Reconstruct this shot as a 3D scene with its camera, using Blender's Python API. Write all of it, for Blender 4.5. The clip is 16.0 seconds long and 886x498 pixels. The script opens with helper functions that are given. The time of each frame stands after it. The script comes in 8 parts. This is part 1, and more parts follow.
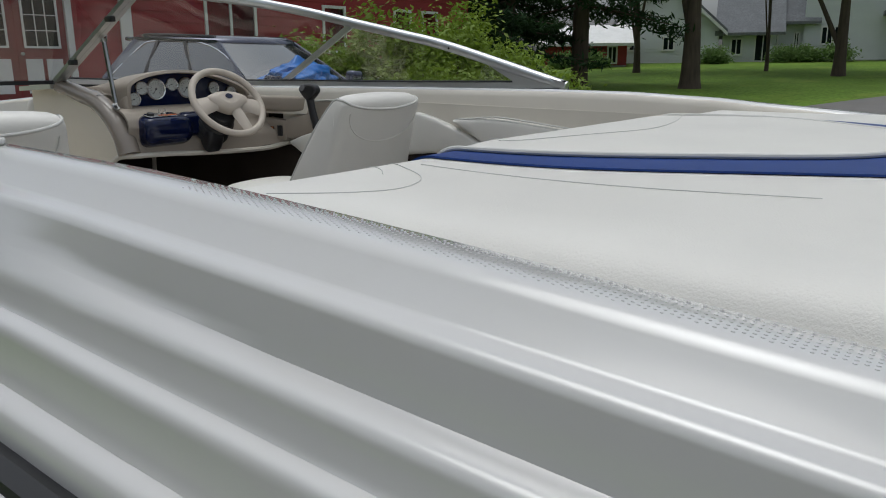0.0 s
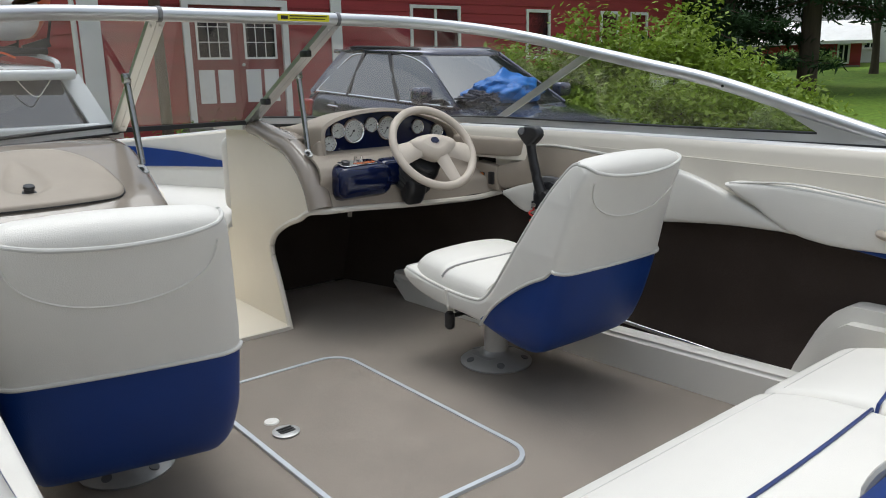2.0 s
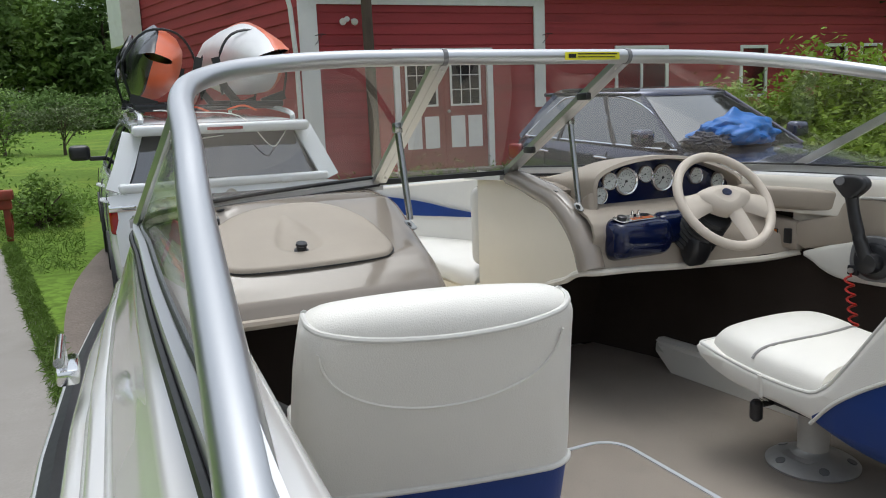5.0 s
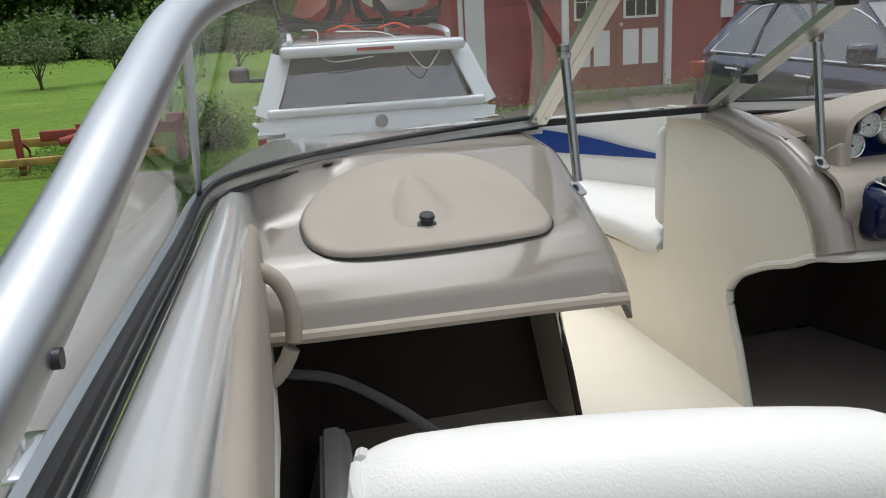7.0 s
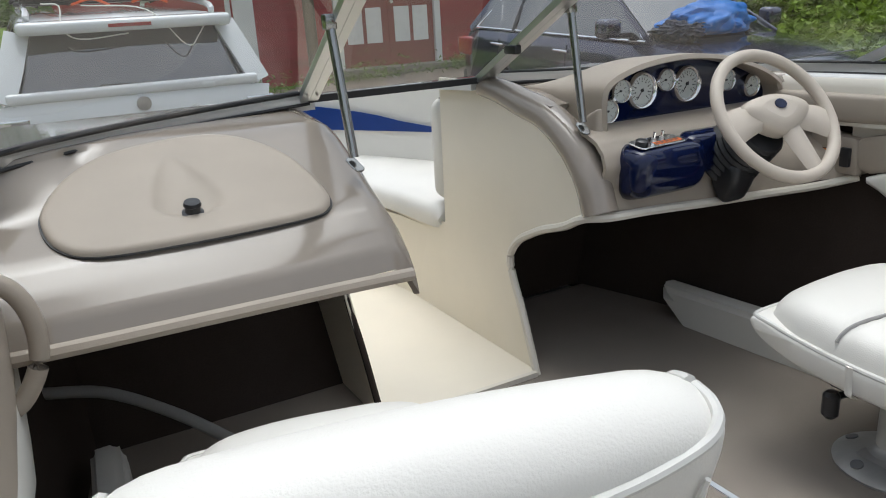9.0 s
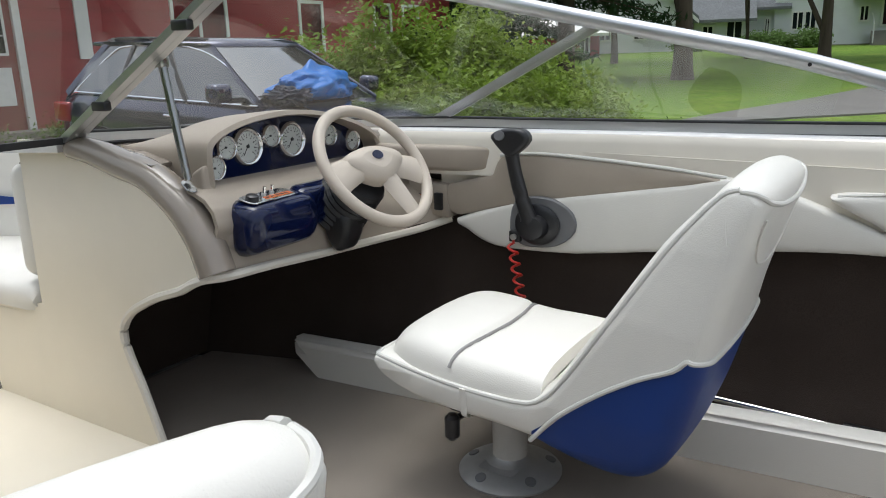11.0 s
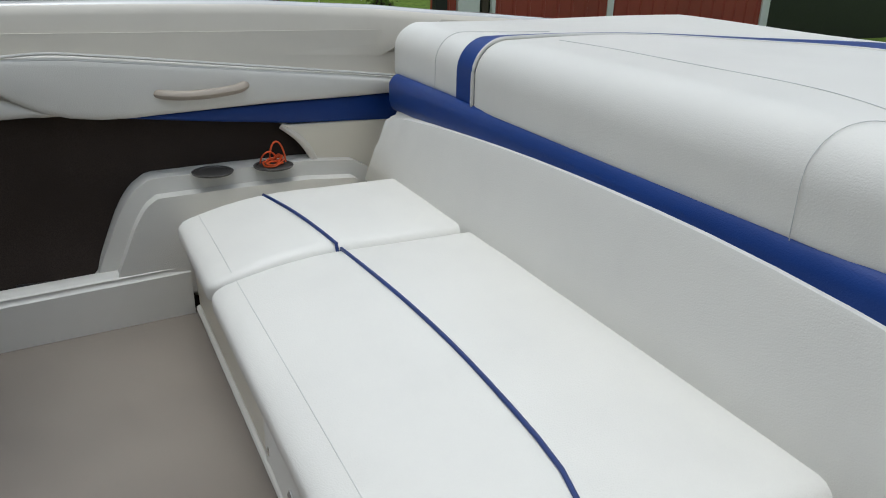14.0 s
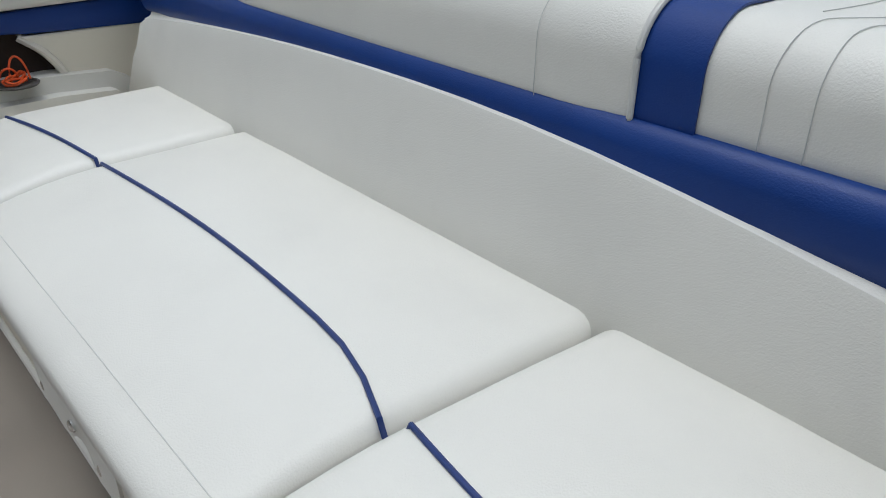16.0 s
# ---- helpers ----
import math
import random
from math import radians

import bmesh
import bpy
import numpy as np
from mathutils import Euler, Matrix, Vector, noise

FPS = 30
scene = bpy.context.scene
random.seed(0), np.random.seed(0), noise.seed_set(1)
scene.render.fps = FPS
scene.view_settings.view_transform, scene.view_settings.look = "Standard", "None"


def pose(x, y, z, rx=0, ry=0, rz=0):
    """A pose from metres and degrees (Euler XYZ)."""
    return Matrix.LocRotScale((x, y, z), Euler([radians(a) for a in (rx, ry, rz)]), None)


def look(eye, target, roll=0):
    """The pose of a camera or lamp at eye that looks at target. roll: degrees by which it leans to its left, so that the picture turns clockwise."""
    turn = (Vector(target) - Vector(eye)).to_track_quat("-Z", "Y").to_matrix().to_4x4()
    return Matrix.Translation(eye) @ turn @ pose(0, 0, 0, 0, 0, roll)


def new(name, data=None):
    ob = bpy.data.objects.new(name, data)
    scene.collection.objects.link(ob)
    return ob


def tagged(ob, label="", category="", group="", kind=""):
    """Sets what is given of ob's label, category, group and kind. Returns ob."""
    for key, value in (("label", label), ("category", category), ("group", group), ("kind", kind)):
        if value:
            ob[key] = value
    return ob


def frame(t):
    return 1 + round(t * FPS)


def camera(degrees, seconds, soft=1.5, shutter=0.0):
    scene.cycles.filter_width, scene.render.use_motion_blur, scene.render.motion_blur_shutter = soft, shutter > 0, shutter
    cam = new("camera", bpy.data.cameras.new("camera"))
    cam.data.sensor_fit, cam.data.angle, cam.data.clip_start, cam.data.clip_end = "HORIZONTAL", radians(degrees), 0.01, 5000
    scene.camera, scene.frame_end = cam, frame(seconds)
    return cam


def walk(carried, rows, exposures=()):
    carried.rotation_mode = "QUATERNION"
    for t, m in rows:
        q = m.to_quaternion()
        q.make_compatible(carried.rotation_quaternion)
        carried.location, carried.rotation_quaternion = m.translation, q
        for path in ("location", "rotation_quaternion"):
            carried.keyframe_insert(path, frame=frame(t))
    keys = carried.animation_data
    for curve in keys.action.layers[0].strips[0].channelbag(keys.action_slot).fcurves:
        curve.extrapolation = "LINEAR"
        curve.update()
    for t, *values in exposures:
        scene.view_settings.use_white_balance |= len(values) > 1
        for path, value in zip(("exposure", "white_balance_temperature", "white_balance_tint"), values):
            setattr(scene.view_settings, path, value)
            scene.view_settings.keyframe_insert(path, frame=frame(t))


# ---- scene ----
cam = camera(60.5, 16.0, soft=1.0)
PATH = [
    (0, (-1.456, -2.945, 1.733), (0.106, -1.789, 1.262), -0.4),
    (0.5, (-1.3, -2.681, 1.795), (0.165, -1.394, 1.352), -0.5),
    (1, (-1.193, -2.495, 1.822), (0.175, -1.104, 1.383), -0.6),
    (1.5, (-1.124, -2.399, 1.84), (0.159, -0.933, 1.388), -0.8),
    (2, (-1.038, -2.382, 1.863), (0.186, -0.869, 1.398), -1.0),
    (2.5, (-0.961, -2.405, 1.884), (0.228, -0.866, 1.417), -0.9),
    (3, (-0.963, -2.393, 1.874), (0.205, -0.833, 1.424), -0.8),
    (3.5, (-0.966, -2.39, 1.872), (0.149, -0.787, 1.441), -0.9),
    (4, (-1.014, -2.359, 1.908), (0.014, -0.692, 1.503), -1.8),
    (4.5, (-1.062, -2.226, 1.884), (-0.13, -0.496, 1.515), -2.2),
    (5, (-1.103, -1.968, 1.872), (-0.273, -0.181, 1.53), -2.4),
    (5.2, (-1.099, -1.899, 1.873), (-0.305, -0.092, 1.551), -2.4),
    (7.3, (-0.867, -1.418, 1.888), (-0.48, 0.461, 1.323), -3.7),
    (7.5, (-0.859, -1.433, 1.894), (-0.468, 0.44, 1.311), -4.0),
    (8, (-0.847, -1.433, 1.888), (-0.347, 0.405, 1.281), -4.3),
    (8.5, (-0.852, -1.402, 1.875), (-0.163, 0.371, 1.256), -4.0),
    (9, (-0.852, -1.379, 1.866), (0.06, 0.293, 1.255), -3.3),
    (9.2, (-0.851, -1.376, 1.863), (0.145, 0.25, 1.258), -3.4),
    (11.3, (-0.771, -1.38, 1.835), (0.907, -0.434, 1.296), -2.0),
    (11.5, (-0.742, -1.391, 1.871), (0.967, -0.539, 1.278), -1.9),
    (12, (-0.76, -1.389, 1.804), (1.086, -0.843, 1.261), -1.3),
    (12.5, (-0.796, -1.399, 1.819), (1.102, -1.22, 1.214), -0.5),
    (13, (-0.853, -1.399, 1.809), (1.008, -1.701, 1.141), 1.0),
    (13.5, (-0.868, -1.408, 1.793), (0.877, -2.07, 1.073), 1.7),
    (14, (-0.9, -1.431, 1.791), (0.749, -2.271, 1.033), 1.4),
    (14.5, (-0.913, -1.454, 1.778), (0.66, -2.401, 0.985), 1.1),
    (15, (-0.922, -1.459, 1.778), (0.574, -2.482, 0.932), 0.9),
    (15.5, (-0.931, -1.473, 1.77), (0.486, -2.554, 0.863), 0.1),
    (16, (-0.943, -1.488, 1.75), (0.365, -2.657, 0.79), 0.4),
]
EXPOSURES = [(0, -0.38, 6500, 10), (1.0, -0.06, 6500, 10), (2.0, 0.2, 6500, 10), (5.0, 0.3, 6500, 10), (7.5, 0.26, 6450, 10), (9.0, 0.28, 6450, 10), (11.5, 0.42, 6500, 10), (12.5, 0.26, 6450, 9), (13.5, -0.08, 6300, 8), (16, -0.22, 6250, 8)]
walk(cam, [(t, look(eye, target, roll)) for t, eye, target, roll in PATH], EXPOSURES)

# ---- world, sun, exposure ----
world = bpy.data.worlds.new("sky")
scene.world = world
world.use_nodes = True
_nt = world.node_tree
_bg = _nt.nodes["Background"]
_sky = _nt.nodes.new("ShaderNodeTexSky")
_sky.sky_type = "NISHITA"
_sky.sun_disc = False
_sky.sun_elevation = radians(84)
_sky.sun_rotation = radians(27)
_sky.air_density, _sky.dust_density, _sky.ozone_density = 1.0, 5.0, 1.0
_hsv = _nt.nodes.new("ShaderNodeHueSaturation")
_hsv.inputs["Saturation"].default_value = 0.3
_nt.links.new(_sky.outputs[0], _hsv.inputs["Color"])
# an evenly bright overcast vault
_tc, _sep, _ramp = _nt.nodes.new("ShaderNodeTexCoord"), _nt.nodes.new("ShaderNodeSeparateXYZ"), _nt.nodes.new("ShaderNodeMapRange")
_nt.links.new(_tc.outputs["Generated"], _sep.inputs[0])
_nt.links.new(_sep.outputs["Z"], _ramp.inputs["Value"])
_ramp.inputs["From Min"].default_value, _ramp.inputs["From Max"].default_value = 0.0, 1.0
_ramp.inputs["To Min"].default_value, _ramp.inputs["To Max"].default_value = 1.72, 1.72
_mul = _nt.nodes.new("ShaderNodeMix")
_mul.data_type, _mul.blend_type = "RGBA", "MULTIPLY"
_mul.inputs[0].default_value = 1.0
_nt.links.new(_hsv.outputs[0], _mul.inputs[6])
_nt.links.new(_ramp.outputs[0], _mul.inputs[7])
_tint = _nt.nodes.new("ShaderNodeMix")
_tint.data_type, _tint.blend_type = "RGBA", "MULTIPLY"
_tint.inputs[0].default_value = 1.0
_tint.inputs[7].default_value = (0.94, 1.0, 1.05, 1)
_nt.links.new(_mul.outputs[2], _tint.inputs[6])
_nt.links.new(_tint.outputs[2], _bg.inputs["Color"])
_bg.inputs["Strength"].default_value = 0.10
sun = new("sun", bpy.data.lights.new("sun", "SUN"))
sun.data.energy, sun.data.angle, sun.data.color = 0.5, radians(40), (1.0, 0.97, 0.93)
sun.matrix_world = look((0.8, 1.6, 18), (0, 0, 0))

# ---- materials ----
def material(name, colour, rough=0.5, metal=0.0, spec=0.5, coat=0.0, var=0.08, var_scale=6.0, bump=0.0, bump_scale=200.0,
             grain=0.0, grain_scale=300.0, rough_var=0.05, stretch=(1, 1, 1), dark=None, dark_amount=0.0, dark_scale=2.0, trans=0.0, object_random=0.0, island_random=0.0, trans_leaf=0.0):
    """A surface with variation at two scales, fine relief and, if dark is given, stains."""
    m = bpy.data.materials.new(name)
    m.use_nodes = True
    nt = m.node_tree
    b = nt.nodes["Principled BSDF"]
    b.inputs["Roughness"].default_value = rough
    b.inputs["Metallic"].default_value = metal
    b.inputs["Specular IOR Level"].default_value = spec
    b.inputs["Coat Weight"].default_value = coat
    b.inputs["Coat Roughness"].default_value = 0.06
    b.inputs["Transmission Weight"].default_value = trans
    tc = nt.nodes.new("ShaderNodeTexCoord")
    mp = nt.nodes.new("ShaderNodeMapping")
    mp.inputs["Scale"].default_value = stretch
    nt.links.new(tc.outputs["Object"], mp.inputs["Vector"])

    def noise_node(scale, detail=4.0, rgh=0.55):
        n = nt.nodes.new("ShaderNodeTexNoise")
        n.inputs["Scale"].default_value, n.inputs["Detail"].default_value, n.inputs["Roughness"].default_value = scale, detail, rgh
        nt.links.new(mp.outputs[0], n.inputs["Vector"])
        return n

    def blend(a, fac_socket, colour_b, amount, lo=0.35, hi=0.7):
        r = nt.nodes.new("ShaderNodeMapRange")
        r.inputs["From Min"].default_value, r.inputs["From Max"].default_value = lo, hi
        r.inputs["To Min"].default_value, r.inputs["To Max"].default_value = 0.0, amount
        nt.links.new(fac_socket, r.inputs["Value"])
        mx = nt.nodes.new("ShaderNodeMix")
        mx.data_type = "RGBA"
        nt.links.new(r.outputs[0], mx.inputs["Factor"])
        if isinstance(a, tuple):
            mx.inputs[6].default_value = (*a, 1)
        else:
            nt.links.new(a, mx.inputs[6])
        mx.inputs[7].default_value = (*colour_b, 1)
        return mx.outputs[2]

    c = tuple(colour)
    n1 = noise_node(var_scale)
    c = blend(c, n1.outputs["Fac"], tuple(max(0.0, v * (1 - 3 * var)) for v in colour), 1.0, 0.3, 0.75)
    if grain:
        n2 = noise_node(grain_scale, 2.0)
        c = blend(c, n2.outputs["Fac"], tuple(v * (1 - grain) for v in colour), 1.0, 0.4, 0.65)
    if dark is not None:
        n3 = noise_node(dark_scale, 6.0, 0.65)
        c = blend(c, n3.outputs["Fac"], dark, dark_amount, 0.52, 0.68)
    if object_random:
        oi = nt.nodes.new("ShaderNodeObjectInfo")
        c = blend(c, oi.outputs["Random"], tuple(v * (1 - object_random) for v in colour), 1.0, 0.0, 1.0)
    if island_random:
        gi = nt.nodes.new("ShaderNodeNewGeometry")
        c = blend(c, gi.outputs["Random Per Island"], tuple(v * (1 - island_random) for v in colour), 1.0, 0.0, 1.0)
    nt.links.new(c, b.inputs["Base Color"])
    if trans_leaf:
        tl, ms = nt.nodes.new("ShaderNodeBsdfTranslucent"), nt.nodes.new("ShaderNodeMixShader")
        nt.links.new(c, tl.inputs["Color"])
        ms.inputs[0].default_value = trans_leaf
        nt.links.new(b.outputs[0], ms.inputs[1])
        nt.links.new(tl.outputs[0], ms.inputs[2])
        nt.links.new(ms.outputs[0], nt.nodes["Material Output"].inputs["Surface"])
    if rough_var:
        n4 = noise_node(var_scale * 2.3)
        r = nt.nodes.new("ShaderNodeMapRange")
        r.inputs["To Min"].default_value, r.inputs["To Max"].default_value = max(0.02, rough - rough_var), min(1, rough + rough_var)
        nt.links.new(n4.outputs["Fac"], r.inputs["Value"])
        nt.links.new(r.outputs[0], b.inputs["Roughness"])
    if bump:
        n5 = noise_node(bump_scale, 3.0)
        bp = nt.nodes.new("ShaderNodeBump")
        bp.inputs["Strength"].default_value, bp.inputs["Distance"].default_value = bump, 0.002
        nt.links.new(n5.outputs["Fac"], bp.inputs["Height"])
        nt.links.new(bp.outputs[0], b.inputs["Normal"])
    return m


def glass(name, tint=(0.9, 0.93, 0.92), rough=0.0):
    """Thin clear pane: lets light straight through and mirrors a little."""
    m = bpy.data.materials.new(name)
    m.use_nodes = True
    nt = m.node_tree
    nt.nodes.remove(nt.nodes["Principled BSDF"])
    out = nt.nodes["Material Output"]
    tr, gl, mx = nt.nodes.new("ShaderNodeBsdfTransparent"), nt.nodes.new("ShaderNodeBsdfGlossy"), nt.nodes.new("ShaderNodeMixShader")
    lw = nt.nodes.new("ShaderNodeLayerWeight")
    pw, fr = nt.nodes.new("ShaderNodeMath"), nt.nodes.new("ShaderNodeMath")
    lw.inputs["Blend"].default_value = 0.5
    pw.operation, pw.inputs[1].default_value = "POWER", 4.0
    fr.operation, fr.inputs[1].default_value, fr.inputs[2].default_value = "MULTIPLY_ADD", 0.5, 0.12
    nt.links.new(lw.outputs["Facing"], pw.inputs[0])
    nt.links.new(pw.outputs[0], fr.inputs[0])
    tr.inputs["Color"].default_value = (*tint, 1)
    gl.inputs["Roughness"].default_value = rough
    nt.links.new(fr.outputs[0], mx.inputs[0])
    nt.links.new(tr.outputs[0], mx.inputs[1])
    nt.links.new(gl.outputs[0], mx.inputs[2])
    nt.links.new(mx.outputs[0], out.inputs["Surface"])
    return m


GEL = material("white gelcoat", (0.58, 0.57, 0.55), rough=0.16, coat=1.0, var=0.015, var_scale=3, bump=0.02, bump_scale=60, dark=(0.55, 0.52, 0.46), dark_amount=0.12, dark_scale=9)
CREAM = material("cream gelcoat liner", (0.78, 0.72, 0.60), rough=0.32, var=0.02, var_scale=4, bump=0.05, bump_scale=500)
LINER = material("warm grey gelcoat coaming", (0.70, 0.655, 0.57), rough=0.35, var=0.02, var_scale=4, bump=0.04, bump_scale=400)
TAN = material("taupe moulded gelcoat", (0.28, 0.24, 0.20), rough=0.10, coat=0.35, var=0.02, var_scale=5, rough_var=0.01)
TANMAT = material("taupe textured vinyl", (0.375, 0.32, 0.26), rough=0.5, var=0.03, var_scale=8, bump=0.25, bump_scale=900)
VINYL = material("off-white marine vinyl", (0.72, 0.70, 0.645), rough=0.40, var=0.02, var_scale=4, bump=0.32, bump_scale=420, dark=(0.63, 0.615, 0.57), dark_amount=0.2, dark_scale=4)
VINYL2 = material("warm white vinyl trim", (0.71, 0.69, 0.635), rough=0.42, var=0.015, var_scale=5, bump=0.2, bump_scale=420)
BLUE = material("royal blue marine vinyl", (0.004, 0.038, 0.205), rough=0.42, spec=0.35, var=0.06, var_scale=6, bump=0.25, bump_scale=420)
NAVY = material("dark blue gloss dash panel", (0.003, 0.008, 0.042), rough=0.10, spec=0.35, coat=0.25, var=0.05)
CARPET = material("taupe marine carpet", (0.36, 0.313, 0.268), rough=0.95, spec=0.1, var=0.07, var_scale=5, grain=0.55, grain_scale=700, bump=0.6, bump_scale=900, dark=(0.295, 0.25, 0.21), dark_amount=0.35, dark_scale=3.5)
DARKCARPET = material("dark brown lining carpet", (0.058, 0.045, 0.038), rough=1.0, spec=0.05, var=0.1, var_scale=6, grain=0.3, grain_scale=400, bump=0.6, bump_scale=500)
ALU = material("anodised aluminium", (0.58, 0.59, 0.60), rough=0.36, metal=1.0, var=0.008, var_scale=3, rough_var=0.02, bump=0.03, bump_scale=300)
CHROME = material("polished chrome", (0.86, 0.86, 0.86), rough=0.14, metal=1.0, var=0.01)
STEEL = material("brushed steel", (0.70, 0.70, 0.69), rough=0.38, metal=1.0, var=0.04, var_scale=30)
CASTALU = material("cast aluminium", (0.50, 0.50, 0.49), rough=0.42, metal=0.55, var=0.05, var_scale=25, bump=0.1, bump_scale=300)
STRUTM = material("dull steel tube", (0.36, 0.36, 0.35), rough=0.22, metal=1.0, var=0.02)
BLACK = material("black rubber", (0.012, 0.012, 0.013), rough=0.45, var=0.1, var_scale=30)
BLACKP = material("black plastic and shade fill", (0.02, 0.02, 0.022), rough=0.3, var=0.1, var_scale=30)
GREYP = material("grey plastic", (0.17, 0.17, 0.175), rough=0.4, var=0.05, var_scale=30)
WHITEP = material("white plastic", (0.75, 0.74, 0.70), rough=0.4, var=0.03, var_scale=20, dark=(0.45, 0.36, 0.25), dark_amount=0.3, dark_scale=40)
PANE = glass("windscreen glazing", (0.95, 0.965, 0.955))
YELLOW = material("yellow label", (0.85, 0.78, 0.03), rough=0.5)
ORANGE = material("orange cord", (0.75, 0.10, 0.02), rough=0.5)
REDP = material("red plastic coil", (0.6, 0.03, 0.02), rough=0.35)

# ---- small builders ----
def mesh_of(bm, mat, smooth=40):
    bmesh.ops.recalc_face_normals(bm, faces=bm.faces)
    me = bpy.data.meshes.new("m")
    bm.to_mesh(me)
    bm.free()
    if smooth:
        me.polygons.foreach_set("use_smooth", [True] * len(me.polygons))
        me.set_sharp_from_angle(angle=radians(smooth))
        for poly in me.polygons:
            if poly.loop_total > 24:
                poly.use_smooth = False
    for one in (mat if isinstance(mat, (list, tuple)) else [mat]):
        me.materials.append(one)
    return me


def part(name, bm, mat, parent=None, label="", smooth=40):
    ob = new(name, mesh_of(bm, mat, smooth))
    if parent is not None:
        ob.parent = parent
    return tagged(ob, label=label)


def thing(name, label, category, group="", kind="", at=(0, 0, 0)):
    ob = new(name)
    ob.empty_display_size = 0.1
    ob.location = at
    return tagged(ob, label, category, group, kind)


def solo(name, bm, mat, label, category, group="", kind="", smooth=40):
    return tagged(part(name, bm, mat, None, "", smooth), label, category, group, kind)


def box(x0, x1, y0, y1, z0, z1, r=0.0, seg=2, bm=None):
    own = bmesh.new()
    bmesh.ops.create_cube(own, size=1)
    for v in own.verts:
        v.co = ((x0 + x1) / 2 + v.co.x * (x1 - x0), (y0 + y1) / 2 + v.co.y * (y1 - y0), (z0 + z1) / 2 + v.co.z * (z1 - z0))
    if r:
        bmesh.ops.bevel(own, geom=own.edges[:], offset=r, segments=seg, profile=0.5, affect="EDGES")
    return join(bm, own)


def join(bm, own):
    if bm is None:
        return own
    me = bpy.data.meshes.new("t")
    own.to_mesh(me)
    own.free()
    bm.from_mesh(me)
    bpy.data.meshes.remove(me)
    return bm


def loft(rings, closed=True, caps=True, bm=None):
    """Skin through rings of points; closed: each ring is a loop."""
    bm = bm or bmesh.new()
    vs = [[bm.verts.new(p) for p in ring] for ring in rings]
    n = len(vs[0])
    for a, b in zip(vs, vs[1:]):
        for i in range(n if closed else n - 1):
            j = (i + 1) % n
            bm.faces.new((a[i], a[j], b[j], b[i]))
    if caps and closed:
        bm.faces.new(vs[0][::-1])
        bm.faces.new(vs[-1])
    return bm


def smooth_path(pts, n=6):
    """Catmull-Rom through the points, n steps a span."""
    pts = [Vector(p) for p in pts]
    ext = [2 * pts[0] - pts[1], *pts, 2 * pts[-1] - pts[-2]]
    out = []
    for i in range(1, len(ext) - 2):
        a, b, c, d = ext[i - 1 : i + 3]
        for k in range(n):
            t = k / n
            out.append(0.5 * ((2 * b) + (c - a) * t + (2 * a - 5 * b + 4 * c - d) * t * t + (3 * b - a - 3 * c + d) * t**3))
    out.append(pts[-1])
    return out


def tube(pts, r, n=10, bm=None, caps=True, flat=1.0, up=(0, 0, 1)):
    """A round (or flattened) bar along the points; r may be a list."""
    pts = [Vector(p) for p in pts]
    rings = []
    for i, p in enumerate(pts):
        d = (pts[min(i + 1, len(pts) - 1)] - pts[max(i - 1, 0)]).normalized()
        u = Vector(up)
        if abs(d.dot(u)) > 0.97:
            u = Vector((1, 0, 0))
        s = d.cross(u).normalized()
        u = s.cross(d).normalized()
        rr = r[i] if isinstance(r, (list, tuple)) else r
        rings.append([p + s * rr * math.cos(2 * math.pi * k / n) + u * rr * flat * math.sin(2 * math.pi * k / n) for k in range(n)])
    return loft(rings, True, caps, bm)


def prism(poly, axis, a, b, r=0.0, seg=2, bm=None):
    """A flat outline pushed from a to b along an axis ('x': outline in y, z; 'y': x, z; 'z': x, y)."""
    own = bmesh.new()
    def place(p, w):
        return {"x": (w, p[0], p[1]), "y": (p[0], w, p[1]), "z": (p[0], p[1], w)}[axis]
    loft([[place(p, a) for p in poly], [place(p, b) for p in poly]], True, True, own)
    bmesh.ops.recalc_face_normals(own, faces=own.faces)
    if r:
        bmesh.ops.bevel(own, geom=own.edges[:], offset=r, segments=seg, profile=0.5, affect="EDGES")
    return join(bm, own)


def disc(c, r, h, n=24, axis=(0, 0, 1), r2=None, bm=None):
    """A short round block from c along an axis."""
    d = Vector(axis).normalized()
    c = Vector(c)
    u = d.orthogonal().normalized()
    v = d.cross(u)
    r2 = r if r2 is None else r2
    ring = lambda cc, rr: [cc + (u * math.cos(2 * math.pi * k / n) + v * math.sin(2 * math.pi * k / n)) * rr for k in range(n)]
    return loft([ring(c, r), ring(c + d * h, r2)], True, True, bm)


def lathe(profile, c=(0, 0, 0), n=24, axis=(0, 0, 1), bm=None):
    """Radius and height pairs turned about an axis."""
    d = Vector(axis).normalized()
    c = Vector(c)
    u = d.orthogonal().normalized()
    v = d.cross(u)
    return loft([[c + d * hh + (u * math.cos(2 * math.pi * k / n) + v * math.sin(2 * math.pi * k / n)) * rr for k in range(n)] for rr, hh in profile], True, True, bm)


def sheet(f, nu, nv, bm=None):
    """An open surface from f(u, v), u and v from 0 to 1."""
    bm = bm or bmesh.new()
    vs = [[bm.verts.new(f(i / nu, j / nv)) for j in range(nv + 1)] for i in range(nu + 1)]
    for i in range(nu):
        for j in range(nv):
            bm.faces.new((vs[i][j], vs[i + 1][j], vs[i + 1][j + 1], vs[i][j + 1]))
    return bm


def thick(bm, t):
    """Gives an open surface a thickness."""
    bmesh.ops.recalc_face_normals(bm, faces=bm.faces)
    bmesh.ops.solidify(bm, geom=bm.faces[:], thickness=t)
    return bm


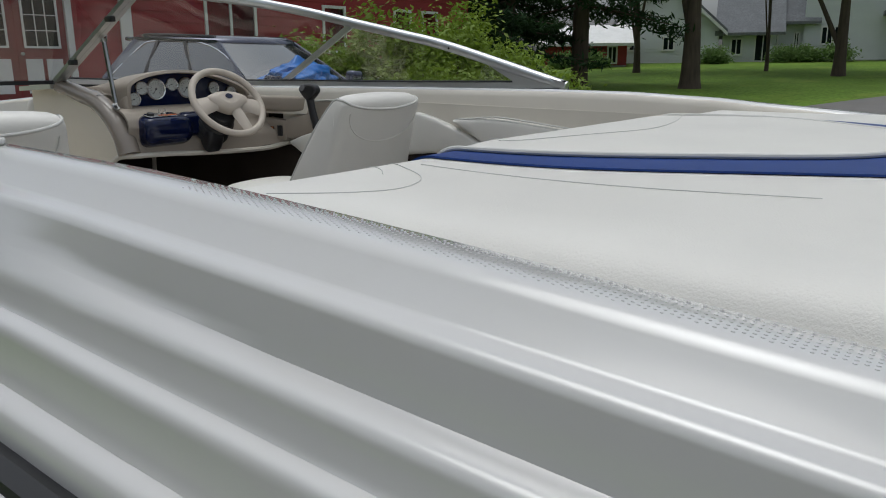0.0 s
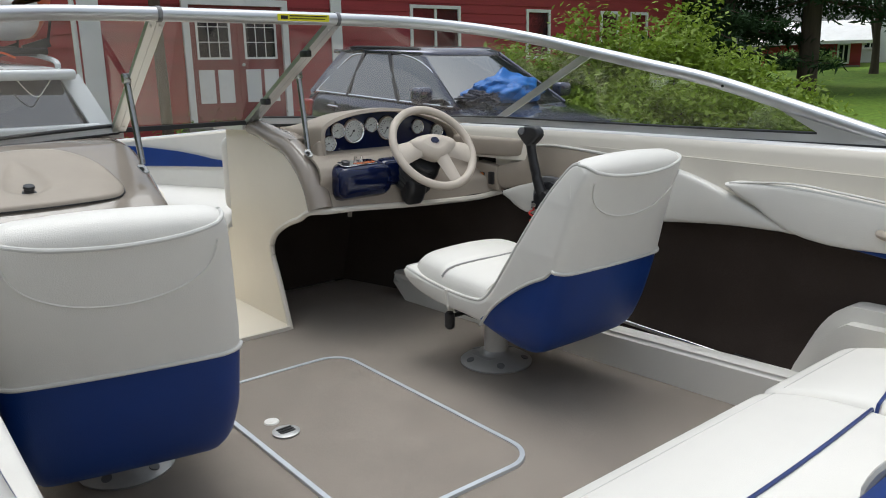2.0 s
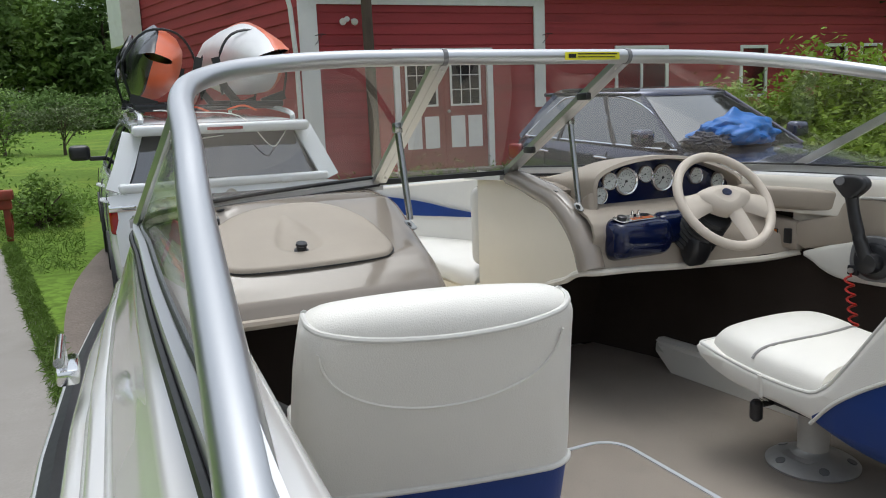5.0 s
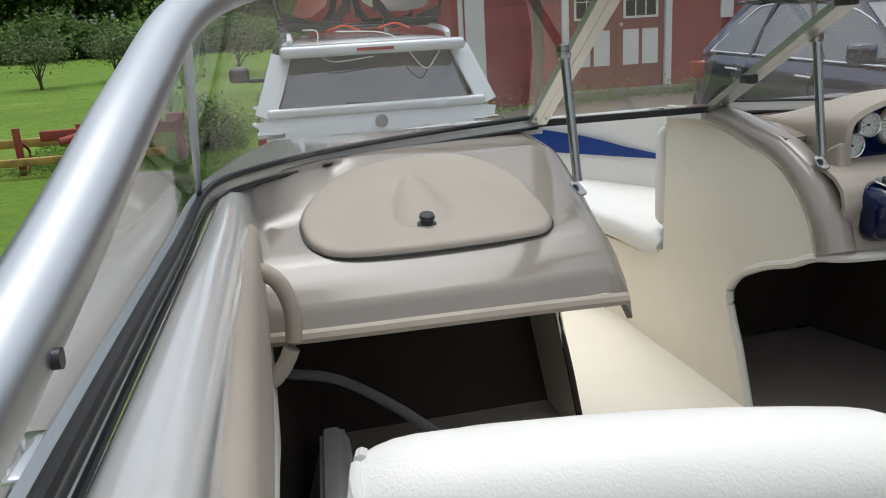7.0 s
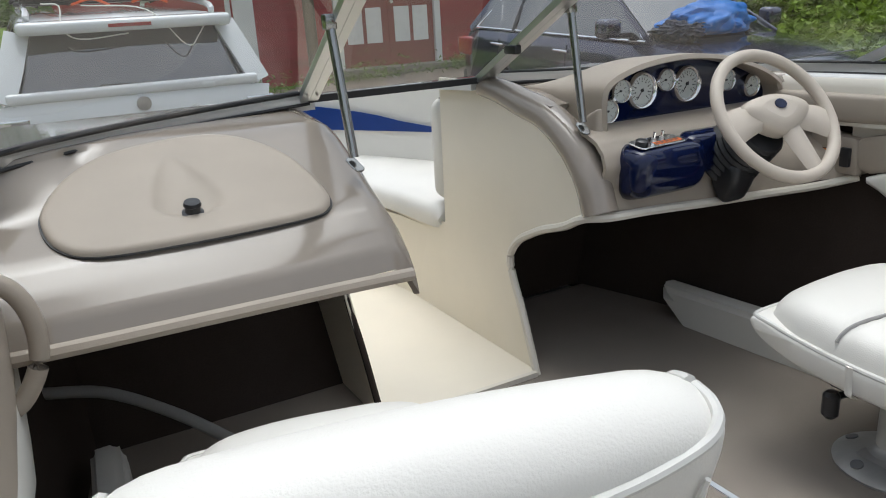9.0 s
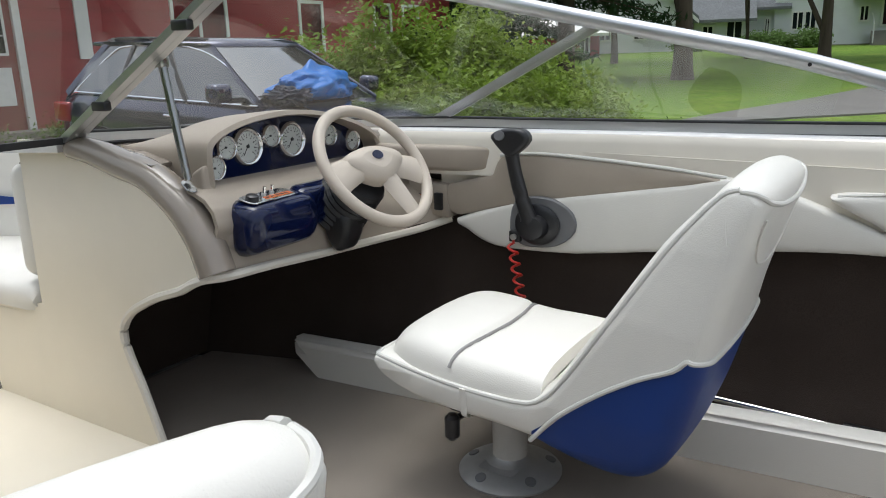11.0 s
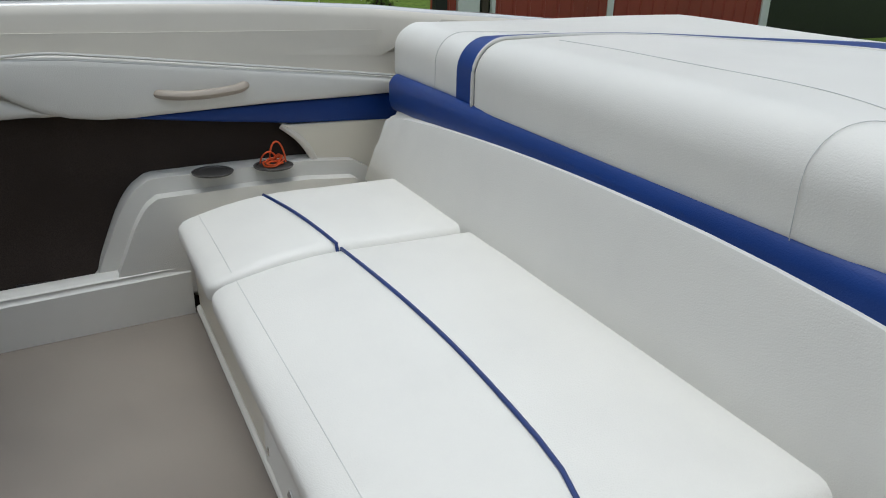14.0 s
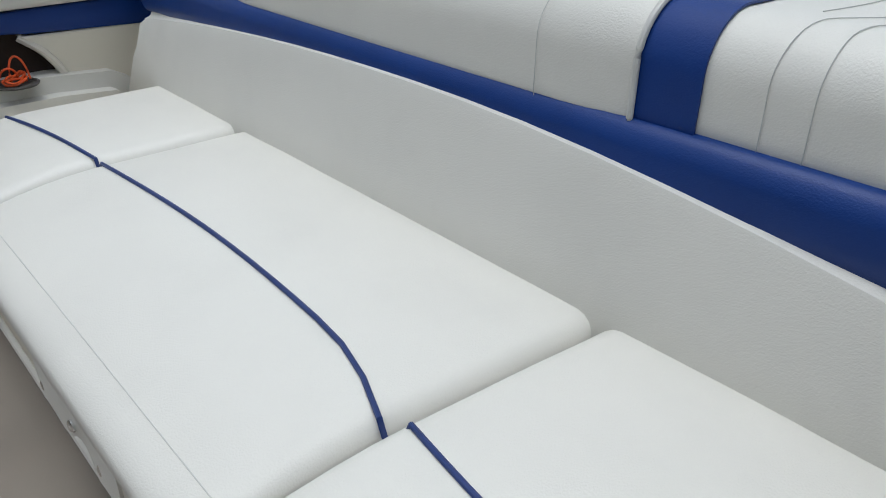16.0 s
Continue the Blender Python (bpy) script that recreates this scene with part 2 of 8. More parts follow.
def slab(bm, t):
    """Closes an open surface downwards into a slab."""
    out = bmesh.ops.extrude_face_region(bm, geom=bm.faces[:], use_keep_orig=True)
    bmesh.ops.translate(bm, vec=(0, 0, -t), verts=[v for v in out["geom"] if isinstance(v, bmesh.types.BMVert)])
    return bm


def lerp(a, b, t):
    return a + (b - a) * t


def along(table, v):
    """Straight-line reading of rows (key, value) at v."""
    if v <= table[0][0]:
        return table[0][1]
    for (a, fa), (b, fb) in zip(table, table[1:]):
        if v <= b:
            return fa + (fb - fa) * (v - a) / (b - a)
    return table[-1][1]

# ---- ground and surroundings ----
BARN_RED = material("barn red painted boards", (0.40, 0.048, 0.053), rough=0.75, var=0.1, var_scale=1.2, grain=0.2, grain_scale=40, stretch=(0.3, 0.3, 3), dark=(0.14, 0.018, 0.02), dark_amount=0.5, dark_scale=1.5, bump=0.2, bump_scale=80)
METAL_RED = material("red painted metal cladding", (0.36, 0.06, 0.04), rough=0.5, var=0.05, var_scale=1.5, dark=(0.20, 0.04, 0.03), dark_amount=0.3, dark_scale=1.2)
WHITE_PAINT = material("white painted trim", (0.78, 0.78, 0.76), rough=0.6, var=0.03, var_scale=3, dark=(0.5, 0.48, 0.43), dark_amount=0.25, dark_scale=4)
WHITE_SIDING = material("white house siding", (0.72, 0.74, 0.75), rough=0.6, var=0.03, var_scale=1)
ROOF = material("grey shingles", (0.20, 0.21, 0.22), rough=0.9, var=0.1, var_scale=2, grain=0.3, grain_scale=12)
WINDOW = material("dark window glass", (0.015, 0.02, 0.024), rough=0.05, var=0.1)
GRASS = material("mown lawn", (0.155, 0.265, 0.038), rough=0.95, spec=0.15, var=0.14, var_scale=0.35, grain=0.45, grain_scale=9, bump=0.8, bump_scale=30, dark=(0.22, 0.27, 0.05), dark_amount=0.5, dark_scale=0.6)
CONCRETE = material("weathered concrete drive", (0.29, 0.27, 0.245), rough=0.9, var=0.08, var_scale=1.5, grain=0.15, grain_scale=60, bump=0.3, bump_scale=80, dark=(0.20, 0.185, 0.165), dark_amount=0.5, dark_scale=1.3)
GRAVEL = material("brown gravel", (0.23, 0.19, 0.16), rough=1.0, var=0.12, var_scale=2, grain=0.4, grain_scale=60, bump=1.0, bump_scale=60)
ASPHALT = material("worn asphalt", (0.19, 0.18, 0.17), rough=0.9, var=0.08, var_scale=1.2, grain=0.2, grain_scale=50)
BARK = material("grey brown bark", (0.10, 0.075, 0.055), rough=1.0, var=0.15, var_scale=3, stretch=(3, 3, 0.5), bump=1.0, bump_scale=14)
LEAF_BUSH = material("fresh shrub leaves", (0.32, 0.46, 0.06), rough=0.55, spec=0.3, var=0.16, var_scale=1.6, grain=0.3, grain_scale=9, island_random=0.45, trans_leaf=0.4)
LEAF_DARK = material("dark woodland leaves", (0.24, 0.38, 0.12), rough=0.7, spec=0.2, var=0.2, var_scale=0.5, grain=0.3, grain_scale=3, island_random=0.45, trans_leaf=0.4)
LEAF_MID = material("maple leaves", (0.23, 0.38, 0.08), rough=0.6, spec=0.25, var=0.18, var_scale=0.8, grain=0.3, grain_scale=5, island_random=0.45, trans_leaf=0.35)
LEAF_APPLE = material("pale apple leaves", (0.17, 0.22, 0.10), rough=0.6, spec=0.2, var=0.1, var_scale=2, island_random=0.4, trans_leaf=0.2)
LEAF_GRASS = material("grass blades", (0.15, 0.25, 0.045), rough=0.7, spec=0.2, var=0.1, var_scale=1, island_random=0.5, trans_leaf=0.2)
NEEDLE = material("pine needles", (0.05, 0.10, 0.042), rough=0.8, spec=0.15, var=0.2, var_scale=1.2, island_random=0.45, trans_leaf=0.25)


def ground_z(x, y):
    return 0.02 + 0.040 * max(0.0, x) + 0.045 * max(0.0, y - 1) * min(1.0, max(0.2, 1 - (x - 8) / 22)) + 0.0036 * max(0.0, -x)


def ground_sheet():
    xs = [-300, -150, -80, -40, -20, -12, -8, -6, -4, -3, -2, -1, 0, 1, 2, 3, 4, 5, 6, 8, 10, 12, 15, 20, 26, 34, 44, 60, 90, 150, 300]
    bm = bmesh.new()
    vs = [[bm.verts.new((x, y, min(ground_z(x, y), 3.0) if max(abs(x), abs(y)) > 60 else ground_z(x, y))) for y in xs] for x in xs]
    for i in range(len(xs) - 1):
        for j in range(len(xs) - 1):
            bm.faces.new((vs[i][j], vs[i + 1][j], vs[i + 1][j + 1], vs[i][j + 1]))
    solo("ground", bm, GRASS, "mown green lawn rising gently to houses and woods", "lawn", kind="structure")


def ground_patch(name, poly, mat, label, lift, category):
    """A paved patch that follows the ground: strips between two edge lines."""
    bm = bmesh.new()
    left, right = poly
    n, k = 24, 6
    L, R = smooth_path([(*p, 0) for p in left], n // (len(left) - 1)), smooth_path([(*p, 0) for p in right], n // (len(right) - 1))
    m = min(len(L), len(R))
    top = []
    for i in range(m):
        row = []
        for j in range(k + 1):
            p = L[i].lerp(R[i], j / k)
            row.append((p.x, p.y, ground_z(p.x, p.y) + lift))
        edge_a, edge_b = row[0], row[-1]
        row = [(edge_a[0], edge_a[1], edge_a[2] - lift - 0.08), *row, (edge_b[0], edge_b[1], edge_b[2] - lift - 0.08)]
        top.append(row)
    loft(top, closed=False, caps=False, bm=bm)
    solo(name, bm, mat, label, category, kind="structure", smooth=60)


ground_sheet()
# slab widened unseen to port, so the hull mirrors concrete instead of lawn
ground_patch("driveway", ([(-8.0, -12), (-8.0, -4), (-8.0, 2.2)], [(3.2, -12), (3.2, -4), (3.1, 2.2)]), CONCRETE, "weathered pale concrete driveway under the boat trailer", 0.03, "driveway")
ground_patch("gravel_apron", ([(-1.15, 2.25), (-1.40, 4.5), (-1.25, 7.2), (-0.5, 9.5), (2.0, 11.5)], [(9, 0.5), (9, 4), (9.5, 8), (10, 10.6)]), GRAVEL, "brown gravel apron before the barn", 0.045, "gravel")
ground_patch("driveway_arm", ([(-3.2, 2.2), (-3.2, 6), (-3.3, 9.4)], [(-1.25, 2.2), (-1.62, 5.8), (-2.05, 9.2)]), CONCRETE, "weathered pale concrete strip running on past the boat", 0.03, "driveway")
ground_patch("road", ([(9.2, 3.1), (13, 2.5), (17, 1.1), (22.9, -1.2), (28, -5), (45, -17), (60, -26)], [(9.2, 2.3), (12, 2.0), (13.6, 1.3), (15.8, -1.7), (19.2, -3.9), (30, -11), (56, -30)]), ASPHALT, "worn grey asphalt lane curving across the lawn", 0.035, "lane")

# ---- barn ----
BX0, BY0, BX1, BY1 = 2.95, 11.95, 18.2, 10.62     # front wall ends
BDIR = Vector((BX1 - BX0, BY1 - BY0, 0)).normalized()
BNORM = Vector((BDIR.y, -BDIR.x, 0))               # towards the boat
BARN_Z0, BARN_Z1 = 0.45, 4.45
barn = thing("barn", "long red barn with white trim and lapped board siding", "barn")


def on_wall(s, z, out=0.0):
    return Vector((BX0, BY0, 0)) + BDIR * s + BNORM * out + Vector((0, 0, z))


def wall_box(s0, s1, z0, z1, o0, o1, bm=None):
    """A block on the barn's front wall."""
    own = loft([[on_wall(s0, z0, o0), on_wall(s1, z0, o0), on_wall(s1, z0, o1), on_wall(s0, z0, o1)],
                [on_wall(s0, z1, o0), on_wall(s1, z1, o0), on_wall(s1, z1, o1), on_wall(s0, z1, o1)]])
    return join(bm, own)


def wall_s(x):
    return (x - BX0) / BDIR.x


def lapped_boards(p0, d, length, z0, z1, nrm, step=0.2, skip=()):
    """Siding boards, each tilted so that its foot stands proud of the board below; skip: openings as (s0, s1, z0, z1)."""
    out = []
    z = z0
    while z < z1 - 0.02:
        zt = min(z + step, z1)
        runs = [(0.0, length)]
        for a, b, c, e in skip:
            if zt > c + 0.01 and z < e - 0.01:
                cut = []
                for r0, r1 in runs:
                    if a > r0:
                        cut.append((r0, min(a, r1)))
                    if b < r1:
                        cut.append((max(b, r0), r1))
                runs = [r for r in cut if r[1] - r[0] > 0.02]
        for r0, r1 in runs:
            a, b = p0 + d * r0, p0 + d * r1
            f = lambda q, zz, o: q + nrm * o + Vector((0, 0, zz))
            out.append(loft([[f(a, z, 0.0), f(a, z, 0.026), f(a, zt, 0.008), f(a, zt, 0.0)], [f(b, z, 0.0), f(b, z, 0.026), f(b, zt, 0.008), f(b, zt, 0.0)]]))
        z = zt
    return out


DOOR_S0, DOOR_S1 = wall_s(4.42), wall_s(6.42)
WINS = [(wall_s(9.35), wall_s(10.55), 2.05, 3.13), (wall_s(12.62), wall_s(13.25), 2.1, 3.12), (wall_s(15.1), wall_s(15.65), 2.2, 3.14), (wall_s(16.2), wall_s(16.75), 2.2, 3.14)]
OPEN_S1 = wall_s(7.42)
part("wall", wall_box(0, wall_s(BX1), BARN_Z0 - 0.6, BARN_Z1, -0.25, 0.0), BARN_RED, barn)
for bm in lapped_boards(on_wall(0, 0), BDIR, wall_s(BX1), BARN_Z0, BARN_Z1, BNORM, 0.2, skip=[(DOOR_S0, DOOR_S1, 0, 3.16), *[(a, b, c, d) for a, b, c, d in WINS]]):
    part("board", bm, BARN_RED, barn, smooth=0)
# side wall and its boards, running back from the corner
SDIR = Vector((-0.27, 0.963, 0)).normalized()
SNORM = Vector((-SDIR.y, SDIR.x, 0))
corner = Vector((BX0, BY0, 0))
side = loft([[corner + Vector((0, 0, -0.2)), corner + SDIR * 9 + Vector((0, 0, -0.2)), corner + SDIR * 9 - SNORM * 0.3 + Vector((0, 0, -0.2)), corner - SNORM * 0.3 + Vector((0, 0, -0.2))],
             [corner + Vector((0, 0, 7.5)), corner + SDIR * 9 + Vector((0, 0, 7.5)), corner + SDIR * 9 - SNORM * 0.3 + Vector((0, 0, 7.5)), corner - SNORM * 0.3 + Vector((0, 0, 7.5))]])
part("side_wall", side, BARN_RED, barn)
for bm in lapped_boards(corner, SDIR, 9, 0.4, 7.5, SNORM, 0.24):
    part("board", bm, BARN_RED, barn, smooth=0)
part("eave_board", loft([[corner + SDIR * 8.3 + SNORM * (0.05 + 0.5 * k) + Vector((0, 0, z)) for z in (4.05, 7.5)] + [corner + SDIR * 9.3 + SNORM * (0.05 + 0.5 * k) + Vector((0, 0, z)) for z in (7.5, 4.05)] for k in (0, 1)]), WHITE_PAINT, barn, "weathered white eave boxing")
part("roof", loft([[on_wall(-0.2, BARN_Z1 + 0.02, 0.55), on_wall(wall_s(BX1) + 0.4, BARN_Z1 + 0.02, 0.55), on_wall(wall_s(BX1) + 0.4, BARN_Z1 + 3.2, -5), on_wall(-0.2, BARN_Z1 + 3.2, -5)],
                  [on_wall(-0.2, BARN_Z1 + 0.22, 0.55), on_wall(wall_s(BX1) + 0.4, BARN_Z1 + 0.22, 0.55), on_wall(wall_s(BX1) + 0.4, BARN_Z1 + 3.4, -5), on_wall(-0.2, BARN_Z1 + 3.4, -5)]]), ROOF, barn)
part("fascia", wall_box(OPEN_S1, wall_s(BX1) + 0.4, BARN_Z1 - 0.02, BARN_Z1 + 0.2, 0.55, 0.6), WHITE_PAINT, barn)
part("corner_board", wall_box(-0.28, 0.06, BARN_Z0 - 0.5, BARN_Z1, 0.03, 0.075), WHITE_PAINT, barn)
part("trim_board", wall_box(OPEN_S1 - 0.04, OPEN_S1 + 0.2, 2.0, BARN_Z1, 0.03, 0.07), WHITE_PAINT, barn)
part("header_board", wall_box(0.06, OPEN_S1 - 0.04, 3.98, 4.18, 0.03, 0.07), WHITE_PAINT, barn)
part("downspout", tube([on_wall(-0.5, 4.3, 0.1), on_wall(-0.42, 3.9, 0.12), on_wall(-0.36, 3.0, 0.06), on_wall(-0.36, 0.6, 0.06)], 0.045, 8), WHITE_PAINT, barn, "white metal downspout")

for a, b, c, d in WINS:
    w = part("window", wall_box(a, b, c, d, -0.06, 0.0), WINDOW, barn)
    for s0, s1, z0, z1 in ((a - 0.07, a, c - 0.07, d + 0.07), (b, b + 0.07, c - 0.07, d + 0.07), (a, b, d, d + 0.07), (a, b, c - 0.07, c)):
        part("frame", wall_box(s0, s1, z0, z1, -0.02, 0.05), WHITE_PAINT, w)
    if b - a > 0.8:
        part("mullion", wall_box((a + b) / 2 - 0.03, (a + b) / 2 + 0.03, c, d, -0.02, 0.03), WHITE_PAINT, w)

# ---- double barn door ----
DOOR_RED = material("faded red door paint", (0.27, 0.06, 0.055), rough=0.6, var=0.08, var_scale=4, dark=(0.12, 0.03, 0.03), dark_amount=0.4, dark_scale=5)
dz0, dz1 = 0.86, 3.08
door = thing("double_door", "double barn door, dull red with glazed tops and white lower panels", "door")
for s0, s1, z0, z1 in ((DOOR_S0 - 0.02, DOOR_S0 + 0.1, dz0, dz1 + 0.1), (DOOR_S1 - 0.1, DOOR_S1 + 0.02, dz0, dz1 + 0.1), (DOOR_S0 + 0.1, DOOR_S1 - 0.1, dz1 - 0.02, dz1 + 0.1)):
    part("frame", wall_box(s0, s1, z0, z1, -0.02, 0.09), WHITE_PAINT, door)
part("threshold", wall_box(DOOR_S0 - 0.2, DOOR_S1 + 0.3, dz0 - 0.2, dz0, -0.02, 0.55), CONCRETE, door, "pale concrete step")
mid = (DOOR_S0 + DOOR_S1) / 2
for s0, s1 in ((DOOR_S0 + 0.1, mid - 0.01), (mid + 0.01, DOOR_S1 - 0.1)):
    leaf = part("leaf", wall_box(s0, s1, dz0, dz1 - 0.02, -0.05, 0.01), DOOR_RED, door)
    w = s1 - s0
    part("pane", wall_box(s0 + 0.16, s1 - 0.16, 2.12, 2.95, 0.0, 0.016), WINDOW, leaf)
    part("pane_frame", join(wall_box(s0 + 0.12, s1 - 0.12, 2.08, 2.12, 0.01, 0.03), join(wall_box(s0 + 0.12, s1 - 0.12, 2.95, 2.99, 0.01, 0.03), join(wall_box(s0 + 0.12, s0 + 0.16, 2.12, 2.95, 0.01, 0.03), wall_box(s1 - 0.16, s1 - 0.12, 2.12, 2.95, 0.01, 0.03)))), WHITE_PAINT, leaf)
    for k in (1, 2):
        part("muntin", wall_box(lerp(s0 + 0.16, s1 - 0.16, k / 3) - 0.008, lerp(s0 + 0.16, s1 - 0.16, k / 3) + 0.008, 2.12, 2.95, 0.014, 0.028), WHITE_PAINT, leaf)
        part("muntin", wall_box(s0 + 0.16, s1 - 0.16, lerp(2.12, 2.95, k / 3) - 0.008, lerp(2.12, 2.95, k / 3) + 0.008, 0.014, 0.028), WHITE_PAINT, leaf)
    for a, b in ((0.13, 0.46), (0.54, 0.87)):
        part("panel", wall_box(s0 + w * a, s0 + w * b, 1.27, 1.89, 0.008, 0.024), WHITE_PAINT, leaf)
part("door_knob", lathe([(0.012, 0), (0.012, 0.04), (0.03, 0.05), (0.034, 0.07), (0.02, 0.085)], on_wall(mid + 0.07, 1.98, 0.01), 12, BNORM), STEEL, door)

post = thing("utility_post", "old round wooden post beside the barn", "post")
part("pole", tube([(3.75, 11.2, 0.3), (3.72, 11.2, 3.5), (3.70, 11.2, 7.0)], [0.10, 0.095, 0.09], 12), BARK, post)
lampx = thing("flood_light", "twin white floodlight mounted on the barn wall", "flood light")
part("base", disc(on_wall(0.62, 3.72, 0.03), 0.05, 0.03, 16, BNORM), WHITEP, lampx)
for dx in (-0.09, 0.09):
    part("lamp_head", lathe([(0.025, 0), (0.03, 0.05), (0.06, 0.1), (0.062, 0.14), (0.05, 0.145)], on_wall(0.62 + dx, 3.70, 0.06), 14, (BNORM + Vector((dx * 2, 0, -0.4)))), WHITEP, lampx)
for s in (0.0, OPEN_S1 + 0.14):
    hook = thing("plant_hook", "small black iron hanging hook on white trim", "hook")
    a = on_wall(s, 3.42, 0.075)
    part("arm", tube([a, a + BNORM * 0.02 + BDIR * 0.12 + Vector((0, 0, 0.03)), a + BDIR * 0.2 + BNORM * 0.05 + Vector((0, 0, 0.02))], 0.008, 6), BLACKP, hook)
    part("brace", tube([a - Vector((0, 0, 0.16)), a - Vector((0, 0, 0.08)) + BDIR * 0.06 + BNORM * 0.03, a + BDIR * 0.14 + BNORM * 0.03 + Vector((0, 0, 0.03))], 0.006, 6), BLACKP, hook)

# ---- boat hull, deck and cockpit (x to starboard, y to the bow) ----
FLOOR = 0.90
OUTER = [(-3.3, 1.175), (-2.4, 1.19), (-1.4, 1.19), (-0.8, 1.17), (-0.2, 1.125), (0.3, 1.04), (0.8, 0.90), (1.3, 0.71), (1.8, 0.46), (2.15, 0.22), (2.3, 0.03)]
SHEER = [(-3.2, 1.545), (-2.9, 1.57), (-2.5, 1.603), (-2.2, 1.625), (-1.9, 1.640), (-1.6, 1.645), (-0.5, 1.645), (0.4, 1.642), (1.2, 1.595), (1.85, 1.525), (2.3, 1.485)]
boat = thing("boat_hull", "white fibreglass bowrider hull and deck with stepped topsides", "boat")


def outer_x(y):
    return along(OUTER, y)


def deck_section(y, side):
    """The gunwale from the coaming's foot over the flat top and down the stepped topsides to the keel."""
    o, z0 = outer_x(y), along(SHEER, y)
    w = along([(-3.2, 0.245), (-2.3, 0.245), (-2.2, 0.19), (-1.5, 0.185), (-0.3, 0.15), (0.4, 0.12), (2.3, 0.10)], y)
    if side < 0:
        w = along([(-3.2, 0.245), (-2.3, 0.245), (-1.8, 0.21), (-1.0, 0.236), (-0.3, 0.198), (0.0, 0.155), (0.4, 0.12), (2.3, 0.10)], y)
    k_ = min(1.0, o / 1.1)
    low = along([(-3.2, 0.02), (-2.3, 0.02), (-2.2, 0.125), (0.3, 0.125), (2.3, 0.2)], y)
    f = min(1.0, (w - 0.035) / 0.19)
    step = along([(-2.4, 1.0), (-2.12, 0.0)], y)       # the second ledge dies out going forward
    edge = [(0.174, 0.0), (0.165, -0.003), (0.157, -0.009), (0.139, -0.032), (0.134, -0.0345), (0.120, -0.0355), (0.113, -0.0385), (0.110, -0.045)]
    for k, (d, dz) in enumerate([(0.106, -0.078), (0.102, -0.0905), (0.094, -0.0925), (0.079, -0.0925), (0.072, -0.096), (0.069, -0.104)]):
        straight = lerp(0.109, 0.062, (k + 1) / 7), lerp(-0.044, -0.125, (k + 1) / 7)
        edge.append((lerp(straight[0], d, step), lerp(straight[1], dz, step)))
    edge += [(0.066, -0.126), (0.061, -0.1325), (0.048, -0.1325), (0.042, -0.136), (0.039, -0.146), (0.034, -0.179), (0.028, -0.1875), (0.013, -0.1885), (0.006, -0.195)]
    pts = [(o - w, z0 - low), (o - w + 0.006, z0 - 0.03), (o - w + 0.014, z0 - 0.008), (o - w + 0.030, z0), *[(o - d * f, z0 + dz) for d, dz in edge],
           (o, z0 - 0.215), (o - 0.03 * k_, 1.15), (o - 0.10 * k_, 0.85), (0.8 * k_ * o / 1.1, 0.60), (0.35 * k_, 0.42), (0.0, 0.33 + 0.14 * max(0, y) ** 1.6)]
    z_bow = 0.10 * max(0.0, y - 1.0)
    return [(side * max(px, 0.0), y, pz + (z_bow if pz < 1.3 else 0)) for px, pz in pts]


for side, nm in ((-1, "port"), (1, "starboard")):
    ys = [-3.2, -2.9, -2.7, -2.5, -2.35, -2.2, -2.1, -2.0, -1.9, -1.75, -1.6, -1.2, -0.8, -0.4, 0.0, 0.4, 0.8, 1.2, 1.5, 1.8, 2.05, 2.25]
    bm = loft([deck_section(y, side) for y in ys], closed=False, caps=False)
    bm.faces.ensure_lookup_table()
    per = len(deck_section(0, 1)) - 1
    for i, fc in enumerate(bm.faces):
        fc.material_index = 1 if i % per < 2 and side > 0 else 0
    part("topside", thick(bm, 0.012), [GEL, LINER], boat, smooth=50)
    rail = tube([(side * (outer_x(y) + 0.012), y, along(SHEER, y) - 0.235) for y in ys], 0.022, 8)
    part("rub_rail", rail, BLACK, boat, "black rubber rub rail")
    insert = tube([(side * (outer_x(y) + 0.03), y, along(SHEER, y) - 0.235) for y in ys], 0.009, 6)
    part("rub_rail_insert", insert, STEEL, boat, "stainless rub rail insert")
part("transom", box(-1.15, 1.15, -3.25, -3.17, 0.55, 1.56, 0.03), GEL, boat)

# trailer that carries the hull
TRAILER = material("galvanised trailer steel", (0.42, 0.43, 0.44), rough=0.45, metal=0.7, var=0.06, var_scale=6)
TYRE_T = material("trailer tyre rubber", (0.018, 0.018, 0.018), rough=0.8, var=0.1, var_scale=20)
trailer = thing("boat_trailer", "galvanised steel boat trailer carrying the hull on bunks", "trailer")
for s in (-1, 1):
    part("side_beam", tube([(s * 0.75, -3.0, 0.40), (s * 0.75, 0.6, 0.40), (s * 0.08, 3.2, 0.42)], 0.045, 6), TRAILER, trailer)
    part("bunk", box(min(s * 0.50, s * 0.64), max(s * 0.50, s * 0.64), -2.9, 0.2, 0.44, 0.545, 0.01), CARPET, trailer, "carpeted bunk")
    w_ = part("wheel", lathe([(0.17, 0.0), (0.27, 0.0), (0.30, 0.03), (0.30, 0.15), (0.27, 0.18), (0.17, 0.18)], (s * 1.14, -1.6, 0.345), 28, (-s, 0, 0)), TYRE_T, trailer)
    part("rim", lathe([(0.175, 0.02), (0.10, 0.05), (0.05, 0.02), (0.0, 0.02)], (s * 1.14, -1.6, 0.345), 20, (-s, 0, 0)), STEEL, w_)
for y in (-2.7, -1.6, 0.1):
    part("cross_beam", box(-0.95, 0.95, y - 0.03, y + 0.03, 0.33, 0.39, 0.005), TRAILER, trailer)
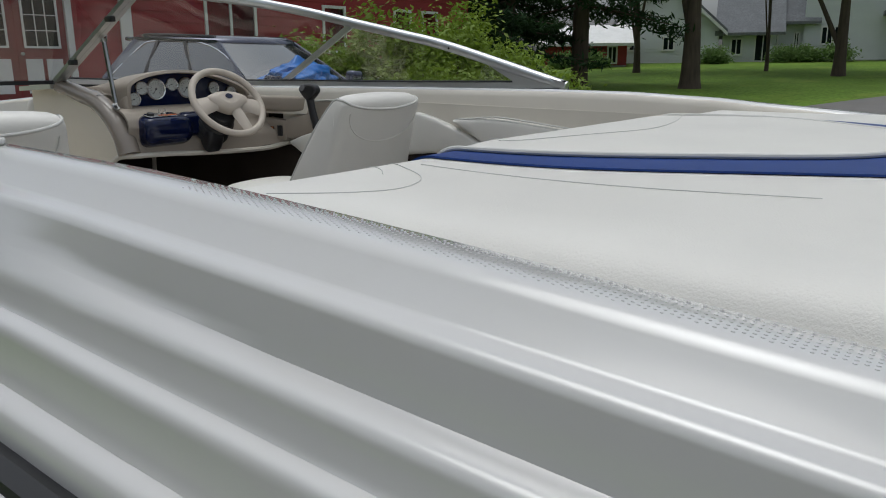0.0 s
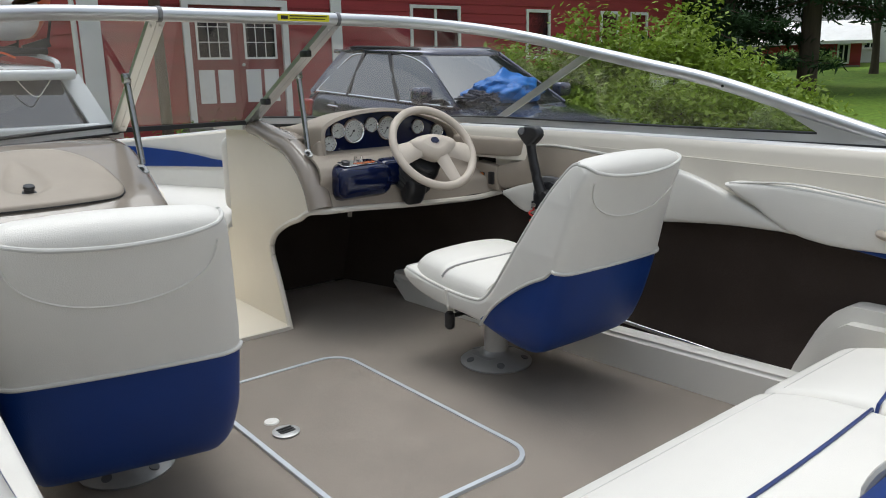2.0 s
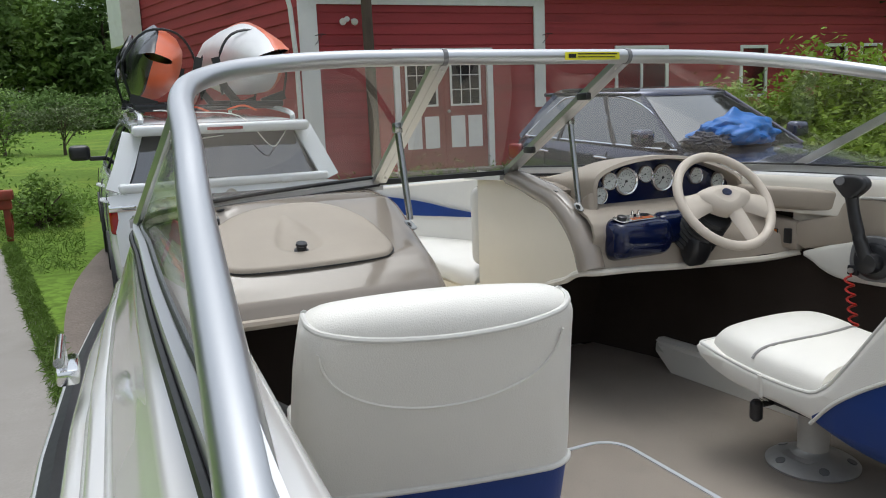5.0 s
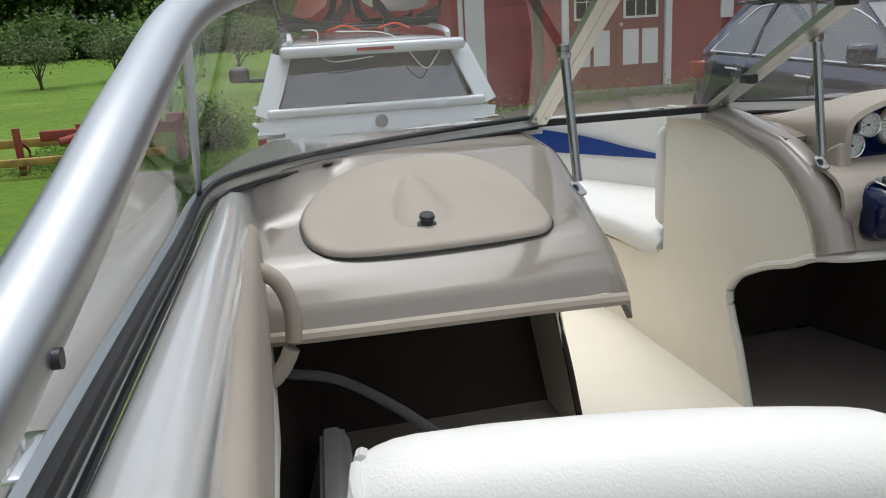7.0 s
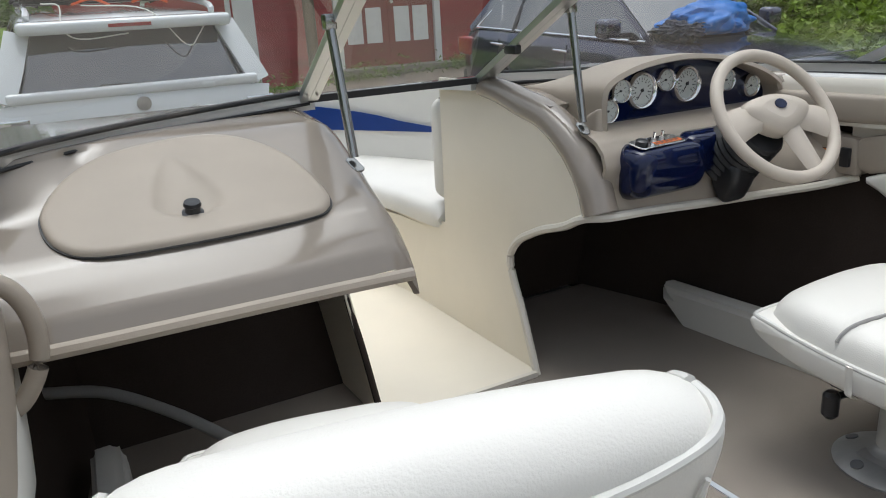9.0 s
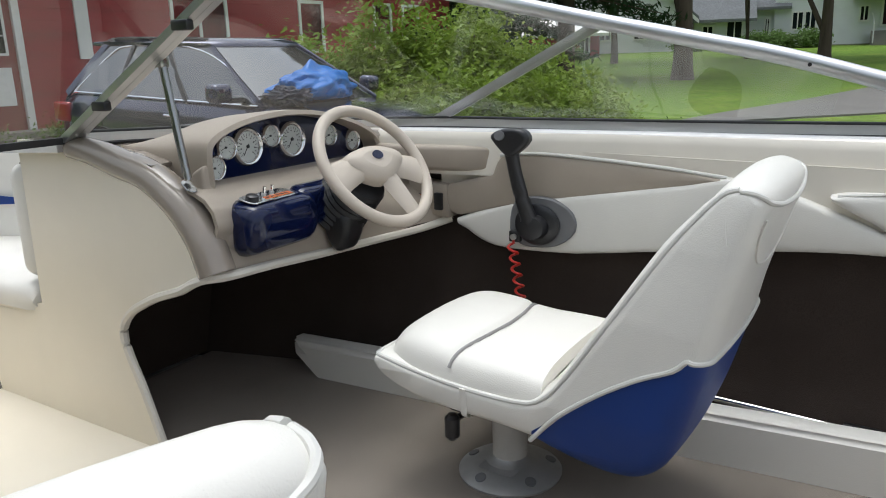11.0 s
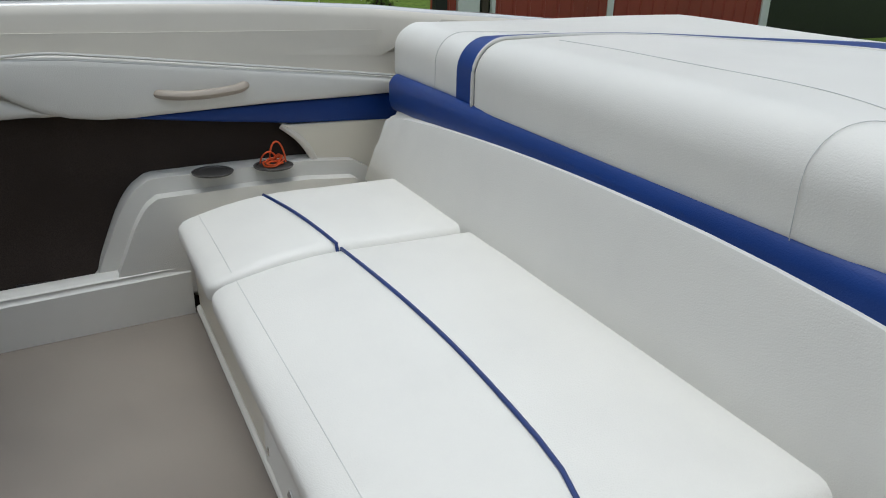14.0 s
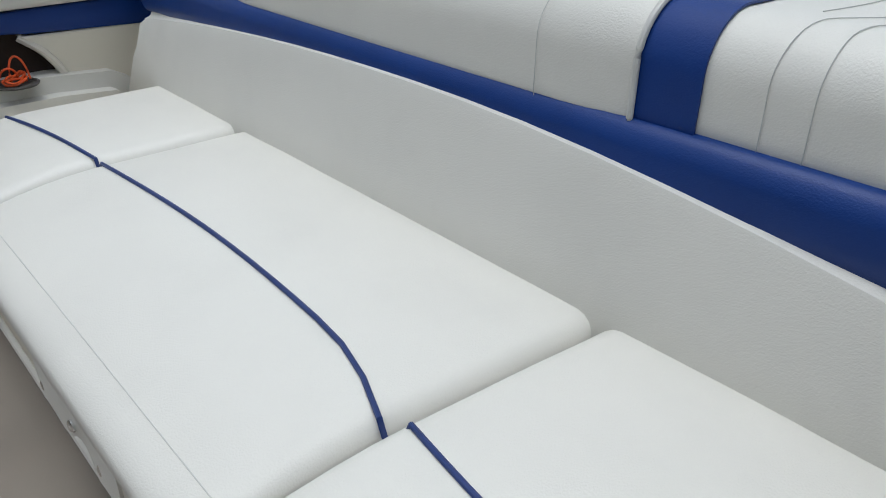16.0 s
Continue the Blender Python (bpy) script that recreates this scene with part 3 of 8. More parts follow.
part("tongue", tube([(0, 1.8, 0.42), (0, 4.0, 0.48)], 0.045, 6), TRAILER, trailer)
part("winch_post", tube([(0, 2.55, 0.44), (0, 2.45, 1.05)], 0.04, 6), TRAILER, trailer)
part("coupler", box(-0.06, 0.06, 3.95, 4.3, 0.46, 0.56, 0.02), TRAILER, trailer)

# cockpit floor
bm = prism([(-0.98, -3.1), (0.98, -3.1), (0.98, 0.0), (0.9, 0.6), (-0.9, 0.6), (-0.98, 0.0)], "z", FLOOR - 0.04, FLOOR)
solo("floor", bm, CARPET, "taupe marine carpet on the cockpit floor", "floor", kind="structure")

# ski locker hatch in the floor
hatch = thing("floor_hatch", "carpeted floor hatch with pale aluminium edging", "hatch")


def round_rect(x0, x1, y0, y1, r, n=8):
    out = []
    for cx, cy, a0 in ((x1 - r, y1 - r, 0), (x0 + r, y1 - r, 90), (x0 + r, y0 + r, 180), (x1 - r, y0 + r, 270)):
        out += [(cx + r * math.cos(radians(a0 + 90 * k / n)), cy + r * math.sin(radians(a0 + 90 * k / n))) for k in range(n + 1)]
    return out


part("lid", prism(round_rect(-0.262, 0.230, -1.162, -0.242, 0.080), "z", FLOOR - 0.02, FLOOR + 0.006), CARPET, hatch)
outer_r, inner_r = round_rect(-0.275, 0.243, -1.175, -0.229, 0.093), round_rect(-0.262, 0.230, -1.162, -0.242, 0.080)
bm = loft([[(x, y, z) for x, y in ring] for ring, z in ((inner_r, FLOOR), (inner_r, FLOOR + 0.009), (outer_r, FLOOR + 0.009), (outer_r, FLOOR))], True, False)
part("edging", bm, material("pale aluminium edging", (0.62, 0.66, 0.70), rough=0.4, metal=0.4, var=0.04, var_scale=15), hatch)
ring = part("lift_ring", lathe([(0.0, 0.0), (0.036, 0.0), (0.038, 0.006), (0.030, 0.010), (0.0, 0.006)], (-0.187, -0.64, FLOOR + 0.006), 20), CASTALU, hatch, "cast metal lift ring")
for k in (-1, 0, 1):
    part("slot", box(-0.187 - 0.022, -0.187 + 0.022, -0.64 + k * 0.012 - 0.003, -0.64 + k * 0.012 + 0.003, FLOOR + 0.0145, FLOOR + 0.017), BLACK, ring)
part("button", lathe([(0.0, 0), (0.022, 0), (0.020, 0.004), (0.0, 0.005)], (-0.187, -0.555, FLOOR + 0.006), 16), WHITEP, hatch)

# side liners: kick sill and dark pocket
for s in (-1, 1):
    bm = prism([(s * 0.855, FLOOR - 0.01), (s * 0.862, FLOOR + 0.112), (s * 0.875, FLOOR + 0.122), (s * 0.93, FLOOR + 0.120), (s * 0.94, FLOOR - 0.01)], "y", -1.655, 0.08)
    for v in bm.verts:
        if v.co.y > 0:
            v.co.y += 0.14 * (v.co.z - FLOOR) / 0.12 + 0.05
            if v.co.z > FLOOR + 0.05:
                v.co.z -= 0.022
    nose = [e for e in bm.edges if all(v.co.y > 0.1 and v.co.z > FLOOR + 0.05 for v in e.verts)]
    bmesh.ops.bevel(bm, geom=nose, offset=0.035, segments=4, affect="EDGES")
    bmesh.ops.bevel(bm, geom=[e for e in bm.edges if e.calc_length() > 0.2], offset=0.010, segments=3, affect="EDGES")
    for v in bm.verts:
        v.co.x += s * (0.05 - 0.068 * (v.co.y + 1.64))
        v.co.z += 0.008 * (v.co.z > FLOOR + 0.05)
    solo("kick_sill", bm, VINYL2, "white vinyl covered kick sill along the cockpit floor", "sill", group="kick sills")
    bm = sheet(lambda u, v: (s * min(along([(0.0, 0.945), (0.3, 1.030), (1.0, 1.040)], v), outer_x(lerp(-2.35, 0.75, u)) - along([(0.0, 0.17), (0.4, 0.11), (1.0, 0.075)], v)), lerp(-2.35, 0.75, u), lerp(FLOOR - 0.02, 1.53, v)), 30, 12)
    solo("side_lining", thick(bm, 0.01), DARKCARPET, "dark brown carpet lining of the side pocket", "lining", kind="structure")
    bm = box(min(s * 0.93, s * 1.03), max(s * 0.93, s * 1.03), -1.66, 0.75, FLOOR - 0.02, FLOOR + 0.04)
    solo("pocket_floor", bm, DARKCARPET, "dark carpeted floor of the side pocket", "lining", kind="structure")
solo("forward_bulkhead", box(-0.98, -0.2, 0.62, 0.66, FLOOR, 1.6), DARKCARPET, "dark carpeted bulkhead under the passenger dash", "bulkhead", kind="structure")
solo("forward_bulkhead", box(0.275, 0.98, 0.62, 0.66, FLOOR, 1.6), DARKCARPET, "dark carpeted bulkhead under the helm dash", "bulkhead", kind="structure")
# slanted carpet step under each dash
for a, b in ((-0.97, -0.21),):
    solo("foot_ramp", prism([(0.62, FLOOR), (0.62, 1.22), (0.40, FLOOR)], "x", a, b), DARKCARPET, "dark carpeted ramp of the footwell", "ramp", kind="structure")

# ---- pedestal seats ----
PIPING = material("pale grey piping", (0.60, 0.59, 0.55), rough=0.4, var=0.03)


def rounded_extrude(profile, half_w, r, steps=4, width_at=None, flat=8):
    """An outline in (y, z) spread over x with rounded shoulders; width_at(z) scales the half width."""
    cy = sum(p[0] for p in profile) / len(profile)
    cz = sum(p[1] for p in profile) / len(profile)
    size = max(max(p[0] for p in profile) - min(p[0] for p in profile), max(p[1] for p in profile) - min(p[1] for p in profile)) / 2
    xs = []
    for k in range(steps + 1):
        a = radians(90 * k / steps)
        xs.append((half_w - r + r * math.sin(a), r * (1 - math.cos(a))))
    rows = [(-x, i) for x, i in reversed(xs)] + [((-1 + 2 * k / flat) * (half_w - r), 0.0) for k in range(1, flat)] + xs
    rings = []
    for x, inset in rows:
        f = 1 - inset / size
        ring = []
        for y, z in profile:
            yy, zz = cy + (y - cy) * f, cz + (z - cz) * f
            ring.append((x * (width_at(zz) if width_at else 1), yy, zz))
        rings.append(ring)
    return loft(rings)


def dense(poly, n=4):
    """The closed outline smoothed."""
    pts = [Vector((y, z, 0)) for y, z in poly]
    out = []
    m = len(pts)
    for i in range(m):
        a, b, c, d = pts[i - 1], pts[i], pts[(i + 1) % m], pts[(i + 2) % m]
        for k in range(n):
            t = k / n
            p = 0.5 * ((2 * b) + (c - a) * t + (2 * a - 5 * b + 4 * c - d) * t * t + (3 * b - a - 3 * c + d) * t**3)
            out.append((p.x, p.y))
    return out


SEAMCORD = material("grey seam cord", (0.30, 0.29, 0.275), rough=0.5)


def pedestal_seat(at, turn, label, wider=1.0, taller=1.0):
    """Bucket seat on a pedestal: the origin is on the floor under the pedestal and the seat faces +y."""
    top = thing("pedestal_seat", label, "boat seat", "pedestal seats")
    wide = lambda z: along([(0.16, 0.88), (0.22, 0.955), (0.30, 1.0), (0.48, 1.0), (0.62, 0.95), (0.73, 0.885)], z)
    HW, N = 0.222, 4
    # the side outline: up the back, over the head, down the front, along the rim, round the lip and back under the seat
    rear = [(-0.474, 0.432), (-0.489, 0.50), (-0.506, 0.56), (-0.530, 0.64), (-0.546, 0.690), (-0.546, 0.712), (-0.531, 0.728), (-0.506, 0.734)]
    face = [(-0.478, 0.724), (-0.446, 0.690), (-0.385, 0.620), (-0.298, 0.488), (-0.215, 0.365), (-0.178, 0.322), (-0.135, 0.303), (-0.03, 0.303), (0.05, 0.309), (0.12, 0.318), (0.185, 0.328)]
    lip = [(0.210, 0.325), (0.214, 0.308), (0.190, 0.280), (0.145, 0.254), (0.08, 0.236), (0.0, 0.226), (-0.08, 0.221), (-0.155, 0.212)]
    under = [(-0.155, 0.212), (-0.20, 0.193), (-0.25, 0.176), (-0.31, 0.166), (-0.358, 0.174), (-0.398, 0.208), (-0.428, 0.272), (-0.452, 0.352), (-0.474, 0.432)]
    flat2 = lambda pts: [(p.x, p.y) for p in smooth_path([(y, z, 0) for y, z in pts], N)]
    W, B = flat2(rear + face + lip), flat2(under)
    loop = W + B[1:-1]
    m = len(loop)
    area = sum(loop[i][0] * loop[(i + 1) % m][1] - loop[(i + 1) % m][0] * loop[i][1] for i in range(m))
    inward = []
    for i in range(m):
        d = Vector((loop[(i + 1) % m][0] - loop[i - 1][0], loop[(i + 1) % m][1] - loop[i - 1][1])).normalized()
        inward.append((-d.y, d.x) if area > 0 else (d.y, -d.x))
    soft = [along([(-0.25, 0.030), (-0.05, 0.024), (0.14, 0.016), (0.2, 0.009)], loop[i][0]) * along([(0.62, 1.0), (0.70, 0.6)], loop[i][1]) + 0.026 * math.sin(math.pi * max(0, i - len(W) + 1) / len(B)) ** 2 for i in range(m)]
    half = [(HW - 0.05 + 0.05 * math.sin(radians(a)), 1 - math.cos(radians(a))) for a in (0, 20, 40, 58, 74, 90)]
    rows = [(-x, t) for x, t in reversed(half)] + [((HW - 0.05) * k / 4, 0.0) for k in range(-3, 4)] + half
    rings = []
    for x, t in rows:
        ring = []
        for i2, ((y, z), n2, r) in enumerate(zip(loop, inward, soft)):
            yy, zz = y + n2[0] * r * t, z + n2[1] * r * t
            crown = (0.008 - 0.011 * (x / HW) ** 2) * along([(0.66, 0.0), (0.72, 1.0)], zz)
            bow = 0.012 * (1 - (x / HW) ** 2) * along([(0.69, 1.0), (0.73, 0.0)], zz) if y < -0.33 and i2 < 9 * N or i2 >= len(W) else 0.0
            ring.append((x * wide(zz), yy - bow * min(1.0, max(0.0, (-0.33 - y) / 0.08)), zz + crown))
        rings.append(ring)
    side_line = [(-0.212, 0.279), (-0.262, 0.322), (-0.318, 0.362), (-0.372, 0.394), (-0.425, 0.419)]

    def skin(first, count, close):
        bm = loft([[ring[(first + i) % m] for i in range(count)] for ring in rings], closed=False, caps=False)
        for ring, sgn in ((rings[0], -1), (rings[-1], 1)):
            verts = [bm.verts.new(ring[(first + i) % m]) for i in range(count)]
            verts += [bm.verts.new((sgn * HW * wide(z), y, z)) for y, z in close]
            cap = [bm.faces.new(verts)]
            # split the side level by level, so that it follows the taper
            for z in (0.22, 0.30, 0.48, 0.62, 0.72):
                edges = {e for f in cap for e in f.edges}
                cut = bmesh.ops.bisect_plane(bm, geom=[*cap, *edges, *{v for e in edges for v in e.verts}], plane_co=(0, 0, z), plane_no=(0, 0, 1))
                cap = [g for g in cut["geom"] if isinstance(g, bmesh.types.BMFace)]
                for g in cut["geom_cut"]:
                    if isinstance(g, bmesh.types.BMVert):
                        g.co.x = sgn * HW * wide(g.co.z)
            bmesh.ops.triangulate(bm, faces=cap)
        bmesh.ops.remove_doubles(bm, verts=bm.verts[:], dist=0.0002)
        return bm

    part("shell", skin(0, len(W), side_line), VINYL, top, smooth=50)
    part("lower_back", skin(len(W) - 1, len(B), side_line[::-1]), BLUE, top, "royal blue vinyl lower back", smooth=50)
    bound = [(-(HW + 0.002) * wide(z), y, z) for y, z in [(-0.158, 0.218), *side_line]]
    bound += [(ring[0][0] * 1.006, ring[0][1] - 0.002, ring[0][2]) for ring in rings]
    bound += [((HW + 0.002) * wide(z), y, z) for y, z in [*side_line[::-1], (-0.158, 0.218)]]
    part("piping", tube(smooth_path(bound, 3), 0.0048, 8), PIPING, top)
    # piping from the head down each front edge and round the rim of the seat
    i0, i1 = (len(rear) - 1) * N, (len(rear) + len(face)) * N
    left = [Vector(rings[2][i]) for i in range(i0, i1, 3)]
    rim = left + [Vector(ring[i1]) for ring in rings[3:-3]] + [Vector((-p.x, p.y, p.z)) for p in reversed(left)]
    part("piping", tube(smooth_path(rim, 2), 0.0052, 8), PIPING, top)
    top_cord = [(0.193, -0.508, 0.721), (0.192, -0.528, 0.719), (0.186, -0.542, 0.712), (0.166, -0.549, 0.702), (0.10, -0.556, 0.690), (0.0, -0.559, 0.685)]
    part("piping", tube(smooth_path(top_cord + [(-x, y, z) for x, y, z in top_cord[-2::-1]], 5), 0.0046, 8), PIPING, top)
    for sgn in (-1, 1):
        part("side_seam", tube(smooth_path([(sgn * 0.1955, -0.488, 0.712), (sgn * 0.1985, -0.487, 0.695), (sgn * 0.2052, -0.492, 0.655), (sgn * 0.208, -0.495, 0.637)], 4), 0.0022, 6), VINYL2, top)

    def back_y(x, z):
        """The rear face of the back at a height."""
        return along([(0.432, -0.474), (0.50, -0.489), (0.56, -0.506), (0.64, -0.530), (0.69, -0.547)], z) - 0.012 * (1 - (x / HW) ** 2)

    arc = [(0.178 * math.sin(radians(a)), 0.684 - 0.112 * math.cos(radians(a)) ** 0.8) for a in range(-88, 89, 8)]
    part("pocket_seam", tube([(x, back_y(x, z) - 0.0002, z) for x, z in arc], 0.0022, 6), VINYL2, top)

    # seat cushion: a full front bolster, a sewn wave and a flatter rear half
    def wave_v(u):
        return 0.445 + 0.125 * abs(2 * u - 1) ** 2

    def cushion(u, v):
        w = 2 * u - 1
        x = w * 0.208 * (1 - 0.10 * max(0.0, (v - 0.75) / 0.25) ** 2)
        y = lerp(-0.175, 0.205 - 0.02 * abs(w) ** 4, v)
        dome = (max(0.0, 1 - abs(w) ** 7) ** 0.5) * (max(0.0, 1 - v ** 9) ** 0.5)
        gap = v - wave_v(u)
        crease = -0.010 * math.exp(-((gap / 0.022) ** 2))
        lift = 0.010 / (1 + math.exp(-gap * 30))
        rim_z = along([(-0.175, 0.302), (-0.05, 0.303), (0.05, 0.309), (0.205, 0.329)], y)
        return (x, y, rim_z - 0.004 + dome * (0.058 + lift + crease - 0.014 * max(0.0, 0.25 - v) + 0.006 * math.cos(w * 2.2) + 0.0015 * noise.noise(Vector((x * 14, y * 14, at[0] * 9)))))
    seat = part("seat_cushion", slab(sheet(cushion, 48, 48), 0.03), VINYL, top, smooth=60)
    part("seam", tube([Vector(cushion(u, wave_v(u))) + Vector((0, 0, 0.0035)) for u in [0.01 + 0.98 * k / 44 for k in range(45)]], 0.0038, 6), SEAMCORD, seat)
    for s in (-1, 1):
        strap = [(s * (HW + 0.001) * wide(z), -0.012, z) for z in (0.296, 0.275, 0.25, 0.235)] + [(s * (HW - 0.02) * wide(0.222), -0.010, 0.224)]
        part("strap", tube(smooth_path(strap, 4), 0.0075, 6, flat=0.3, up=(s, 0, 0)), VINYL2, top)
    # pedestal
    base = part("base_plate", lathe([(0.118, 0.0), (0.120, 0.006), (0.108, 0.014), (0.075, 0.026), (0.048, 0.034), (0.040, 0.045), (0.0, 0.05)], n=36), CASTALU, top, "cast aluminium pedestal base")
    for k in range(5):
        a = radians(20 + 72 * k)
        part("bolt_hole", disc((0.094 * math.cos(a), 0.094 * math.sin(a), 0.016), 0.013, 0.006, 12, (math.cos(a) * 0.35, math.sin(a) * 0.35, 1)), GREYP, base)
    part("sticker", prism(round_rect(-0.075, -0.02, -0.045, 0.045, 0.01, 3), "z", 0.0305, 0.0315), material("faded silver decal", (0.55, 0.55, 0.55), rough=0.35, metal=0.6), base)
    part("pole", lathe([(0.040, 0.03), (0.040, 0.20)], n=24), material("matt grey post", (0.52, 0.51, 0.48), rough=0.45, var=0.03, var_scale=20), top)
    part("swivel_plate", box(-0.10, 0.10, -0.14, 0.10, 0.170, 0.192, 0.006), BLACKP, top)
    lever = part("slide_lever", tube([(-0.08, 0.05, 0.178), (-0.145, 0.06, 0.176)], 0.008, 8), BLACKP, top)
    part("knob", lathe([(0.010, 0), (0.017, 0.008), (0.017, 0.05), (0.010, 0.058)], (-0.150, 0.06, 0.192), 12, (0, 0, -1)), BLACKP, lever)
    top.matrix_basis = pose(*at, 0, 0, turn) @ Matrix.Diagonal((wider, 1, taller, 1))
    return top


pedestal_seat((0.605, -0.625, FLOOR), 0, "white vinyl helm bucket seat with blue lower back on pedestal")
pedestal_seat((-0.570, -0.524, FLOOR), -12, "white vinyl passenger bucket seat with blue lower back", 0.968, 0.992)

# ---- stern bench ----
BENCH_Z = 1.24
bench = thing("stern_bench", "stern bench with cream moulded base and white vinyl backrest", "bench")
bm = prism([(-2.2, FLOOR), (-1.668, FLOOR), (-1.655, 1.14), (-2.2, 1.14)], "x", -0.98, 0.912, 0.01, 2)
part("base", bm, CREAM, bench, "cream moulded bench base")
part("welt", tube([(0.900, -1.70, FLOOR + 0.02), (0.898, -1.664, FLOOR + 0.016), (-0.95, -1.664, FLOOR + 0.016)], 0.008, 8), VINYL2, bench)


def bench_drop(y):
    """How far the bench cushions fall away towards their rounded front."""
    d = y + 1.88
    return 0.008 + 0.05 * d + 0.7 * max(0.0, d) ** 2


def pillow(x0, x1, y0, y1, z0, z1, r=0.03, crown=0.008, nx=16, ny=10):
    """A stuffed cushion: a rounded block whose top swells."""
    bm = box(x0, x1, y0, y1, z0, z1, r, 4)
    bmesh.ops.subdivide_edges(bm, edges=[e for e in bm.edges if e.calc_length() > 0.12], cuts=11, use_grid_fill=True)
    for v in bm.verts:
        u, w = (v.co.x - x0) / (x1 - x0), (v.co.y - y0) / (y1 - y0)
        if v.co.z > (z0 + z1) / 2:
            v.co.z += crown * math.sin(math.pi * min(1, max(0, u))) * math.sin(math.pi * min(1, max(0, w)))
            v.co.z += 0.0015 * noise.noise(Vector((v.co.x * 7, v.co.y * 7, 3.0)))
        v.co.z -= bench_drop(v.co.y) * max(0.0, (v.co.z - z0) / (z1 - z0))
    for v in bm.verts:
        v.co.x += 0.14 * (v.co.y + 1.9)
    return bm


BLUECORD = material("navy piping cord", (0.012, 0.035, 0.16), rough=0.35)
for x0, x1, lab in ((0.410, 0.80, "short white vinyl bench cushion with blue piping"), (-0.472, 0.404, "long white vinyl bench cushion with blue piping"), (-0.95, -0.478, "white vinyl bench end cushion with blue piping")):
    c = thing("bench_cushion", lab, "cushion", "bench cushions")
    part("pad", pillow(x0, x1, -2.158, -1.624, 1.128, BENCH_Z, 0.030), VINYL, c, smooth=70)
    n = 14
    pts = []
    for k in range(n + 1):
        u = k / n
        x = lerp(x1 - 0.012, x0 + 0.012, u)
        y = -1.870 - 0.018 * math.sin(u * math.pi) * (1 if x0 < 0 else 0) + 0.052 * (1 - u) * (x0 > 0.3) + (0.035 * max(0, (u - 0.8) / 0.2) ** 2 if x0 < 0.3 else 0.0)
        if x0 < -0.9:
            y = -1.852 + 0.185 * (-0.49 - x) - 0.20 * (-0.49 - x) ** 2
        w = (y + 2.158) / 0.534
        pts.append((x, y, BENCH_Z - bench_drop(y) + 0.008 * math.sin(math.pi * u) * math.sin(math.pi * w) + 0.002))
    part("piping", tube([(pts[0][0] + 0.008, pts[0][1], pts[0][2] - 0.02), *pts, (pts[-1][0] - 0.008, pts[-1][1], pts[-1][2] - 0.02)], 0.0036, 8), BLUECORD, c, "blue piping cord")
    part("stitching", tube([(lerp(x0 + 0.05, x1 + 0.015, k / 8), -1.672, BENCH_Z - bench_drop(-1.672) + 0.0018 * math.sin(math.pi * k / 8)) for k in range(9)], 0.0009, 5), PIPING, c)
flap = thing("snap_flap", "white vinyl flap fastened with three steel snaps", "flap")
bm = sheet(lambda u, v: (lerp(0.075, -0.235, u), -1.640 + 0.004 * math.sin(9 * u) * v + 0.005, lerp(1.15, 1.035 + 0.025 * abs(math.sin(u * 9)), v)), 16, 6)
part("cloth", thick(bm, 0.004), VINYL2, flap)
for x in (0.045, -0.065, -0.17):
    part("snap", lathe([(0.0, 0.006), (0.006, 0.0055), (0.0095, 0.003), (0.0095, 0.0)][::-1], (x, -1.633, 1.075), 14, (0, 1, 0)), CHROME, flap, "steel snap")

prof = [(-2.30, 1.17), (-2.135, 1.175), (-2.118, 1.195), (-2.135, 1.29), (-2.152, 1.395), (-2.162, 1.425), (-2.30, 1.43)]
bm = prism(prof, "x", -0.98, 0.93)
for v in bm.verts:
    if v.co.x > 0.5:
        v.co.x -= 0.075 * max(0, (v.co.z - 1.19) / 0.2)
bmesh.ops.subdivide_edges(bm, edges=[e for e in bm.edges if abs(e.verts[0].co.x - e.verts[1].co.x) > 0.5], cuts=16)
for v in bm.verts:
    if v.co.z > 1.36:
        q = (v.co.x + 0.15) / 0.9
        v.co.z += 0.026 - (0.053 if q > 0 else 0.105) * q * q
bmesh.ops.bevel(bm, geom=[e for e in bm.edges if e.calc_face_angle(0) > 0.9], offset=0.012, segments=3, affect="EDGES")
back = part("backrest", bm, VINYL, bench, "white vinyl backrest", smooth=60)
bm = prism([(-2.30, 1.385), (-2.175, 1.385), (-2.166, 1.41), (-2.166, 1.455), (-2.18, 1.475), (-2.30, 1.475)], "x", -0.98, 0.87, 0.01, 2)
part("band", bm, BLUE, back, "royal blue vinyl band")

# ---- sun pad over the engine ----
sunpad = thing("sun_pad", "large white vinyl sun pad with curved blue stripe", "sun pad")
PZ, PB, PF, PR, ROLL = 1.597, 1.452, -2.190, -3.12, 0.065    # top, foot, front and rear of the pad, radius of its front edge
ARC = ROLL * math.pi / 2


def pad_top(x, q, lift):
    """The pad's skin: q runs aft from the front roll where negative, and over the roll and down the face where positive."""
    sag = 0.004 * math.sin(x * 9.0 + 1.0) * math.sin(q * 7.0)
    if q <= 0:
        return (x, PF - ROLL + q, PZ + lift + sag)
    if q < ARC:
        th = q / ROLL
        return (x, PF - ROLL + (ROLL + lift) * math.sin(th), PZ - ROLL + (ROLL + lift) * math.cos(th))
    z = PZ - ROLL - (q - ARC)
    return (x, PF + lift - 0.02 * max(0.0, 1 - (z - PB) / 0.022) ** 2, z)


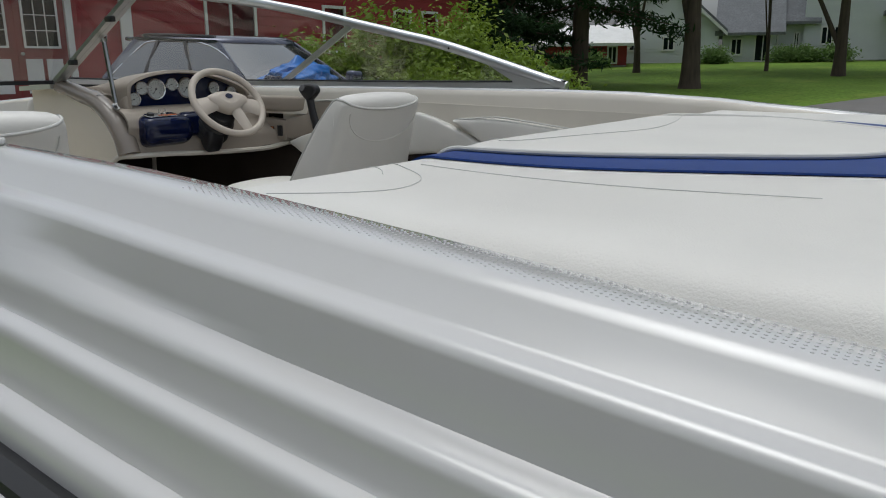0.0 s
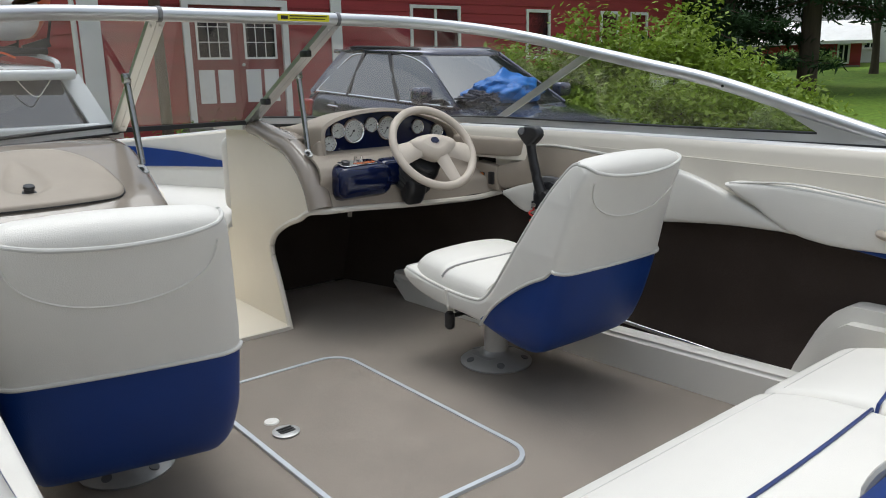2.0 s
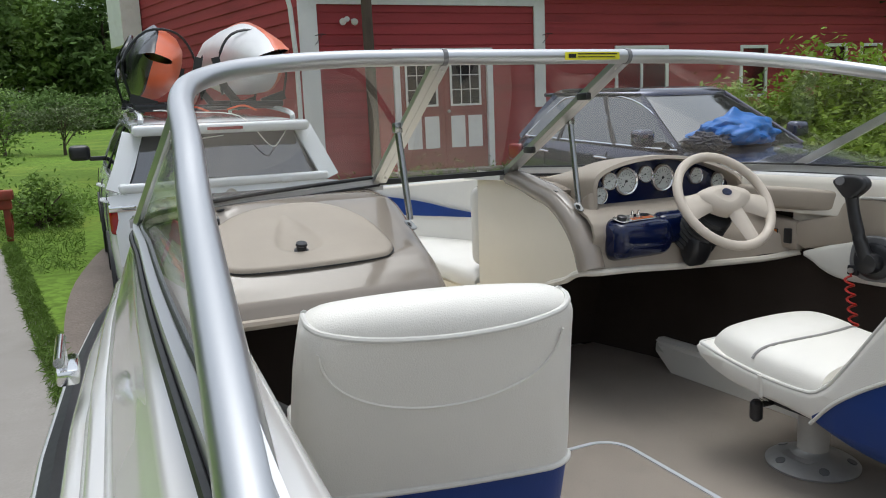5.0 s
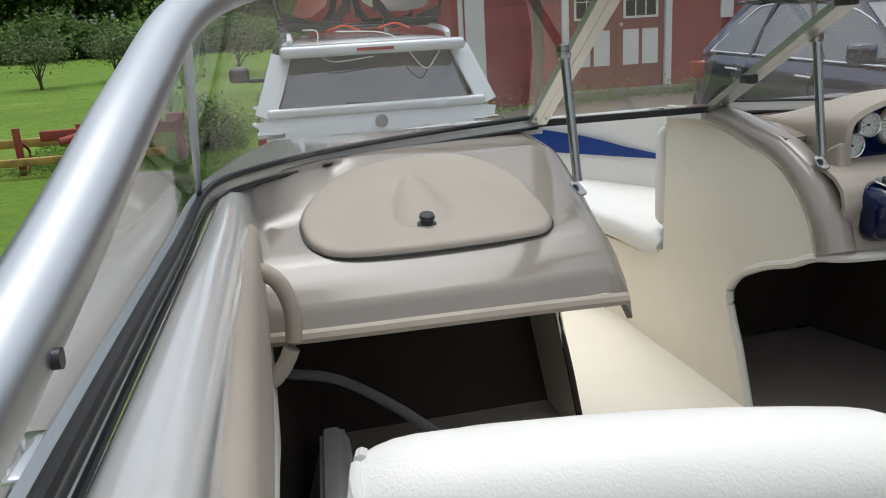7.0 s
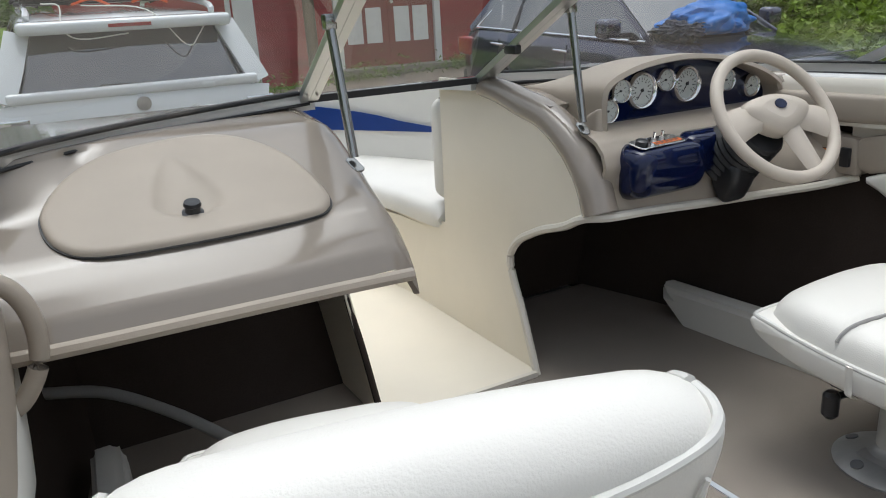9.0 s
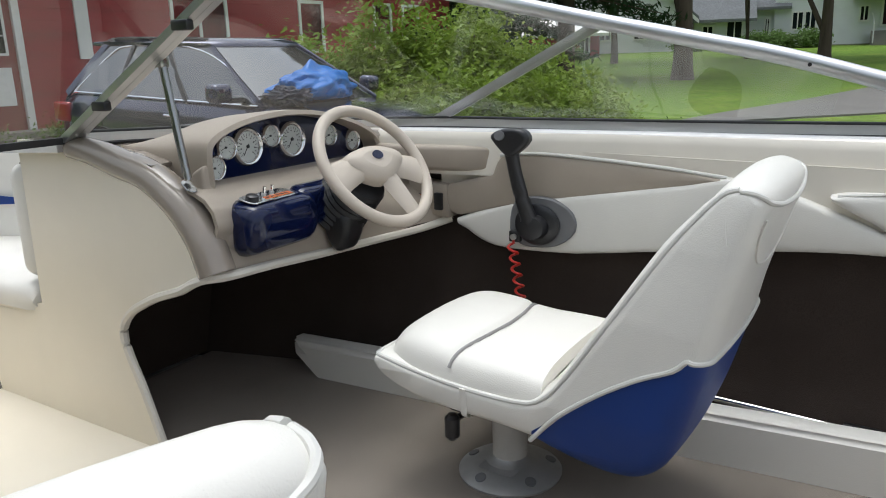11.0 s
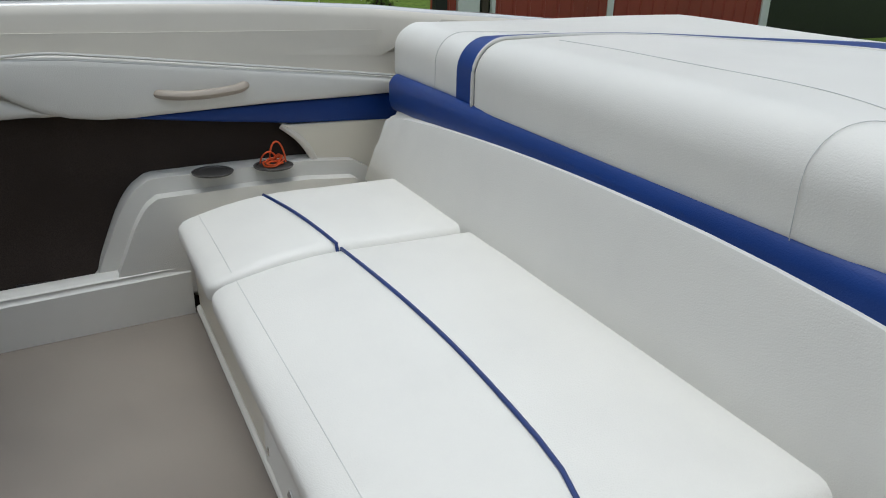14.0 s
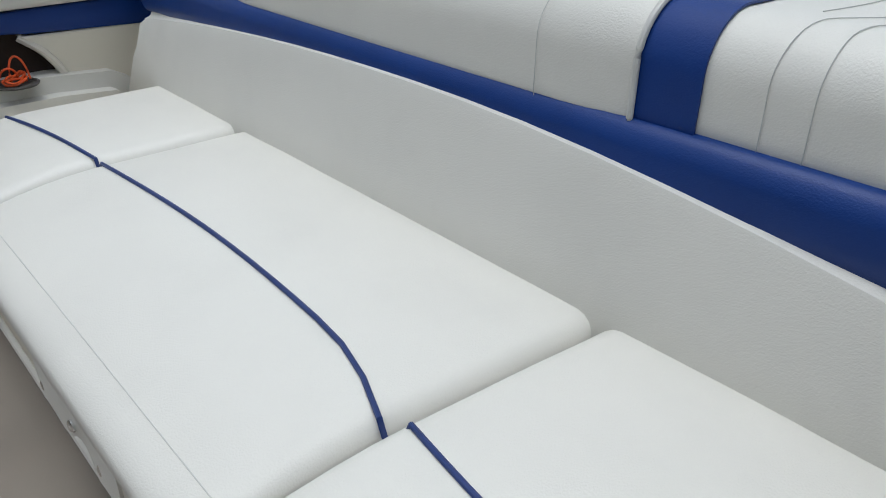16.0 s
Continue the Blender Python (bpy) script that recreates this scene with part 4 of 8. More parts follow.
FACE = ARC + PZ - PB - ROLL
qs = [-(PF - ROLL - PR) + 0.02] + [lerp(-(PF - ROLL - PR) + 0.05, 0, k / 14) for k in range(15)] + [ARC * k / 8 for k in range(1, 9)] + [lerp(ARC, FACE, k / 6) for k in range(1, 7)]
rings = []
for x, d in [(-0.945, 0.050), (-0.938, 0.026), (-0.920, 0.009), (-0.893, 0.0)] + [(lerp(-0.893, 0.875, k / 24), 0.0) for k in range(1, 24)] + [(0.875, 0.0), (0.902, 0.009), (0.920, 0.026), (0.927, 0.050)]:
    rows = [pad_top(x, q, -d) for q in qs]
    rings.append([(x, PR, PB), (x, PR, PZ - 0.03), *rows, (x, PF - 0.03, PB)])
part("pad", loft(rings), VINYL, sunpad, smooth=50)
CX = -0.008


def arch_line(u, rx, ry):
    """From the foot of one leg up the face, round the rear of the arch, and down the other leg; u from 0 to 1."""
    if u < 0.12 or u > 0.88:
        k = u / 0.12 if u < 0.12 else (1 - u) / 0.12
        return (CX + (rx if u < 0.12 else -rx), lerp(FACE - 0.004, 0.0, k))
    a = math.pi * (u - 0.12) / 0.76
    return (CX + rx * math.cos(a), -ry * math.sin(a))


def stripe_pt(u, v):
    (x0, q0), (x1, q1) = arch_line(u, 0.466, 0.60), arch_line(u, 0.546, 0.83)
    return pad_top(lerp(x0, x1, v), lerp(q0, q1, v), 0.0045)


part("stripe", thick(sheet(stripe_pt, 220, 4), 0.003), BLUE, sunpad, "royal blue vinyl stripe")


def centre(u, v):
    """The raised middle of the pad, in strips from the face aft to the arch."""
    x = CX + 0.466 * math.sin(math.pi * (u - 0.5))
    back = -0.60 * math.sqrt(max(0.0, 1 - ((x - CX) / 0.466) ** 2))
    q = lerp(FACE - 0.004, back, v)
    near = min(1.0, 9 * min(0.466 - abs(x - CX), 0.1), 12 * (q - back) + 0.35)
    return pad_top(x, q, 0.004 + 0.009 * max(0.0, near) ** 0.5)


part("centre_pad", thick(sheet(centre, 90, 60), 0.008), VINYL, sunpad, smooth=70)
part("piping", tube([pad_top(*arch_line(k / 160, 0.468, 0.603), 0.0085) for k in range(161)], 0.0042, 8), PIPING, sunpad)
SEAM = material("pale stitch thread", (0.56, 0.56, 0.53), rough=0.7)
seams = [[(-0.338, q, 0.0148) for q in (FACE - 0.01, 0.13, 0.10, 0.07)] + [(-0.345, 0.035, 0.0148), (-0.360, 0.008, 0.0148), (-0.382, -0.012, 0.0135)],
         [(0.648, q, 0.0012) for q in (FACE - 0.01, 0.12, 0.07)] + [(0.645, 0.0, 0.0012), (0.63, -0.08, 0.0012), (0.60, -0.2, 0.0012)],
         [(-0.622, q, 0.0012) for q in (FACE - 0.01, 0.12, 0.07)] + [(-0.632, 0.012, 0.0012), (-0.66, -0.04, 0.0012), (-0.70, -0.095, 0.0012), (-0.75, -0.13, 0.0012), (-0.815, -0.146, 0.0012), (-0.87, -0.118, 0.0012), (-0.918, -0.055, 0.0012)],
         [(-0.668, q, 0.0012) for q in (FACE - 0.01, 0.12, 0.07)] + [(-0.672, 0.02, 0.0012), (-0.69, -0.02, 0.0012), (-0.72, -0.05, 0.0012)],
         [(-0.615, -0.03, 0.0012), (-0.622, -0.10, 0.0012), (-0.628, -0.22, 0.0012), (-0.636, -0.40, 0.0012), (-0.63, -0.55, 0.0012)],
         [(-0.382, -0.012, 0.0135), (-0.355, -0.05, 0.0135), (-0.20, -0.10, 0.0135), (0.0, -0.12, 0.0135), (0.2, -0.10, 0.0135), (0.36, -0.06, 0.0135)]]
for line in seams:
    part("stitching", tube([pad_top(p.x, p.y, p.z) for p in smooth_path(line, 6)], 0.0006, 5), SEAM, sunpad)

# nonskid tread beside the sun pad on the port deck
tread = bmesh.new()
for i in range(156):
    for j in range(6):
        y = -2.30 - i * 0.0055
        x = -(outer_x(y) - 0.208 + 0.0062 * j) + (0.0031 if i % 2 else 0)
        z = along(SHEER, y)
        join(tread, loft([[(x - 0.0018, y, z - 0.001), (x, y - 0.0022, z - 0.001), (x + 0.0018, y, z - 0.001), (x, y + 0.0022, z - 0.001)], [(x - 0.0009, y, z + 0.0005), (x, y - 0.0011, z + 0.0005), (x + 0.0009, y, z + 0.0005), (x, y + 0.0011, z + 0.0005)]]))
solo("nonskid_tread", tread, GEL, "moulded white diamond nonskid tread on the deck", "tread", kind="stuff", smooth=0)

# white plastic hinge bracket on the port gunwale
brk = thing("hinge_bracket", "weathered white plastic twin-lug bracket on the gunwale", "bracket")
bx, by, bz = 0.0, 0.0, 0.0
part("plate", prism(round_rect(bx - 0.028, bx + 0.024, by - 0.034, by + 0.034, 0.008, 3), "z", bz, bz + 0.009, 0.002, 1), WHITEP, brk)
for dy in (-0.018, 0.018):
    lug = prism([(bx - 0.024, bz + 0.008), (bx + 0.018, bz + 0.008), (bx + 0.012, bz + 0.036), (bx + 0.004, bz + 0.046), (bx - 0.008, bz + 0.046), (bx - 0.016, bz + 0.036)], "y", by + dy - 0.006, by + dy + 0.006, 0.002, 1)
    one = part("lug", lug, WHITEP, brk)
    part("pin_hole", disc((bx - 0.003, by + dy - 0.0066, bz + 0.032), 0.006, 0.0132, 12, (0, 1, 0)), BLACKP, one)
part("screw", disc((bx + 0.006, by - 0.001, bz + 0.009), 0.006, 0.002, 12), STEEL, brk)
brk.matrix_basis = pose(-1.024, -1.91, along(SHEER, -1.91), 0, 0, 62) @ Matrix.Diagonal((0.62, 0.62, 0.80, 1))

# ---- windscreen ----
RAIL_T = [(0.281, -0.241, 2.016), (0.55, -0.27, 2.010), (0.78, -0.36, 1.987), (0.92, -0.50, 1.95), (0.985, -0.68, 1.905), (1.025, -0.9, 1.855), (1.062, -1.13, 1.800), (1.105, -1.62, 1.652)]
RAIL_B = [(0.245, 0.36, 1.672), (0.5, 0.33, 1.660), (0.75, 0.24, 1.652), (0.95, 0.07, 1.650), (1.055, -0.145, 1.650), (1.085, -0.5, 1.648), (1.095, -1.0, 1.648), (1.105, -1.62, 1.652)]
RAIL_TP = [(0.281, -0.241, 2.016), (0.55, -0.27, 2.010), (0.765, -0.36, 1.990), (0.895, -0.50, 1.957), (0.952, -0.68, 1.918), (0.975, -0.9, 1.853), (1.0, -1.13, 1.775), (1.045, -1.62, 1.652)]
RAIL_BP = [(0.245, 0.36, 1.672), (0.5, 0.33, 1.660), (0.74, 0.24, 1.652), (0.92, 0.07, 1.650), (1.005, -0.12, 1.650), (1.02, -0.5, 1.648), (1.036, -1.0, 1.648), (1.045, -1.62, 1.652)]
screen = thing("windscreen", "raked aluminium framed walk-through boat windscreen", "windscreen")
RUBBER = BLACK


def strip(pts, w, h, up=(0, 0, 1), bm=None):
    """A flat bar of section w by h along the points."""
    pts = [Vector(p) for p in pts]
    rings = []
    for i, p in enumerate(pts):
        d = (pts[min(i + 1, len(pts) - 1)] - pts[max(i - 1, 0)]).normalized()
        s = d.cross(Vector(up)).normalized()
        u = s.cross(d).normalized()
        rings.append([p + s * a * w / 2 + u * b * h / 2 for a, b in ((-1, -1), (1, -1), (1, 1), (-1, 1))])
    return loft(rings, True, True, bm)


for s in (1, -1):
    T = smooth_path([(s * x, y, z) for x, y, z in (RAIL_T if s > 0 else RAIL_TP)], 6)
    B = smooth_path([(s * x, y, z) for x, y, z in (RAIL_B if s > 0 else RAIL_BP)], 6)
    part("top_rail", tube(T, 0.0195, 14, flat=1.0), ALU, screen)
    part("sill_frame", strip([p + Vector((0, 0, 0.004)) for p in B], 0.026 if s > 0 else 0.016, 0.026), ALU, screen)
    inset = lambda p, d: Vector((-s * d * min(1.0, max(0.0, (abs(p.x) - 0.55) / 0.4)), -d * min(1.0, max(0.0, (1.02 - abs(p.x)) / 0.25)), 0))
    part("gasket", tube([p + inset(p, 0.011) + Vector((0, 0, 0.019)) for p in B], 0.0042 if s > 0 else 0.0065, 8), RUBBER, screen)
    part("gasket", tube([p + inset(p, 0.014) + Vector((0, 0, -0.009)) for p in B], 0.0038, 6), RUBBER, screen)
    part("gasket", tube([p - inset(p, 0.013) + Vector((0, 0, -0.006)) for p in B], 0.005, 6), RUBBER, screen)
    m = min(len(T), len(B))
    bm = bmesh.new()
    rows = [[B[i].lerp(T[i], k / 6) for k in range(7)] for i in range(m)]
    loft(rows, closed=False, caps=False, bm=bm)
    pane = part("pane", bm, PANE, screen, "clear curved side glazing")
    pane.visible_shadow = False
    # hinge post beside the walk-through
    a, b = B[0], T[0]
    part("post", strip([a + Vector((s * 0.010, 0, 0)), b + Vector((s * 0.010, 0, 0))], 0.017, 0.022, (1, 0, 0)), ALU, screen)
    part("post_seal", strip([a, b], 0.008, 0.016, (1, 0, 0)), RUBBER, screen)
    part("door_post", strip([a - Vector((s * 0.013, 0, 0)), b - Vector((s * 0.013, 0, 0))], 0.017, 0.022, (1, 0, 0)), ALU, screen)
    part("rail_joint", tube([T[0] - Vector((s * 0.008, 0, 0)), T[0] + Vector((s * 0.004, 0, 0))], 0.0215, 12), GREYP, screen)
    for k in (0.12, 0.9):
        for d in (-0.012, 0.012):
            part("rivet", disc(a.lerp(b, 0.93 if k > 0.5 else 0.06) + Vector((d, -0.010, -0.006)), 0.0035, 0.003, 8, (0, -1, -0.4)), STEEL, screen)
    # brace across the side glazing
    p, q = Vector((s * (1.062 if s > 0 else 1.012), -0.150, 1.660)), Vector((s * (0.992 if s > 0 else 0.953), -0.665, 1.898 if s > 0 else 1.915))
    part("brace", strip([p, q], 0.026, 0.010, (s, 0, 0)), ALU, screen)
    part("brace_screw", disc(p + Vector((-s * 0.016, 0, 0.0)), 0.004, 0.004, 8, (-s, 0, 0)), STEEL, screen)
    # bolts in the side rail and the tail bracket
    part("rail_bolt", disc(Vector((1.046 if s > 0 else -0.982, -1.13, 1.796 if s > 0 else 1.772)), 0.0045, 0.004, 10, (-s, 0, 0)), BLACKP, screen)
    part("tail_plate", prism([(-1.62, 1.652), (-1.62, 1.668), (-1.30, 1.745), (-1.28, 1.735), (-1.40, 1.672), (-1.40, 1.655)], "x", 1.083 if s > 0 else -1.028, 1.088 if s > 0 else -1.023), ALU, screen)
    # dash strut
    f, t = Vector((s * 0.287, 0.0, 1.578)), Vector((s * 0.292, 0.05, 1.848))
    st = part("strut", tube([f + Vector((0, 0, 0.012)), t], 0.0095, 10), STRUTM, screen, "polished strut")
    part("strut_foot", prism(round_rect(-0.012, 0.012, -0.024, 0.024, 0.011, 4), "z", 0.0, 0.005, 0.0015, 1), STRUTM, st).matrix_basis = Matrix.Translation(f - Vector((0, 0, 0.004))) @ Euler((radians(28), 0, radians(-12 * s))).to_matrix().to_4x4()
    part("strut_clevis", box(t.x - 0.012, t.x + 0.012, t.y - 0.012, t.y + 0.014, t.z - 0.016, t.z + 0.014, 0.004), STRUTM, st)
mid_t = [(-0.281, -0.241, 2.016), (0.281, -0.241, 2.016)]
part("top_rail", tube(mid_t, 0.0195, 14), ALU, screen)
part("sill_frame", strip([(-0.245, 0.36, 1.672), (0.245, 0.36, 1.672)], 0.020, 0.016), RUBBER, screen, "black rubber sill")
bm = sheet(lambda u, v: Vector((lerp(-0.245, 0.245, u), 0.36, 1.672)).lerp(Vector((lerp(-0.281, 0.281, u), -0.241, 2.016)), v), 4, 4)
pane = part("pane", bm, PANE, screen, "clear centre glazing")
pane.visible_shadow = False
for k in (0.25, 0.72):
    a, b = Vector((0.232, 0.36, 1.672)), Vector((0.268, -0.241, 2.016))
    c = a.lerp(b, k)
    part("latch", box(c.x - 0.014, c.x + 0.006, c.y - 0.03, c.y + 0.02, c.z - 0.016, c.z + 0.006, 0.004), BLACKP, screen)
lab = part("warning_label", box(0.065, 0.240, -0.2622, -0.2608, 2.006, 2.026), YELLOW, screen, "yellow warning label")
part("print", box(0.075, 0.098, -0.2632, -0.2624, 2.011, 2.021), BLACKP, lab)
part("print", box(0.104, 0.232, -0.2632, -0.2624, 2.0195, 2.0225), BLACKP, lab)
part("print", box(0.104, 0.225, -0.2632, -0.2624, 2.0120, 2.0145), BLACKP, lab)

# ---- cockpit sides ----
def side_pad(name, outline, x0, x1, mat, label, s=1, r=0.010, n=3, group="", parent=None):
    """A stuffed panel on the cockpit's side: an outline in (y, z), its face at x0 rolling back to x1 at the rim."""
    poly = dense(outline, n) if n else outline
    lo_y, hi_y = min(p[0] for p in poly), max(p[0] for p in poly)

    def span(y):
        zs = []
        for (ya, za), (yb, zb) in zip(poly, poly[1:] + poly[:1]):
            if (ya - y) * (yb - y) < 0:
                zs.append(za + (zb - za) * (y - ya) / (yb - ya))
        return (min(zs), max(zs)) if len(zs) > 1 else None

    rows = []
    m = 72
    for k in range(1, m):
        y = lerp(lo_y, hi_y, 0.5 - 0.5 * math.cos(math.pi * k / m))
        sp = span(y)
        if sp is None:
            continue
        row = []
        for q in range(17):
            v = 0.5 - 0.5 * math.cos(math.pi * q / 16)
            z = lerp(sp[0], sp[1], v)
            d = min(z - sp[0], sp[1] - z, 1.2 * (y - lo_y), 1.2 * (hi_y - y))
            t = max(0.0, 1 - d / r)
            back = r * (1 - math.sqrt(max(0.0, 1 - t * t)))
            puff = 0.004 * math.sin(math.pi * v)
            row.append((s * (x0 + back - puff), y, z))
        row = [(s * x1, y, sp[0])] + row + [(s * x1, y, sp[1])]
        rows.append(row)
    bm = loft(rows, False, False)
    if parent is not None:
        return part(name, bm, mat, parent, label, smooth=50)
    return solo(name, bm, mat, label, "side panel", group=group, smooth=50)


side_up = thing("side_upholstery", "white vinyl side panel with taupe inlay around the throttle", "side panel")
side_pad("panel", [(-0.262, 1.395), (-0.300, 1.362), (-0.350, 1.335), (-0.430, 1.323), (-0.616, 1.329), (-0.807, 1.355), (-1.09, 1.388), (-1.255, 1.401), (-1.398, 1.404), (-1.385, 1.417), (-1.228, 1.482), (-1.10, 1.528), (-0.99, 1.550), (-0.90, 1.530), (-0.605, 1.480), (-0.45, 1.452)], 0.978, 1.045, VINYL, "white vinyl panel", n=2, r=0.011, parent=side_up)
side_pad("inlay", [(-0.26, 1.402), (-0.215, 1.44), (-0.235, 1.49), (-0.385, 1.528), (-0.395, 1.575), (-0.54, 1.582), (-0.80, 1.566), (-0.985, 1.546), (-0.90, 1.522), (-0.605, 1.472), (-0.45, 1.444)], 0.984, 1.045, TANMAT, "taupe vinyl inlay", n=2, r=0.008, parent=side_up)
part("piping", tube(smooth_path([(0.988, -0.40, 1.577), (0.986, -0.54, 1.585), (0.986, -0.80, 1.569), (0.988, -0.985, 1.549)], 6), 0.0045, 8), PIPING, side_up)
arm = thing("arm_rest", "long white vinyl arm rest with blue lower band", "arm rest")
side_pad("pad", [(-1.204, 1.513), (-1.228, 1.531), (-1.39, 1.535), (-1.52, 1.526), (-1.71, 1.505), (-1.90, 1.484), (-2.29, 1.440), (-2.29, 1.408), (-1.91, 1.401), (-1.65, 1.391), (-1.51, 1.388), (-1.388, 1.411), (-1.292, 1.468)], 0.968, 1.045, VINYL, "white vinyl pad with stitched edge", n=2, r=0.013, parent=arm)
side_pad("band", [(-1.53, 1.389), (-2.29, 1.404), (-2.29, 1.330), (-1.95, 1.344), (-1.72, 1.367)], 0.985, 1.045, BLUE, "royal blue vinyl band", n=0, r=0.004, parent=arm)
for off in (0.0, 0.012):
    pts = [(0.972, y, z - off) for y, z in ((-1.215, 1.526), (-1.39, 1.541), (-1.52, 1.532), (-1.71, 1.511), (-1.90, 1.490), (-2.27, 1.448))]
    part("piping", tube(smooth_path(pts, 6), 0.0036, 6), PIPING, arm)
grab = thing("grab_handle", "taupe moulded grab handle on the arm pad", "handle", at=(0, 0.026, 0.019))
part("bar", tube(smooth_path([(0.985, -1.652, 1.424), (0.955, -1.672, 1.422), (0.941, -1.72, 1.420), (0.940, -1.78, 1.422), (0.949, -1.84, 1.428), (0.985, -1.868, 1.434)], 4), [0.013] * 21, 10, flat=0.85), TANMAT, grab)
for y in (-1.655, -1.866):
    part("socket", disc((0.969, y, 1.424 if y > -1.7 else 1.433), 0.017, -0.003, 18, (1, 0, 0)), TANMAT, grab)
# cream arch panel over the side pocket
arch = [(-1.925, 1.340), (-2.30, 1.336), (-2.30, 1.18), (-2.020, 1.18), (-2.012, 1.215), (-1.995, 1.262), (-1.966, 1.305)]
arch_t = thing("side_cover", "cream moulded arch cover beside the stern bench", "side cover")
part("arch_panel", prism(arch, "x", 0.985, 1.03, 0.004, 1), CREAM, arch_t)
part("arch_rim", tube(smooth_path([(1.0, -1.925, 1.338), (0.985, -1.966, 1.303), (0.982, -1.995, 1.260), (0.982, -2.013, 1.213), (0.982, -2.021, 1.18)], 5), 0.010, 8), LINER, arch_t)
bm = prism([(-0.20, 1.60), (-2.3, 1.565), (-2.3, 1.40), (-1.55, 1.40), (-1.39, 1.398), (-1.25, 1.41), (-0.95, 1.44), (-0.5, 1.40), (-0.30, 1.40), (-0.2, 1.46)], "x", 1.002, 1.036)
solo("coaming_liner", bm, LINER, "warm beige moulded coaming behind the arm pad", "liner", kind="structure")
# drink-holder bolster
DARKPLASTIC = material("dark grey cup plastic", (0.06, 0.055, 0.05), rough=0.5, var=0.05)
bolster = thing("bolster", "white vinyl bolster with two recessed drink holders", "bolster")
bm = prism(dense([(-1.435, 0.93), (-1.449, 1.02), (-1.480, 1.095), (-1.522, 1.182), (-1.572, 1.234), (-1.655, 1.246), (-2.10, 1.240), (-2.13, 1.14), (-2.13, 0.93)], 3), "x", 0.916, 1.03)
bmesh.ops.bevel(bm, geom=[e for e in bm.edges if abs(e.verts[0].co.x - e.verts[1].co.x) < 1e-6 and e.verts[0].co.x < 0.95], offset=0.038, segments=6, affect="EDGES")
part("body", bm, VINYL, bolster, smooth=75)
for y in (-1.735, -1.885):
    part("drink_holder", lathe([(0.048, 0.0), (0.050, 0.004), (0.044, 0.006), (0.040, 0.002), (0.0, 0.002)], (0.945, y, 1.2475), 24), DARKPLASTIC, bolster, "dark grey drink holder")
cord = thing("cord_bundle", "bright orange cord coiled in the drink holder", "cord")
for k in range(5):
    pts = [(0.945 + (0.020 + 0.005 * (k % 3)) * math.cos(a + 1.3 * k), -1.885 + (0.024 + 0.004 * (k % 2)) * math.sin(a + 0.9 * k), 1.254 + 0.0035 * k + 0.004 * math.sin(2 * a + k)) for a in [i * 2 * math.pi / 10 for i in range(10 - k % 2)]]
    part("loop", tube(smooth_path(pts, 3), 0.0024, 6), ORANGE, cord)
for dx, dy, h_, lean in ((0.0, -0.012, 0.052, 0.010), (0.012, 0.010, 0.030, -0.012)):
    pts = [(0.945 + dx + lean * math.sin(a), -1.885 + dy + 0.020 * math.cos(a), 1.256 + h_ * math.sin(a)) for a in [math.pi * i / 9 for i in range(10)]]
    part("loop", tube(smooth_path(pts, 3), 0.0024, 6), ORANGE, cord)
pole = thing("boat_pole", "telescopic aluminium pole lying in the side pocket", "pole")
part("shaft", tube([(0.968, -0.55, FLOOR + 0.130), (0.972, -1.36, FLOOR + 0.100)], 0.010, 10), CHROME, pole)
part("collar", tube([(0.9715, -1.27, FLOOR + 0.104), (0.972, -1.345, FLOOR + 0.101)], 0.0155, 12), BLACK, pole)
part("tip", tube([(0.972, -1.345, FLOOR + 0.101), (0.974, -1.455, FLOOR + 0.097)], 0.0125, 10), CHROME, pole)

# ---- throttle ----
thr = thing("throttle_control", "black side-mount throttle lever on grey plate", "throttle")
part("plate", prism(dense([(-0.435, 1.335), (-0.47, 1.326), (-0.53, 1.336), (-0.570, 1.375), (-0.565, 1.420), (-0.52, 1.452), (-0.465, 1.455), (-0.43, 1.44), (-0.418, 1.40), (-0.418, 1.36)], 3), "x", 0.986, 1.002, 0.003, 1), GREYP, thr)
part("hub_ring", lathe([(0.050, 0.0), (0.052, 0.012), (0.044, 0.018), (0.0, 0.018)], (0.987, -0.487, 1.388), 26, (-1, 0, 0)), BLACKP, thr)
lever = part("lever", tube(smooth_path([(0.955, -0.485, 1.385), (0.945, -0.470, 1.44), (0.940, -0.452, 1.52), (0.938, -0.442, 1.585)], 5), [0.021, 0.020, 0.019, 0.018, 0.0175, 0.017, 0.0165, 0.016, 0.016, 0.0155, 0.015, 0.015, 0.015, 0.016, 0.017, 0.018][:16], 12), BLACKP, thr)
part("knuckle", lathe([(0.0, 0.0), (0.030, 0.0), (0.032, 0.02), (0.028, 0.034), (0.016, 0.038), (0.0, 0.038)], (0.972, -0.487, 1.385), 20, (-1, 0, 0)), BLACKP, lever)
part("grip", rounded_extrude(dense([(-0.41, 1.590), (-0.40, 1.612), (-0.43, 1.628), (-0.475, 1.626), (-0.488, 1.60), (-0.462, 1.570), (-0.44, 1.560)], 3), 0.020, 0.012, 4), BLACKP, lever).location = (0.938, 0, 0)
part("trim_switch", disc((0.918, -0.425, 1.612), 0.012, 0.004, 14, (-1, 0, 0.2)), GREYP, lever)
kill = part("kill_switch", box(0.974, 0.990, -0.447, -0.419, 1.337, 1.366, 0.004), BLACKP, thr)
part("key", lathe([(0.007, 0), (0.008, 0.008), (0.0, 0.009)], (0.974, -0.433, 1.352), 10, (-1, 0, 0)), STEEL, kill)
